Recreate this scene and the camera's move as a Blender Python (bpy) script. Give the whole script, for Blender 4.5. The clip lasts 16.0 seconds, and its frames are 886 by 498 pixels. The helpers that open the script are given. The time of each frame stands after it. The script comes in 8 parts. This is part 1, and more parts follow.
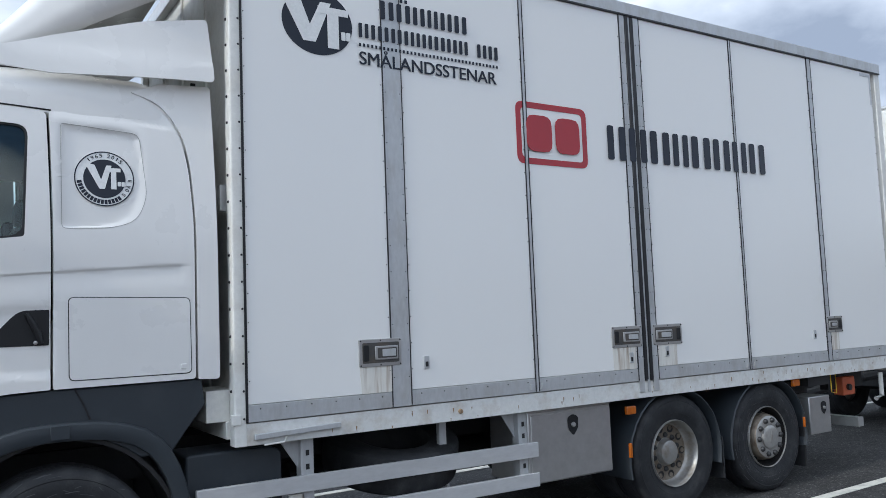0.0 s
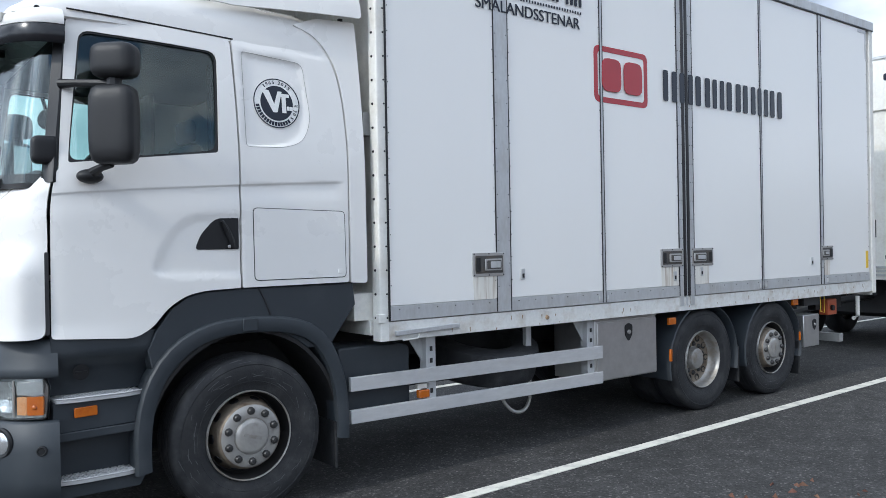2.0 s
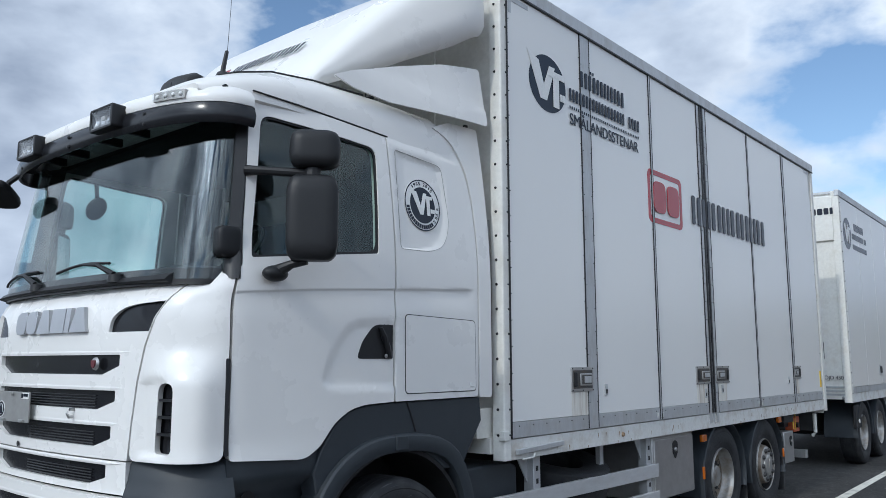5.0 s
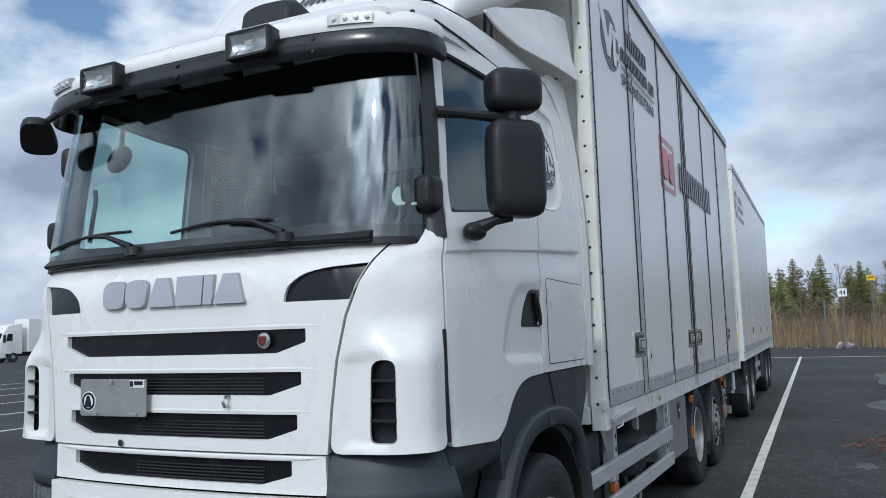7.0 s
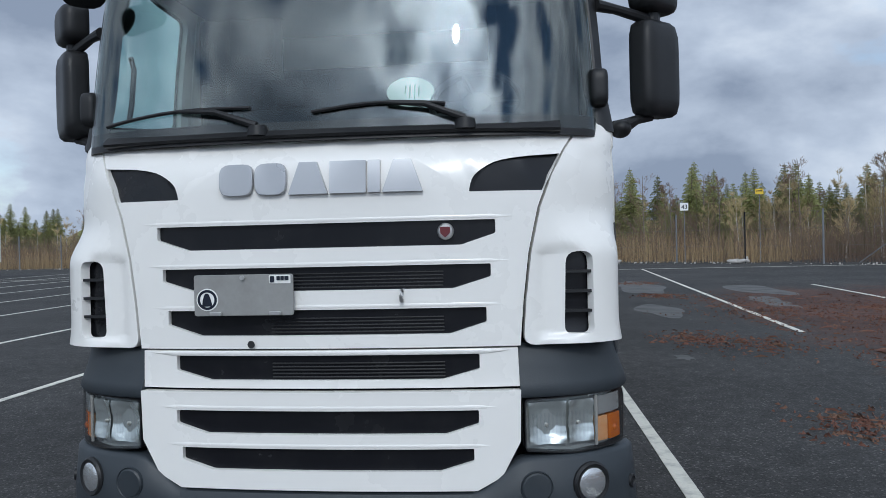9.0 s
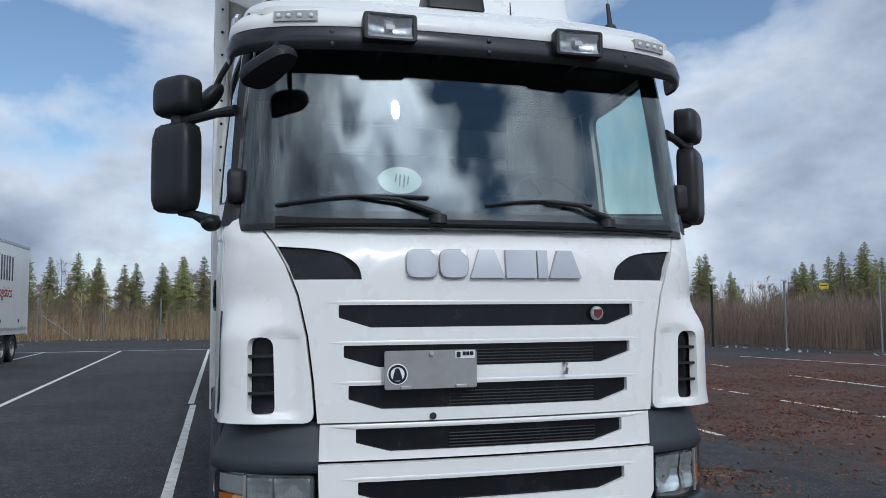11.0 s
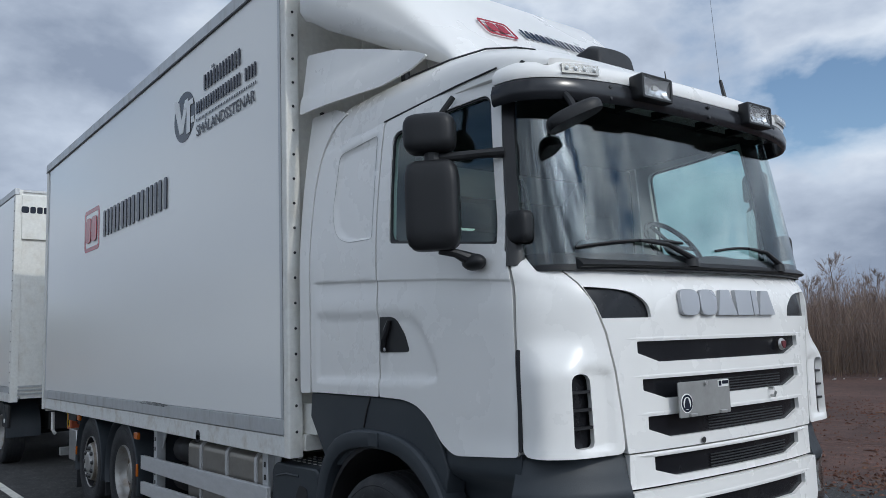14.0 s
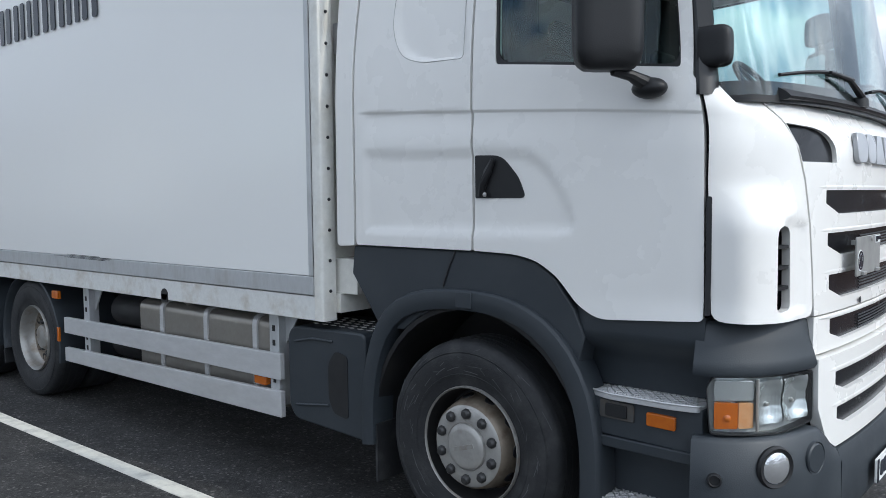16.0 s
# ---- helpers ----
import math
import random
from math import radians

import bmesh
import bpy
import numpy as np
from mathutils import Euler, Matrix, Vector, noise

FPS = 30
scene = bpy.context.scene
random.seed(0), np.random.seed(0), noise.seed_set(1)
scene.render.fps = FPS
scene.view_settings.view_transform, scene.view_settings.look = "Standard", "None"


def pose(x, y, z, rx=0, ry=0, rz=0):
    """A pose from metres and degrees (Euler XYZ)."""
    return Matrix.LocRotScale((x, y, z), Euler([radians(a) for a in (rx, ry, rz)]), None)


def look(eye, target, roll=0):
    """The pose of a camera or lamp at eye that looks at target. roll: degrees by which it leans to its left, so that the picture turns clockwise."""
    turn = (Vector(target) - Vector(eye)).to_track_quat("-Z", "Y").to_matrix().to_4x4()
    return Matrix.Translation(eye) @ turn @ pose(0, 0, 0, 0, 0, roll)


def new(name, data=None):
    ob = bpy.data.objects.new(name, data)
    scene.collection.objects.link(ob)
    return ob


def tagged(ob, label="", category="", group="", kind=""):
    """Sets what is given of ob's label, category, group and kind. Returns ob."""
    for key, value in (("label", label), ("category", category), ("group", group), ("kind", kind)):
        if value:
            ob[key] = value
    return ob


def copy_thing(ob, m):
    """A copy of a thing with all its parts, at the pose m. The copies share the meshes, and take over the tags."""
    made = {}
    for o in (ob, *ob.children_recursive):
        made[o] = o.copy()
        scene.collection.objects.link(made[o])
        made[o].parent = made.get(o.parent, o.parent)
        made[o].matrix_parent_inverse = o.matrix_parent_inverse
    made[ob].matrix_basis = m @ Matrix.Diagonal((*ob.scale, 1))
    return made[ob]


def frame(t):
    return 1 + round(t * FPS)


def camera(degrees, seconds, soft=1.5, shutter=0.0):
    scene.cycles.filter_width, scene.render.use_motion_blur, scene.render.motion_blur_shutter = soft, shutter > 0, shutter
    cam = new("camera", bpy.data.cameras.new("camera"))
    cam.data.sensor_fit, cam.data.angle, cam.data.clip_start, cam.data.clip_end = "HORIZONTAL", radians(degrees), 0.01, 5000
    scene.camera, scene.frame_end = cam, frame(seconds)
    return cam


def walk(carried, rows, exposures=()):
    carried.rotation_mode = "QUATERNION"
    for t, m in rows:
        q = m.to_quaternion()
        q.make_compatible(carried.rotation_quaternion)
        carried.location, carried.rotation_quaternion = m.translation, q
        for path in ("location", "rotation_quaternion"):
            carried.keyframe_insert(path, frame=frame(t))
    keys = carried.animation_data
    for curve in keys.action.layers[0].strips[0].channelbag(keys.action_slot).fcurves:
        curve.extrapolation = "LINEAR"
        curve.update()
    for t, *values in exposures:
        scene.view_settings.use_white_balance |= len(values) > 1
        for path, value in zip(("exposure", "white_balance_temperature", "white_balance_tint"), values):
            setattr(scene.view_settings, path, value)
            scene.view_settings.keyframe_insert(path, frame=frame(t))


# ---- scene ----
cam = camera(58.0, 16.0, soft=0.7)
EXPOSURES = [(0.0, 0.52, 6240, 8), (0.5, 0.53, 6250, 8), (1.5, 0.68, 6290, 8), (2.5, 0.84, 6330, 8), (3.0, 0.56, 6240, 7), (3.5, 0.50, 6200, 7), (4.5, 0.32, 6120, 7), (7.0, 0.16, 6150, 7), (7.5, 0.08, 6150, 7), (8.0, 0.15, 6150, 7), (8.4, 0.10, 6150, 7), (10.5, -0.04, 6140, 8), (13.5, -0.02, 6230, 8), (14.5, 0.20, 6380, 8), (15.0, 0.38, 6420, 8), (15.5, 0.51, 6430, 8), (16.0, 0.67, 6450, 8)]
SKY_STRENGTH, SUN_STRENGTH, HALO = 0.11, 0.85, 1.3
PATH = [
    (0, (1.038, -6.256, 1.812), (2.11, -4.576, 1.98), -2.2),
    (0.5, (0.703, -6.197, 1.795), (1.808, -4.537, 1.947), -2.3),
    (1, (0.244, -6.16, 1.762), (1.386, -4.523, 1.879), -2.2),
    (1.5, (-0.129, -6.108, 1.72), (1.043, -4.488, 1.793), -1.9),
    (2, (-0.522, -6.119, 1.728), (0.7, -4.536, 1.722), -1.0),
    (2.5, (-0.832, -6.119, 1.721), (0.482, -4.612, 1.747), -1.3),
    (3, (-1.073, -6.099, 1.728), (0.27, -4.624, 1.873), 0.5),
    (3.5, (-1.329, -5.841, 1.724), (0.067, -4.439, 2.013), 0.1),
    (4, (-1.488, -5.494, 1.706), (-0.047, -4.145, 2.024), -0.8),
    (4.5, (-1.643, -5.062, 1.733), (-0.168, -3.743, 2.03), -0.6),
    (4.7, (-1.738, -4.852, 1.717), (-0.25, -3.546, 2.005), -0.3),
    (6.8, (-2.49, -2.89, 1.743), (-0.731, -1.962, 1.96), -1.7),
    (7, (-2.566, -2.705, 1.723), (-0.781, -1.827, 1.929), -1.8),
    (7.5, (-2.776, -2.255, 1.723), (-0.924, -1.514, 1.864), -2.1),
    (8, (-2.987, -1.823, 1.661), (-1.076, -1.236, 1.719), -2.5),
    (8.2, (-3.015, -1.635, 1.663), (-1.086, -1.108, 1.684), -2.3),
    (10.3, (-3.218, 0.466, 1.721), (-1.242, 0.17, 1.814), -0.6),
    (10.5, (-3.277, 0.695, 1.738), (-1.313, 0.329, 1.845), -0.5),
    (11, (-3.36, 1.193, 1.716), (-1.436, 0.671, 1.876), -0.5),
    (11.5, (-3.367, 1.717, 1.732), (-1.493, 1.047, 1.925), -0.5),
    (12, (-3.356, 2.243, 1.751), (-1.539, 1.434, 1.964), -0.8),
    (12.5, (-3.184, 2.721, 1.724), (-1.436, 1.779, 1.959), -1.1),
    (13, (-2.979, 3.172, 1.729), (-1.298, 2.118, 1.979), -1.3),
    (13.5, (-2.71, 3.522, 1.755), (-1.093, 2.372, 2.009), -1.7),
    (14, (-2.304, 3.757, 1.781), (-0.731, 2.545, 2.013), -1.9),
    (14.5, (-1.915, 3.98, 1.732), (-0.37, 2.717, 1.87), -1.6),
    (14.9, (-1.629, 4.088, 1.707), (-0.122, 2.775, 1.768), -1.5),
    (15, (-1.539, 4.126, 1.711), (-0.051, 2.789, 1.746), -1.3),
    (15.5, (-1.138, 4.202, 1.734), (0.262, 2.775, 1.677), -1.0),
    (16, (-0.767, 4.242, 1.745), (0.527, 2.722, 1.614), -0.6),
]
walk(cam, [(t, look(eye, target, roll)) for t, eye, target, roll in PATH], EXPOSURES)

# ---- sky, sun ----
SUN_DIR = Vector((-0.80, -0.085, 0.575)).normalized()
world = bpy.data.worlds.new("sky")
scene.world = world
world.use_nodes = True
wn, wl = world.node_tree.nodes, world.node_tree.links
wn.clear()


def wnode(kind, **values):
    n = wn.new(kind)
    for k, v in values.items():
        if k == "op":
            n.operation = v
        else:
            n.inputs[k].default_value = v
    return n


out = wn.new("ShaderNodeOutputWorld")
sky = wn.new("ShaderNodeTexSky")
sky.sky_type, sky.sun_disc = "NISHITA", False
sky.sun_elevation = math.asin(SUN_DIR.z)
sky.sun_rotation = math.atan2(SUN_DIR.x, SUN_DIR.y)
sky.air_density, sky.dust_density, sky.ozone_density = 1.0, 0.0, 2.0
coord = wn.new("ShaderNodeTexCoord")
sep = wn.new("ShaderNodeSeparateXYZ")
wl.new(coord.outputs["Generated"], sep.inputs[0])
zmax = wnode("ShaderNodeMath", op="MAXIMUM")
zmax.inputs[1].default_value = 0.0
wl.new(sep.outputs[2], zmax.inputs[0])
plane = wn.new("ShaderNodeVectorMath")
plane.operation = "MULTIPLY_ADD"
wl.new(coord.outputs["Generated"], plane.inputs[0])
plane.inputs[1].default_value, plane.inputs[2].default_value = (1.0, 1.0, 1.9), (5.0, 0.0, 4.3)
cloud = wnode("ShaderNodeTexNoise", Scale=2.5, Detail=9.0, Roughness=0.52, Distortion=0.1)
wl.new(plane.outputs[0], cloud.inputs["Vector"])
cover = wn.new("ShaderNodeValToRGB")
cover.color_ramp.elements[0].position, cover.color_ramp.elements[1].position = 0.415, 0.505
# more cover towards the horizon
low1 = wnode("ShaderNodeMath", op="SUBTRACT")
low1.inputs[0].default_value = 1.0
wl.new(zmax.outputs[0], low1.inputs[1])
low2 = wnode("ShaderNodeMath", op="POWER")
low2.inputs[1].default_value = 4.0
wl.new(low1.outputs[0], low2.inputs[0])
low3 = wnode("ShaderNodeMath", op="MULTIPLY_ADD")
low3.inputs[1].default_value = 0.11
wl.new(low2.outputs[0], low3.inputs[0])
wl.new(cloud.outputs["Fac"], low3.inputs[2])
sunward = wnode("ShaderNodeMath", op="MULTIPLY_ADD")
sunward.inputs[1].default_value = 0.035
wl.new(low3.outputs[0], sunward.inputs[2])
wl.new(sunward.outputs[0], cover.inputs["Fac"])
# bright thin edges, grey thick cores, broken up by finer billows
shade = wnode("ShaderNodeTexNoise", Scale=4.8, Detail=7.0, Roughness=0.5, Distortion=0.1)
wl.new(plane.outputs[0], shade.inputs["Vector"])
thick = wnode("ShaderNodeMath", op="MULTIPLY_ADD")
thick.inputs[1].default_value = -0.45
wl.new(shade.outputs["Fac"], thick.inputs[0])
wl.new(low3.outputs[0], thick.inputs[2])
tone = wn.new("ShaderNodeValToRGB")
e = tone.color_ramp.elements
e[0].position, e[0].color = 0.21, (0.76, 0.81, 0.89, 1)
e[1].position, e[1].color = 0.47, (0.27, 0.32, 0.42, 1)
e = e.new(0.33)
e.color = (0.50, 0.56, 0.67, 1)
wl.new(thick.outputs[0], tone.inputs["Fac"])
glow_dot = wnode("ShaderNodeVectorMath", op="DOT_PRODUCT")
wl.new(coord.outputs["Generated"], glow_dot.inputs[0])
glow_dot.inputs[1].default_value = SUN_DIR
glow_max = wnode("ShaderNodeMath", op="MAXIMUM")
glow_max.inputs[1].default_value = 0.0
wl.new(glow_dot.outputs["Value"], glow_max.inputs[0])
wl.new(glow_max.outputs[0], sunward.inputs[0])
glow_pow = wnode("ShaderNodeMath", op="POWER")
glow_pow.inputs[1].default_value = 42.0
wl.new(glow_max.outputs[0], glow_pow.inputs[0])
wide_pow = wnode("ShaderNodeMath", op="POWER")
wide_pow.inputs[1].default_value = 1.7
wl.new(glow_max.outputs[0], wide_pow.inputs[0])
wide_mul = wnode("ShaderNodeMath", op="MULTIPLY_ADD")
wide_mul.inputs[1].default_value, wide_mul.inputs[2].default_value = HALO, 1.0
edge = wnode("ShaderNodeMapRange")
for k, v in zip((1, 2, 3, 4), (0.24, 0.42, 1.0, 0.10)):
    edge.inputs[k].default_value = v
wl.new(thick.outputs[0], edge.inputs[0])
wide_edge = wnode("ShaderNodeMath", op="MULTIPLY")
wl.new(wide_pow.outputs[0], wide_edge.inputs[0])
wl.new(edge.outputs[0], wide_edge.inputs[1])
wl.new(wide_edge.outputs[0], wide_mul.inputs[0])
glow_mul = wnode("ShaderNodeMath", op="MULTIPLY_ADD")
glow_mul.inputs[1].default_value = 7.0
glow_edge = wnode("ShaderNodeMath", op="MULTIPLY")
wl.new(glow_pow.outputs[0], glow_edge.inputs[0])
wl.new(edge.outputs[0], glow_edge.inputs[1])
wl.new(glow_edge.outputs[0], glow_mul.inputs[0])
wl.new(wide_mul.outputs[0], glow_mul.inputs[2])
lit = wnode("ShaderNodeVectorMath", op="SCALE")
wl.new(tone.outputs["Color"], lit.inputs[0])
wl.new(glow_mul.outputs[0], lit.inputs["Scale"])
blue = wnode("ShaderNodeVectorMath", op="SCALE")
blue.inputs["Scale"].default_value = SKY_STRENGTH
wl.new(sky.outputs["Color"], blue.inputs[0])
mixc = wn.new("ShaderNodeMix")
mixc.data_type = "RGBA"
wl.new(cover.outputs["Color"], mixc.inputs[0])
wl.new(blue.outputs[0], mixc.inputs[6])
wl.new(lit.outputs[0], mixc.inputs[7])
bg = wnode("ShaderNodeBackground", Strength=1.0)
wl.new(mixc.outputs[2], bg.inputs["Color"])
wl.new(bg.outputs[0], out.inputs[0])

sun = new("sun", bpy.data.lights.new("sun", "SUN"))
sun.data.energy, sun.data.angle, sun.data.color = SUN_STRENGTH, radians(1.2), (1.0, 0.95, 0.86)
sun.matrix_world = look(SUN_DIR * 50, (0, 0, 0))


# ---- materials ----
def nd(nt, kind, **values):
    n = nt.nodes.new(kind)
    for k, v in values.items():
        n.inputs[k].default_value = v
    return n


def surface(name, colour, rough=0.5, metal=0.0, dirt=None, amount=0.25, fine=60.0, coarse=2.5, bump=0.0, coat=0.0,
            piece=0.0, stretch=(1, 1, 1), emit=None, spec=0.5):
    """A Principled material with fine grain, coarse stains, relief and a little change from piece to piece."""
    m = bpy.data.materials.new(name)
    m.use_nodes = True
    nt = m.node_tree
    p = nt.nodes["Principled BSDF"]
    p.inputs["Metallic"].default_value = metal
    p.inputs["Coat Weight"].default_value = coat
    p.inputs["Coat Roughness"].default_value = 0.18
    p.inputs["Specular IOR Level"].default_value = spec
    co = nd(nt, "ShaderNodeTexCoord")
    mp = nd(nt, "ShaderNodeMapping", Scale=stretch)
    nt.links.new(co.outputs["Object"], mp.inputs["Vector"])
    n1 = nd(nt, "ShaderNodeTexNoise", Scale=fine, Detail=4.0, Roughness=0.65)
    n2 = nd(nt, "ShaderNodeTexNoise", Scale=coarse, Detail=6.0, Roughness=0.6)
    for n in (n1, n2):
        nt.links.new(mp.outputs[0], n.inputs["Vector"])
    r2 = nd(nt, "ShaderNodeMapRange")
    for k, v in zip((1, 2, 3, 4), (0.48, 0.78, 0.0, amount)):
        r2.inputs[k].default_value = v
    nt.links.new(n2.outputs["Fac"], r2.inputs[0])
    mx = nd(nt, "ShaderNodeMix")
    mx.data_type = "RGBA"
    mx.inputs[6].default_value = (*colour, 1)
    mx.inputs[7].default_value = (*(dirt or [c * 0.5 for c in colour]), 1)
    nt.links.new(r2.outputs[0], mx.inputs[0])
    hs = nd(nt, "ShaderNodeHueSaturation")
    nt.links.new(mx.outputs[2], hs.inputs["Color"])
    r1 = nd(nt, "ShaderNodeMapRange")
    for k, v in zip((1, 2, 3, 4), (0.25, 0.75, 0.92 if fine else 1.0, 1.08 if fine else 1.0)):
        r1.inputs[k].default_value = v
    nt.links.new(n1.outputs["Fac"], r1.inputs[0])
    if piece:
        oi = nd(nt, "ShaderNodeObjectInfo")
        ma = nd(nt, "ShaderNodeMath")
        ma.operation = "MULTIPLY_ADD"
        ma.inputs[1].default_value, ma.inputs[2].default_value = 2 * piece, 1 - piece
        nt.links.new(oi.outputs["Random"], ma.inputs[0])
        mm = nd(nt, "ShaderNodeMath")
        mm.operation = "MULTIPLY"
        nt.links.new(r1.outputs[0], mm.inputs[0])
        nt.links.new(ma.outputs[0], mm.inputs[1])
        nt.links.new(mm.outputs[0], hs.inputs["Value"])
    else:
        nt.links.new(r1.outputs[0], hs.inputs["Value"])
    nt.links.new(hs.outputs["Color"], p.inputs["Base Color"])
    rr = nd(nt, "ShaderNodeMapRange")
    for k, v in zip((1, 2, 3, 4), (0.3, 0.7, max(0.02, rough * 0.85), min(1.0, rough * 1.2))):
        rr.inputs[k].default_value = v
    nt.links.new(n2.outputs["Fac"], rr.inputs[0])
    nt.links.new(rr.outputs[0], p.inputs["Roughness"])
    if bump:
        b = nd(nt, "ShaderNodeBump", Strength=bump, Distance=0.01)
        nt.links.new(n1.outputs["Fac"], b.inputs["Height"])
        nt.links.new(b.outputs[0], p.inputs["Normal"])
    if emit:
        p.inputs["Emission Color"].default_value = (*emit[:3], 1)
        p.inputs["Emission Strength"].default_value = emit[3]
    return m


def pane(name, tint, ior=1.5, rough=0.0):
    """Thin glass: tinted see-through with a mirror film that follows the angle."""
    m = bpy.data.materials.new(name)
    m.use_nodes = True
    nt = m.node_tree
    nt.nodes.clear()
    o = nd(nt, "ShaderNodeOutputMaterial")
    t = nd(nt, "ShaderNodeBsdfTransparent", Color=(*tint, 1))
    g = nd(nt, "ShaderNodeBsdfGlossy", Roughness=rough)
    lw = nd(nt, "ShaderNodeLayerWeight", Blend=0.5)
    pw = nd(nt, "ShaderNodeMath")
    pw.operation = "POWER"
    pw.inputs[1].default_value = 4.5
    nt.links.new(lw.outputs["Facing"], pw.inputs[0])
    f0 = ((ior - 1) / (ior + 1)) ** 2
    f = nd(nt, "ShaderNodeMath")
    f.operation = "MULTIPLY_ADD"
    f.inputs[1].default_value, f.inputs[2].default_value = 1 - f0, f0
    nt.links.new(pw.outputs[0], f.inputs[0])
    mx = nd(nt, "ShaderNodeMixShader")
    nt.links.new(f.outputs[0], mx.inputs[0])
    nt.links.new(t.outputs[0], mx.inputs[1])
    nt.links.new(g.outputs[0], mx.inputs[2])
    nt.links.new(mx.outputs[0], o.inputs[0])
    return m


WHITE = surface("white_cab_paint", (0.825, 0.812, 0.780), 0.28, dirt=(0.66, 0.65, 0.62), amount=0.22, coat=0.12, fine=0, coarse=1.3)
BODYW = surface("white_panel_laminate", (0.868, 0.862, 0.832), 0.20, dirt=(0.77, 0.76, 0.735), amount=0.16, fine=0, coarse=0.5, stretch=(1, 1, 0.35))
BODYF = surface("white_frame_paint", (0.76, 0.75, 0.70), 0.45, dirt=(0.50, 0.43, 0.32), amount=0.35, fine=25, coarse=5.0)
SILL = surface("weathered_white_sill", (0.70, 0.70, 0.67), 0.5, dirt=(0.36, 0.27, 0.17), amount=0.6, fine=30, coarse=6.5)
ALU = surface("dull_aluminium", (0.51, 0.52, 0.525), 0.42, metal=0.30, dirt=(0.35, 0.325, 0.29), amount=0.6, fine=40, coarse=7, stretch=(1, 1, 0.4))
RAILM = surface("anodised_rail", (0.58, 0.58, 0.58), 0.40, metal=0.30, dirt=(0.40, 0.385, 0.36), amount=0.4, fine=30, coarse=3, stretch=(0.3, 1, 1))
STEEL = surface("stainless_box", (0.50, 0.495, 0.485), 0.34, metal=0.75, dirt=(0.40, 0.385, 0.365), amount=0.5, fine=14, coarse=2.2)
TANK = surface("tank_aluminium", (0.34, 0.32, 0.29), 0.36, metal=0.75, dirt=(0.30, 0.27, 0.23), amount=0.6, fine=18, coarse=3)
CHROME = surface("brushed_badge", (0.42, 0.43, 0.45), 0.30, metal=0.4, amount=0.1, fine=0)
EMBLEM = surface("lit_emblem", (0.75, 0.78, 0.76), 0.5, amount=0.1, fine=0, emit=(0.85, 1.0, 0.93, 0.40))
RUSTR = surface("rusty_rim_band", (0.215, 0.18, 0.14), 0.5, metal=0.35, dirt=(0.07, 0.040, 0.024), amount=1.0, fine=40, coarse=9, bump=0.2)
PLASTIC = surface("grey_bumper_plastic", (0.027, 0.034, 0.041), 0.50, dirt=(0.06, 0.066, 0.072), amount=0.45, fine=220, coarse=3.5, bump=0.12)
BLACKP = surface("black_grained_plastic", (0.016, 0.0165, 0.018), 0.42, dirt=(0.03, 0.03, 0.03), amount=0.3, fine=260, coarse=4, bump=0.1, spec=0.32)
PILLAR = surface("black_pillar_trim", (0.010, 0.010, 0.011), 0.38, dirt=(0.03, 0.03, 0.03), amount=0.3, fine=200, coarse=5)
VISOR = surface("smoked_visor", (0.016, 0.017, 0.020), 0.20, dirt=(0.04, 0.04, 0.045), amount=0.3, fine=150, coarse=3, spec=0.4)
GRILLE = surface("grille_black", (0.008, 0.0085, 0.011), 0.24, dirt=(0.026, 0.026, 0.026), amount=0.35, fine=0, coarse=6, spec=0.3)
RUBBER = surface("tyre_rubber", (0.014, 0.015, 0.017), 0.66, dirt=(0.062, 0.062, 0.062), amount=0.8, fine=45, coarse=7, bump=0.3)
SCUFF = surface("pale_rubber_scuff", (0.10, 0.10, 0.105), 0.8, amount=0.4)
SEAL = surface("black_seal", (0.012, 0.012, 0.014), 0.5, amount=0.2)
RIM = surface("dirty_wheel_steel", (0.36, 0.35, 0.33), 0.42, metal=0.55, dirt=(0.20, 0.14, 0.08), amount=0.75, fine=30, coarse=9)
HUB = surface("hub_cover_grey", (0.40, 0.39, 0.37), 0.38, metal=0.45, dirt=(0.16, 0.14, 0.12), amount=0.5, fine=40, coarse=9)
NUT = surface("black_nut_cap", (0.03, 0.03, 0.03), 0.35, amount=0.2)
DISH = surface("dark_rim_disc", (0.085, 0.082, 0.078), 0.5, metal=0.3, dirt=(0.16, 0.12, 0.08), amount=0.6, fine=40, coarse=14)
CHASSIS = surface("chassis_black", (0.012, 0.012, 0.013), 0.6, dirt=(0.04, 0.037, 0.034), amount=0.6, fine=30, coarse=4)
RUST = surface("rust_stain", (0.29, 0.20, 0.12), 0.7, dirt=(0.20, 0.12, 0.06), amount=0.8, fine=60, coarse=14)
RUNS = surface("rust_streaked_plate", (0.74, 0.715, 0.65), 0.55, dirt=(0.30, 0.19, 0.095), amount=1.0, fine=30, coarse=17, stretch=(1.6, 1, 0.10))
INK = surface("dark_blue_lettering", (0.020, 0.025, 0.038), 0.20, amount=0.15, fine=0, spec=0.28)
RED = surface("red_lettering", (0.40, 0.025, 0.035), 0.18, amount=0.15, fine=0)
SHIELD = surface("dark_red_enamel", (0.13, 0.018, 0.022), 0.35, dirt=(0.05, 0.02, 0.05), amount=0.6, fine=0, coarse=60)
HEADR = surface("headlamp_reflector", (0.60, 0.64, 0.64), 0.22, metal=0.7, amount=0.15, fine=60, coarse=12, bump=0.1)
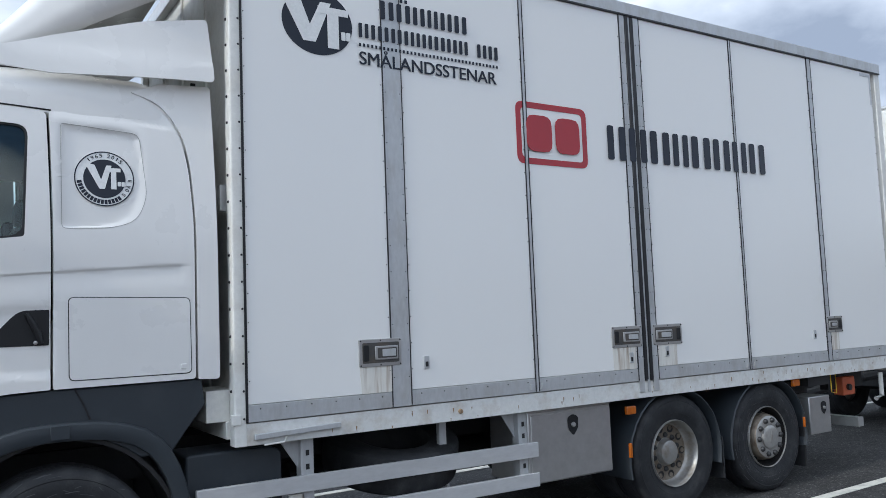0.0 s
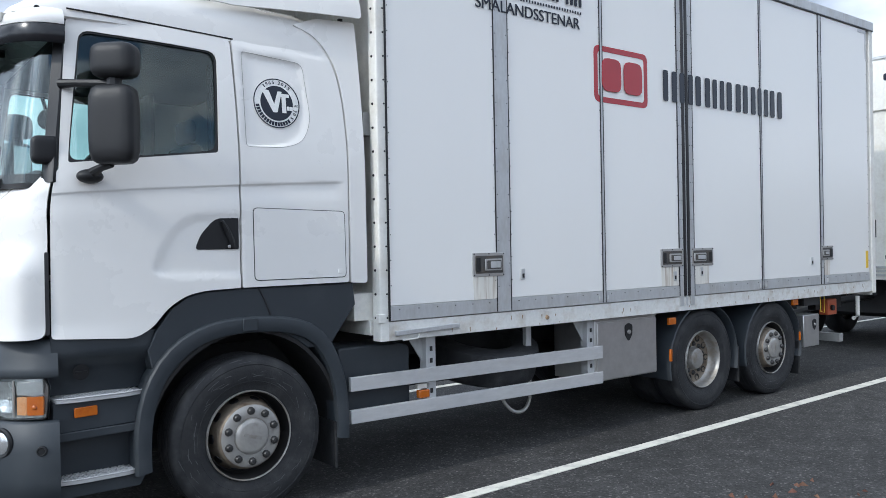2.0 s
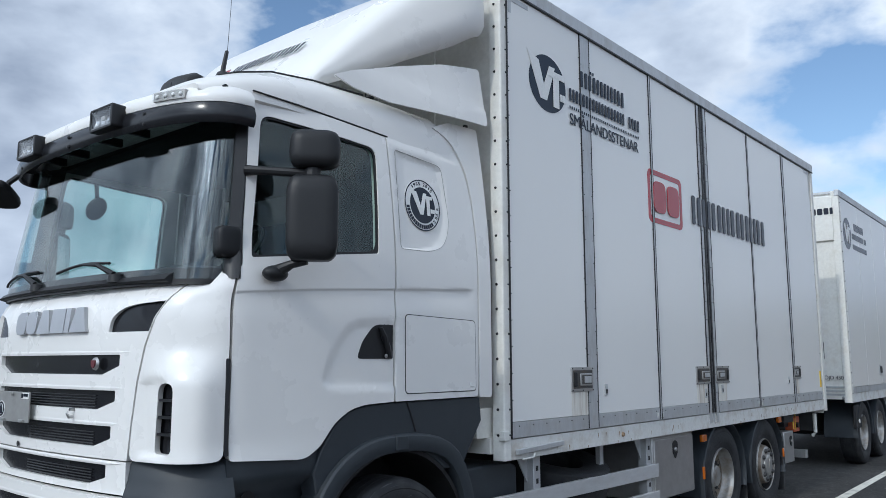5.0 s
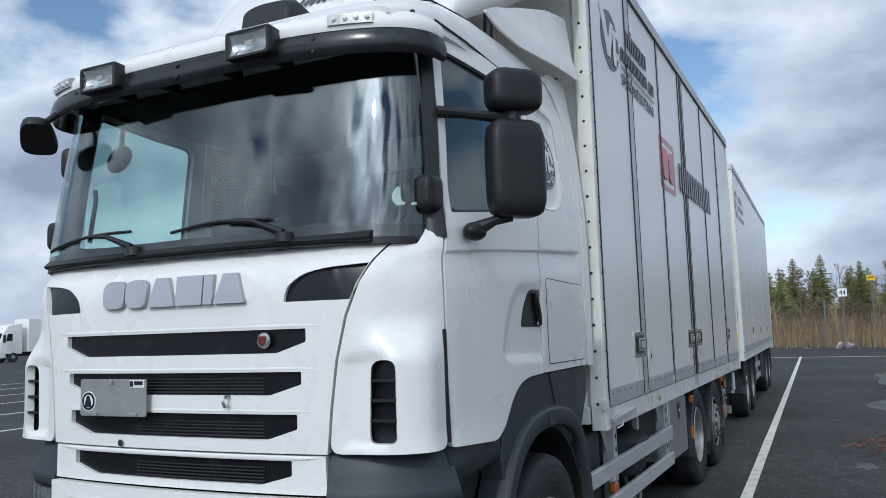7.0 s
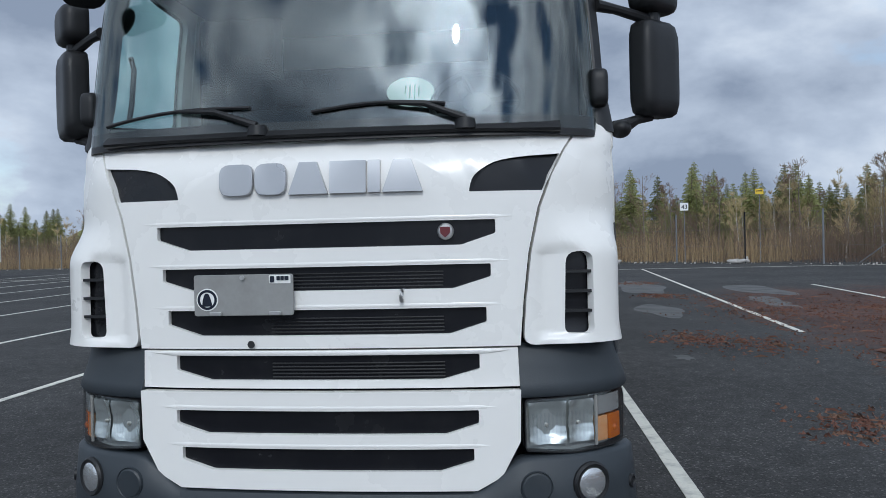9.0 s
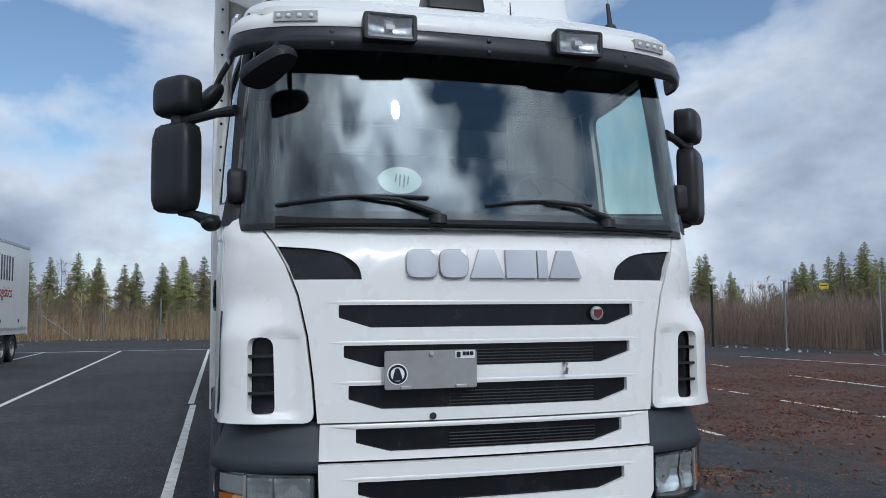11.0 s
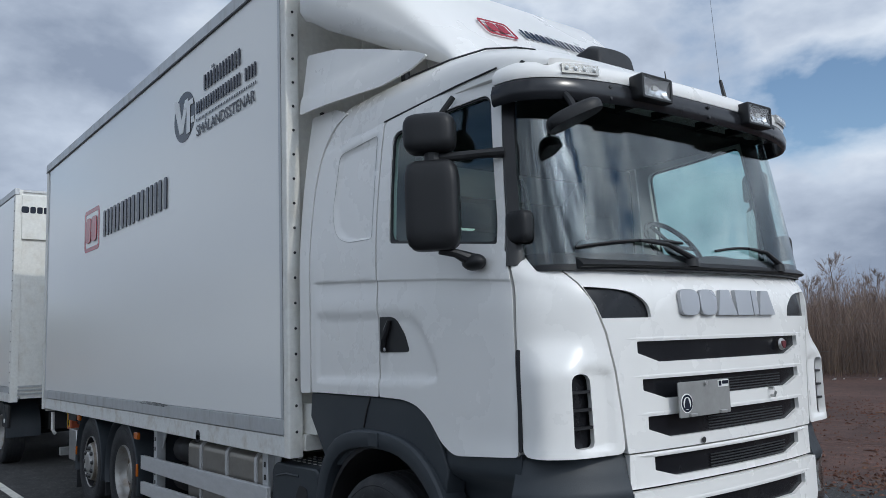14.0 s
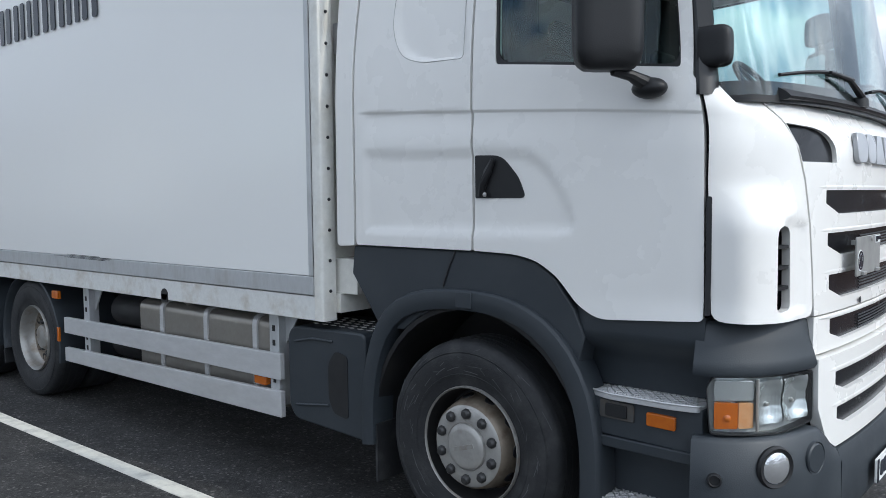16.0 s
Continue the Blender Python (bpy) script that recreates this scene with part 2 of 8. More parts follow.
AMBER = surface("amber_lens", (0.50, 0.125, 0.012), 0.16, dirt=(0.40, 0.07, 0.01), amount=0.7, fine=0, coarse=30, coat=0.4)
AMBERPALE = surface("pale_amber_lens", (0.62, 0.33, 0.16), 0.2, dirt=(0.55, 0.20, 0.06), amount=0.8, fine=0, coarse=24, coat=0.4)
LENS = pane("clear_lamp_lens", (0.98, 0.985, 0.985), 1.45, 0.02)
REFLECT = surface("lamp_reflector", (0.62, 0.63, 0.64), 0.18, metal=0.75, amount=0.1, fine=25, bump=0.3)
SCREEN = pane("windscreen_glass", (0.86, 0.94, 0.93), 1.75, 0.0)
SIDEGLASS = pane("tinted_side_glass", (0.80, 0.91, 0.89), 1.6)
CABIN = surface("dark_cabin_trim", (0.022, 0.022, 0.025), 0.7, amount=0.3, fine=60)
SEATCLOTH = surface("dark_seat_cloth", (0.018, 0.019, 0.024), 0.9, amount=0.3, fine=90, bump=0.2)
YELLOW = surface("yellow_marking", (0.75, 0.50, 0.04), 0.5, amount=0.2)
ORANGE = surface("orange_coupling", (0.55, 0.12, 0.05), 0.5, amount=0.4, fine=20)
PLATEW = surface("white_plate", (0.82, 0.82, 0.80), 0.4, amount=0.15)
GREYP = surface("grey_carrier_plate", (0.30, 0.30, 0.29), 0.45, metal=0.2, dirt=(0.18, 0.17, 0.16), amount=0.4, fine=20, coarse=6)
PAINTL = surface("road_marking_paint", (0.72, 0.70, 0.62), 0.7, dirt=(0.25, 0.25, 0.24), amount=0.75, fine=40, coarse=6)
BARK = surface("grey_bark", (0.17, 0.145, 0.12), 0.9, amount=0.5, fine=30)
BIRCH = surface("birch_bark", (0.58, 0.55, 0.50), 0.85, dirt=(0.10, 0.09, 0.08), amount=0.8, fine=12, coarse=5)
NEEDLE = surface("spruce_needles", (0.19, 0.20, 0.072), 0.85, dirt=(0.32, 0.29, 0.11), amount=0.7, fine=6, coarse=1.2, piece=0.35)
BUD = surface("budding_twigs", (0.46, 0.36, 0.19), 0.9, dirt=(0.40, 0.33, 0.19), amount=0.8, fine=3, coarse=0.4, piece=0.3)
TWIG = surface("bare_twigs", (0.20, 0.135, 0.095), 0.9, dirt=(0.33, 0.24, 0.16), amount=0.8, fine=3, coarse=0.25, piece=0.2)
THICKET = surface("purple_brown_twigs", (0.225, 0.162, 0.132), 0.9, dirt=(0.33, 0.25, 0.19), amount=0.8, fine=3, coarse=0.25, piece=0.25)
REED = surface("dry_reeds", (0.46, 0.33, 0.18), 0.9, dirt=(0.27, 0.18, 0.10), amount=0.7, fine=2, coarse=0.4)
POST = surface("galvanised_post", (0.20, 0.21, 0.22), 0.5, metal=0.4, amount=0.3, fine=20)
CHIP = surface("reddish_chips", (0.13, 0.056, 0.038), 0.9, dirt=(0.20, 0.14, 0.09), amount=0.9, fine=30, coarse=3.0)
STONE = surface("pale_stone", (0.42, 0.40, 0.38), 0.9, amount=0.5, fine=10, bump=0.4)
DUST = surface("pale_dried_silt", (0.10, 0.10, 0.097), 0.75, dirt=(0.050, 0.050, 0.050), amount=0.8, fine=40, coarse=1.6)
GREEN = surface("green_marking", (0.20, 0.42, 0.25), 0.5, amount=0.1)


def ground_material():
    m = bpy.data.materials.new("asphalt_with_gravel")
    m.use_nodes = True
    nt = m.node_tree
    p = nt.nodes["Principled BSDF"]
    geo = nd(nt, "ShaderNodeTexCoord")
    grain = nd(nt, "ShaderNodeTexVoronoi", Scale=85.0)
    speck = nd(nt, "ShaderNodeTexNoise", Scale=30.0, Detail=8.0, Roughness=0.85)
    blot = nd(nt, "ShaderNodeTexNoise", Scale=0.35, Detail=7.0, Roughness=0.6)
    wet = nd(nt, "ShaderNodeTexNoise", Scale=0.16, Detail=5.0, Roughness=0.55)
    for n in (grain, speck, blot, wet):
        nt.links.new(geo.outputs["Object"], n.inputs["Vector"])
    ramp = nd(nt, "ShaderNodeValToRGB")
    e = ramp.color_ramp.elements
    e[0].position, e[0].color = 0.34, (0.009, 0.0092, 0.0096, 1)
    e[1].position, e[1].color = 0.68, (0.076, 0.074, 0.072, 1)
    nt.links.new(speck.outputs["Fac"], ramp.inputs["Fac"])
    big = nd(nt, "ShaderNodeMapRange")
    for k, v in zip((1, 2, 3, 4), (0.3, 0.7, 0.62, 1.30)):
        big.inputs[k].default_value = v
    nt.links.new(blot.outputs["Fac"], big.inputs[0])
    mid = nd(nt, "ShaderNodeTexNoise", Scale=4.5, Detail=7.0, Roughness=0.7)
    nt.links.new(geo.outputs["Object"], mid.inputs["Vector"])
    midr = nd(nt, "ShaderNodeMapRange")
    for k, v in zip((1, 2, 3, 4), (0.35, 0.65, 0.70, 1.30)):
        midr.inputs[k].default_value = v
    nt.links.new(mid.outputs["Fac"], midr.inputs[0])
    both = nd(nt, "ShaderNodeMath")
    both.operation = "MULTIPLY"
    nt.links.new(big.outputs[0], both.inputs[0])
    nt.links.new(midr.outputs[0], both.inputs[1])
    # pale chips among the dark stones
    chip = nd(nt, "ShaderNodeTexVoronoi", Scale=70.0)
    nt.links.new(geo.outputs["Object"], chip.inputs["Vector"])
    chs = nd(nt, "ShaderNodeSeparateColor")
    nt.links.new(chip.outputs["Color"], chs.inputs[0])
    chr_ = nd(nt, "ShaderNodeMapRange")
    for k, v in zip((1, 2, 3, 4), (0.88, 0.99, 0.0, 0.50)):
        chr_.inputs[k].default_value = v
    nt.links.new(chs.outputs[0], chr_.inputs[0])
    chm = nd(nt, "ShaderNodeMix")
    chm.data_type = "RGBA"
    chm.inputs[7].default_value = (0.24, 0.23, 0.215, 1)
    nt.links.new(chr_.outputs[0], chm.inputs[0])
    nt.links.new(ramp.outputs[0], chm.inputs[6])
    hs = nd(nt, "ShaderNodeHueSaturation")
    nt.links.new(chm.outputs[2], hs.inputs["Color"])
    nt.links.new(both.outputs[0], hs.inputs["Value"])
    # reddish gravel spread over the open side of the yard
    sp = nd(nt, "ShaderNodeSeparateXYZ")
    nt.links.new(geo.outputs["Object"], sp.inputs[0])
    side = nd(nt, "ShaderNodeMapRange")
    for k, v in zip((1, 2, 3, 4), (-3.6, -7.0, 0.0, 0.62)):
        side.inputs[k].default_value = v
    nt.links.new(sp.outputs[1], side.inputs[0])
    near = nd(nt, "ShaderNodeMapRange")
    for k, v in zip((1, 2, 3, 4), (26.0, 18.0, 0.12, 1.0)):
        near.inputs[k].default_value = v
    nt.links.new(sp.outputs[0], near.inputs[0])
    mul = nd(nt, "ShaderNodeMath")
    mul.operation = "MULTIPLY"
    nt.links.new(side.outputs[0], mul.inputs[0])
    nt.links.new(near.outputs[0], mul.inputs[1])
    rb = nd(nt, "ShaderNodeTexNoise", Scale=0.55, Detail=10.0, Roughness=0.72, Distortion=0.6)
    nt.links.new(geo.outputs["Object"], rb.inputs["Vector"])
    addm = nd(nt, "ShaderNodeMath")
    nt.links.new(rb.outputs["Fac"], addm.inputs[0])
    nt.links.new(mul.outputs[0], addm.inputs[1])
    rr = nd(nt, "ShaderNodeMapRange")
    for k, v in zip((1, 2, 3, 4), (0.74, 0.98, 0.0, 0.95)):
        rr.inputs[k].default_value = v
    nt.links.new(addm.outputs[0], rr.inputs[0])
    red = nd(nt, "ShaderNodeValToRGB")
    e = red.color_ramp.elements
    e[0].position, e[0].color = 0.36, (0.016, 0.009, 0.007, 1)
    e[1].position, e[1].color = 0.68, (0.165, 0.083, 0.062, 1)
    nt.links.new(speck.outputs["Fac"], red.inputs["Fac"])
    mx = nd(nt, "ShaderNodeMix")
    mx.data_type = "RGBA"
    nt.links.new(rr.outputs[0], mx.inputs[0])
    nt.links.new(hs.outputs[0], mx.inputs[6])
    rhs = nd(nt, "ShaderNodeHueSaturation")
    nt.links.new(red.outputs[0], rhs.inputs["Color"])
    nt.links.new(both.outputs[0], rhs.inputs["Value"])
    nt.links.new(rhs.outputs[0], mx.inputs[7])
    nt.links.new(mx.outputs[2], p.inputs["Base Color"])
    p.inputs["Specular IOR Level"].default_value = 0.30
    # thin puddles
    ws = nd(nt, "ShaderNodeMapRange")
    for k, v in zip((1, 2, 3, 4), (0.72, 0.78, 0.80, 0.40)):
        ws.inputs[k].default_value = v
    nt.links.new(wet.outputs["Fac"], ws.inputs[0])
    nt.links.new(ws.outputs[0], p.inputs["Roughness"])
    b = nd(nt, "ShaderNodeBump", Strength=0.5, Distance=0.006)
    nt.links.new(grain.outputs["Distance"], b.inputs["Height"])
    nt.links.new(b.outputs[0], p.inputs["Normal"])
    return m


ASPHALT = ground_material()


# ---- mesh helpers ----
def thing(name, at, label, category, group="", rz=0.0, kind=""):
    ob = new(name)
    ob.empty_display_size = 0.2
    ob.matrix_basis = pose(*at, 0, 0, rz)
    return tagged(ob, label, category, group, kind)


def finish(name, me, material, parent=None, label="", bevel=0.0, sharp=35.0, flat=False):
    ob = new(name, me)
    for m in material if isinstance(material, (list, tuple)) else [material]:
        me.materials.append(m)
    if not flat:
        me.shade_smooth()
        me.set_sharp_from_angle(angle=radians(sharp))
    if bevel:
        bv = ob.modifiers.new("edge", "BEVEL")
        bv.width, bv.segments, bv.limit_method, bv.angle_limit = bevel, 2, "ANGLE", radians(40)
    if parent:
        ob.parent = parent
    if label:
        tagged(ob, label)
    return ob


def part(name, bm, material, parent=None, label="", bevel=0.0, sharp=35.0, flat=False, fix=True):
    if fix:
        bmesh.ops.recalc_face_normals(bm, faces=bm.faces)
    me = bpy.data.meshes.new(name)
    bm.to_mesh(me)
    bm.free()
    return finish(name, me, material, parent, label, bevel, sharp, flat)


def box(x0, x1, y0, y1, z0, z1, bm=None):
    bm = bm or bmesh.new()
    m = Matrix.LocRotScale(((x0 + x1) / 2, (y0 + y1) / 2, (z0 + z1) / 2), None, (abs(x1 - x0), abs(y1 - y0), abs(z1 - z0)))
    bmesh.ops.create_cube(bm, size=1.0, matrix=m)
    return bm


def rounded(points, radius, steps=4):
    """A closed outline with its corners rounded; radius is one number or one for each corner."""
    out, n = [], len(points)
    for i, p in enumerate(points):
        r = radius[i] if isinstance(radius, (list, tuple)) else radius
        p = Vector(p)
        a, b = Vector(points[i - 1]) - p, Vector(points[(i + 1) % n]) - p
        r = min(r, a.length * 0.49, b.length * 0.49)
        if r < 1e-4:
            out.append((p.x, p.y))
            continue
        p0, p1 = p + a.normalized() * r, p + b.normalized() * r
        for k in range(steps + 1):
            t = k / steps
            q = p0 * (1 - t) ** 2 + p * 2 * t * (1 - t) + p1 * t * t
            out.append((q.x, q.y))
    return out


def prism(outline, axis, a, b, bm=None):
    """An outline pushed along an axis from a to b. axis x: (y, z); axis y: (x, z); axis z: (x, y)."""
    bm = bm or bmesh.new()
    put = {"x": lambda u, v, w: (w, u, v), "y": lambda u, v, w: (u, w, v), "z": lambda u, v, w: (u, v, w)}[axis]
    lo = [bm.verts.new(put(u, v, a)) for u, v in outline]
    hi = [bm.verts.new(put(u, v, b)) for u, v in outline]
    n = len(outline)
    bm.faces.new(lo[::-1])
    bm.faces.new(hi)
    for i in range(n):
        bm.faces.new((lo[i], lo[(i + 1) % n], hi[(i + 1) % n], hi[i]))
    return bm


def lathe(profile, centre, axis="y", seg=40, bm=None, closed=True):
    """profile: (radius, distance along the axis); closed: the last joins the first."""
    bm = bm or bmesh.new()
    put = {"y": lambda r, d, c, s: (r * c, d, r * s), "x": lambda r, d, c, s: (d, r * c, r * s), "z": lambda r, d, c, s: (r * c, r * s, d)}[axis]
    rings = []
    for r, d in profile:
        ring = []
        for k in range(seg):
            a = 2 * math.pi * k / seg
            ring.append(bm.verts.new(Vector(put(max(r, 1e-4), d, math.cos(a), math.sin(a))) + Vector(centre)))
        rings.append(ring)
    pairs = list(zip(rings, rings[1:])) + ([(rings[-1], rings[0])] if closed else [])
    for p, q in pairs:
        for k in range(seg):
            bm.faces.new((p[k], p[(k + 1) % seg], q[(k + 1) % seg], q[k]))
    return bm


def tube(points, radius, seg=8, bm=None):
    """A round bar along points; radius is one number or one for each point."""
    bm = bm or bmesh.new()
    pts = [Vector(p) for p in points]
    rings = []
    for i, p in enumerate(pts):
        d = (pts[min(i + 1, len(pts) - 1)] - pts[max(i - 1, 0)]).normalized()
        u = d.orthogonal().normalized() if abs(d.z) > 0.9 else d.cross(Vector((0, 0, 1))).normalized()
        v = d.cross(u)
        r = radius[i] if isinstance(radius, (list, tuple)) else radius
        rings.append([bm.verts.new(p + (u * math.cos(2 * math.pi * k / seg) + v * math.sin(2 * math.pi * k / seg)) * r) for k in range(seg)])
    for p, q in zip(rings, rings[1:]):
        for k in range(seg):
            bm.faces.new((p[k], p[(k + 1) % seg], q[(k + 1) % seg], q[k]))
    bm.faces.new(rings[0][::-1])
    bm.faces.new(rings[-1])
    return bm


def loft(rings, closed=True, caps=True, bm=None):
    bm = bm or bmesh.new()
    vs = [[bm.verts.new(p) for p in r] for r in rings]
    n = len(vs[0])
    for p, q in zip(vs, vs[1:]):
        for k in range(n if closed else n - 1):
            bm.faces.new((p[k], p[(k + 1) % n], q[(k + 1) % n], q[k]))
    if caps and closed:
        bm.faces.new(vs[0][::-1])
        bm.faces.new(vs[-1])
    return bm


def sheet(name, outline, place, thick, material, parent, holes=(), step=0.12, label="", bevel=0.004, sharp=40.0, cuts=()):
    """A panel of the given thickness: a flat outline with holes, cut into a grid and laid on a curved surface by place(u, v, depth)."""
    bm = bmesh.new()
    edges = []
    for loop in (outline, *holes):
        vs = [bm.verts.new((u, v, 0)) for u, v in loop]
        edges += [bm.edges.new((vs[i], vs[(i + 1) % len(vs)])) for i in range(len(vs))]
    bmesh.ops.triangle_fill(bm, use_beauty=True, use_dissolve=False, edges=edges, normal=(0, 0, 1))
    for k in (0, 1):
        vals = [p[k] for p in outline]
        lo, hi = min(vals), max(vals)
        for i in range(1, int((hi - lo) / step) + 1):
            c = lo + i * step
            if c >= hi - 1e-3:
                break
            bmesh.ops.bisect_plane(bm, geom=bm.verts[:] + bm.edges[:] + bm.faces[:], dist=1e-5,
                                   plane_co=(c, 0, 0) if k == 0 else (0, c, 0), plane_no=(1, 0, 0) if k == 0 else (0, 1, 0))
    for (u, v), (nu, nv) in cuts:
        bmesh.ops.bisect_plane(bm, geom=bm.verts[:] + bm.edges[:] + bm.faces[:], dist=1e-5, plane_co=(u, v, 0), plane_no=(nu, nv, 0))
    bmesh.ops.remove_doubles(bm, verts=bm.verts, dist=1e-5)
    bm.verts.index_update()
    uv = [(v.co.x, v.co.y) for v in bm.verts]
    n = len(uv)
    verts = [place(u, v, 0.0) for u, v in uv] + [place(u, v, -thick) for u, v in uv]
    faces = []
    for f in bm.faces:
        idx = [v.index for v in f.verts]
        faces += [idx, [i + n for i in reversed(idx)]]
    for e in bm.edges:
        if len(e.link_faces) == 1:
            a, b = e.verts[0].index, e.verts[1].index
            faces.append([a, b, b + n, a + n])
    bm.free()
    me = bpy.data.meshes.new(name)
    me.from_pydata(verts, [], faces)
    b2 = bmesh.new()
    b2.from_mesh(me)
    bmesh.ops.recalc_face_normals(b2, faces=b2.faces)
    b2.to_mesh(me)
    b2.free()
    return finish(name, me, material, parent, label, bevel, sharp)


def lettering(name, text, size, width, material, parent, m, label="", bold_by=0.014):
    """Readable words in the built-in font, stretched to a width, as a thin mesh; lies in the plane of m, reading along its x."""
    cu = bpy.data.curves.new(name, "FONT")
    cu.body, cu.size, cu.extrude = text, size, 0.001
    tmp = bpy.data.objects.new(name, cu)
    scene.collection.objects.link(tmp)
    bpy.context.view_layer.update()
    me = bpy.data.meshes.new_from_object(tmp.evaluated_get(bpy.context.evaluated_depsgraph_get()))
    bpy.data.objects.remove(tmp)
    # heavier strokes: the outline laid three times a little apart
    bold = bmesh.new()
    for i, dx in enumerate((-bold_by, 0.0, bold_by)):
        before = len(bold.verts)
        bold.from_mesh(me)
        bold.verts.ensure_lookup_table()
        for v in bold.verts[before:]:
            v.co += Vector((dx * size, 0, 0.0003 * i))
    bold.to_mesh(me)
    bold.free()
    xs = [v.co.x for v in me.vertices]
    k = width / (max(xs) - min(xs))
    me.transform(m @ Matrix.Diagonal((k, 1, 1, 1)) @ Matrix.Translation((-min(xs), 0, 0)))
    me.name = name
    return finish(name, me, material, parent, label, flat=True)


def bars(name, u0, u1, v0, v1, widths, place, material, parent, gap=0.18, thick=0.003, slant=0.0, round_by=0.22, strokes=1):
    """Unlettered marks: one plain bar, or two strokes, for each character, of its width; 0 leaves a space."""
    total = sum(w if w else 0.5 for w in widths) + gap * (len(widths) - 1)
    k = (u1 - u0) / total
    u = u0
    for w in widths:
        if w:
            a, b = u, u + w * k
            s = slant * (v1 - v0)
            r = abs(b - a) * round_by
            spans = [(a, b)]
            if strokes > 1:
                spans = [(a, a + (b - a) * 0.34), (a + (b - a) * 0.66, b)]
            for a, b in spans:
                pts = rounded([(a, v0), (b, v0), (b + s, v1), (a + s, v1)], min(r, abs(b - a) * 0.3), 3)
                bm = bmesh.new()
                f = [bm.verts.new(place(p, q, thick)) for p, q in pts]
                g = [bm.verts.new(place(p, q, 0.0)) for p, q in pts]
                bm.faces.new(f)
                bm.faces.new(g[::-1])
                for i in range(len(pts)):
                    j = (i + 1) % len(pts)
                    bm.faces.new((f[i], f[j], g[j], g[i]))
                part(name, bm, material, parent, flat=True)
        u += ((w if w else 0.5) + gap) * k


def decal(name, outline, place, material, parent, holes=(), thick=0.002, label=""):
    return sheet(name, outline, lambda u, v, d: place(u, v, thick + d), thick, material, parent, holes, step=5.0, label=label, bevel=0.0)


def ellipse(cu, cv, ru, rv, n=40):
    return [(cu + ru * math.cos(2 * math.pi * i / n), cv + rv * math.sin(2 * math.pi * i / n)) for i in range(n)]

# ---- ground and markings ----
bm = bmesh.new()
bmesh.ops.create_grid(bm, x_segments=40, y_segments=40, size=900.0)
ground = part("ground", bm, ASPHALT, flat=True, fix=False)
tagged(ground, "dark asphalt yard with reddish gravel and damp patches", "asphalt yard", kind="structure")


def marking(x0, x1, y0, y1, width=0.11, z=0.005):
    a, b = Vector((x0, y0, 0)), Vector((x1, y1, 0))
    n = (b - a).normalized().cross(Vector((0, 0, 1))) * width / 2
    steps = max(1, int((b - a).length / 1.5))
    rng = random.Random(int(x0 * 7 + y0 * 13))
    bm = bmesh.new()
    rows = []
    for i in range(steps + 1):
        p = a.lerp(b, i / steps)
        w = 1 + rng.uniform(-0.06, 0.06)
        rows.append([bm.verts.new(p + n * w + Vector((0, 0, z))), bm.verts.new(p - n * w + Vector((0, 0, z))),
                     bm.verts.new(p - n * w + Vector((0, 0, 0.0))), bm.verts.new(p + n * w + Vector((0, 0, 0.0)))])
    for p, q in zip(rows, rows[1:]):
        for k in range(4):
            bm.faces.new((p[k], p[(k + 1) % 4], q[(k + 1) % 4], q[k]))
    bm.faces.new(rows[0][::-1])
    bm.faces.new(rows[-1])
    ob = part("parking_line", bm, PAINTL, flat=True)
    return tagged(ob, "worn white parking bay line painted on asphalt", "road marking", "parking bay lines", "structure")


marking(-0.6, 39.5, -1.915, -0.87)
marking(0.5, 12.9, 1.68, 1.78)
marking(13.15, 38.9, 1.83, 2.0)
marking(5.0, 38.9, 5.12, 6.15)
marking(8.0, 38.9, 8.8, 9.6)
marking(38.95, 38.95, -40, 30)
marking(11.0, 38.9, -5.28, -6.2)
marking(6.25, 7.5, -5.42, -5.44, 0.09)
marking(7.2, 9.85, -8.98, -9.07)
marking(11.05, 11.7, -9.18, -9.19, 0.08)
marking(12.05, 12.75, -9.24, -9.29, 0.08)
marking(18.0, 24.0, -9.5, -9.7)
marking(11.2, 14.9, -12.88, -13.22)
marking(18.3, 19.4, -13.72, -13.9, 0.08)
marking(16.5, 23.0, -18.4, -17.5, 0.08)
for k in range(6):
    marking(6.0 + k * 1.5, 22 + k * 9, 12.6 + 3.6 * k, 13.2 + 3.7 * k)

def silt_patch(cx, cy, rx, ry, seed):
    rng = random.Random(seed)
    n = 40
    wob = [(rng.uniform(0.03, 0.16), rng.randrange(2, 7), rng.random() * 6.28) for _ in range(4)]
    o = []
    for i in range(n):
        a = 2 * math.pi * i / n
        r = 1 + sum(k * math.sin(f * a + p) for k, f, p in wob)
        o.append((cx + rx * r * math.cos(a), cy + ry * r * math.sin(a)))
    ob = part("silt_patch", prism(o, "z", 0.0, 0.003), DUST, flat=True)
    tagged(ob, "pale dried silt where a puddle stood on asphalt", "silt patch", "dried silt patches on the yard", "structure")


silt_patch(24.0, -4.2, 3.2, 0.75, 1)
silt_patch(15.4, -3.6, 1.5, 0.5, 2)
silt_patch(8.2, -2.85, 0.24, 0.11, 3)
silt_patch(22.0, -7.4, 2.4, 0.7, 4)
silt_patch(17.5, -6.6, 1.6, 0.4, 5)

# ---- the truck ----
truck = thing("box_truck", (0, 0, 0), "white three-axle box truck with sleeper cab, parked on asphalt", "truck")

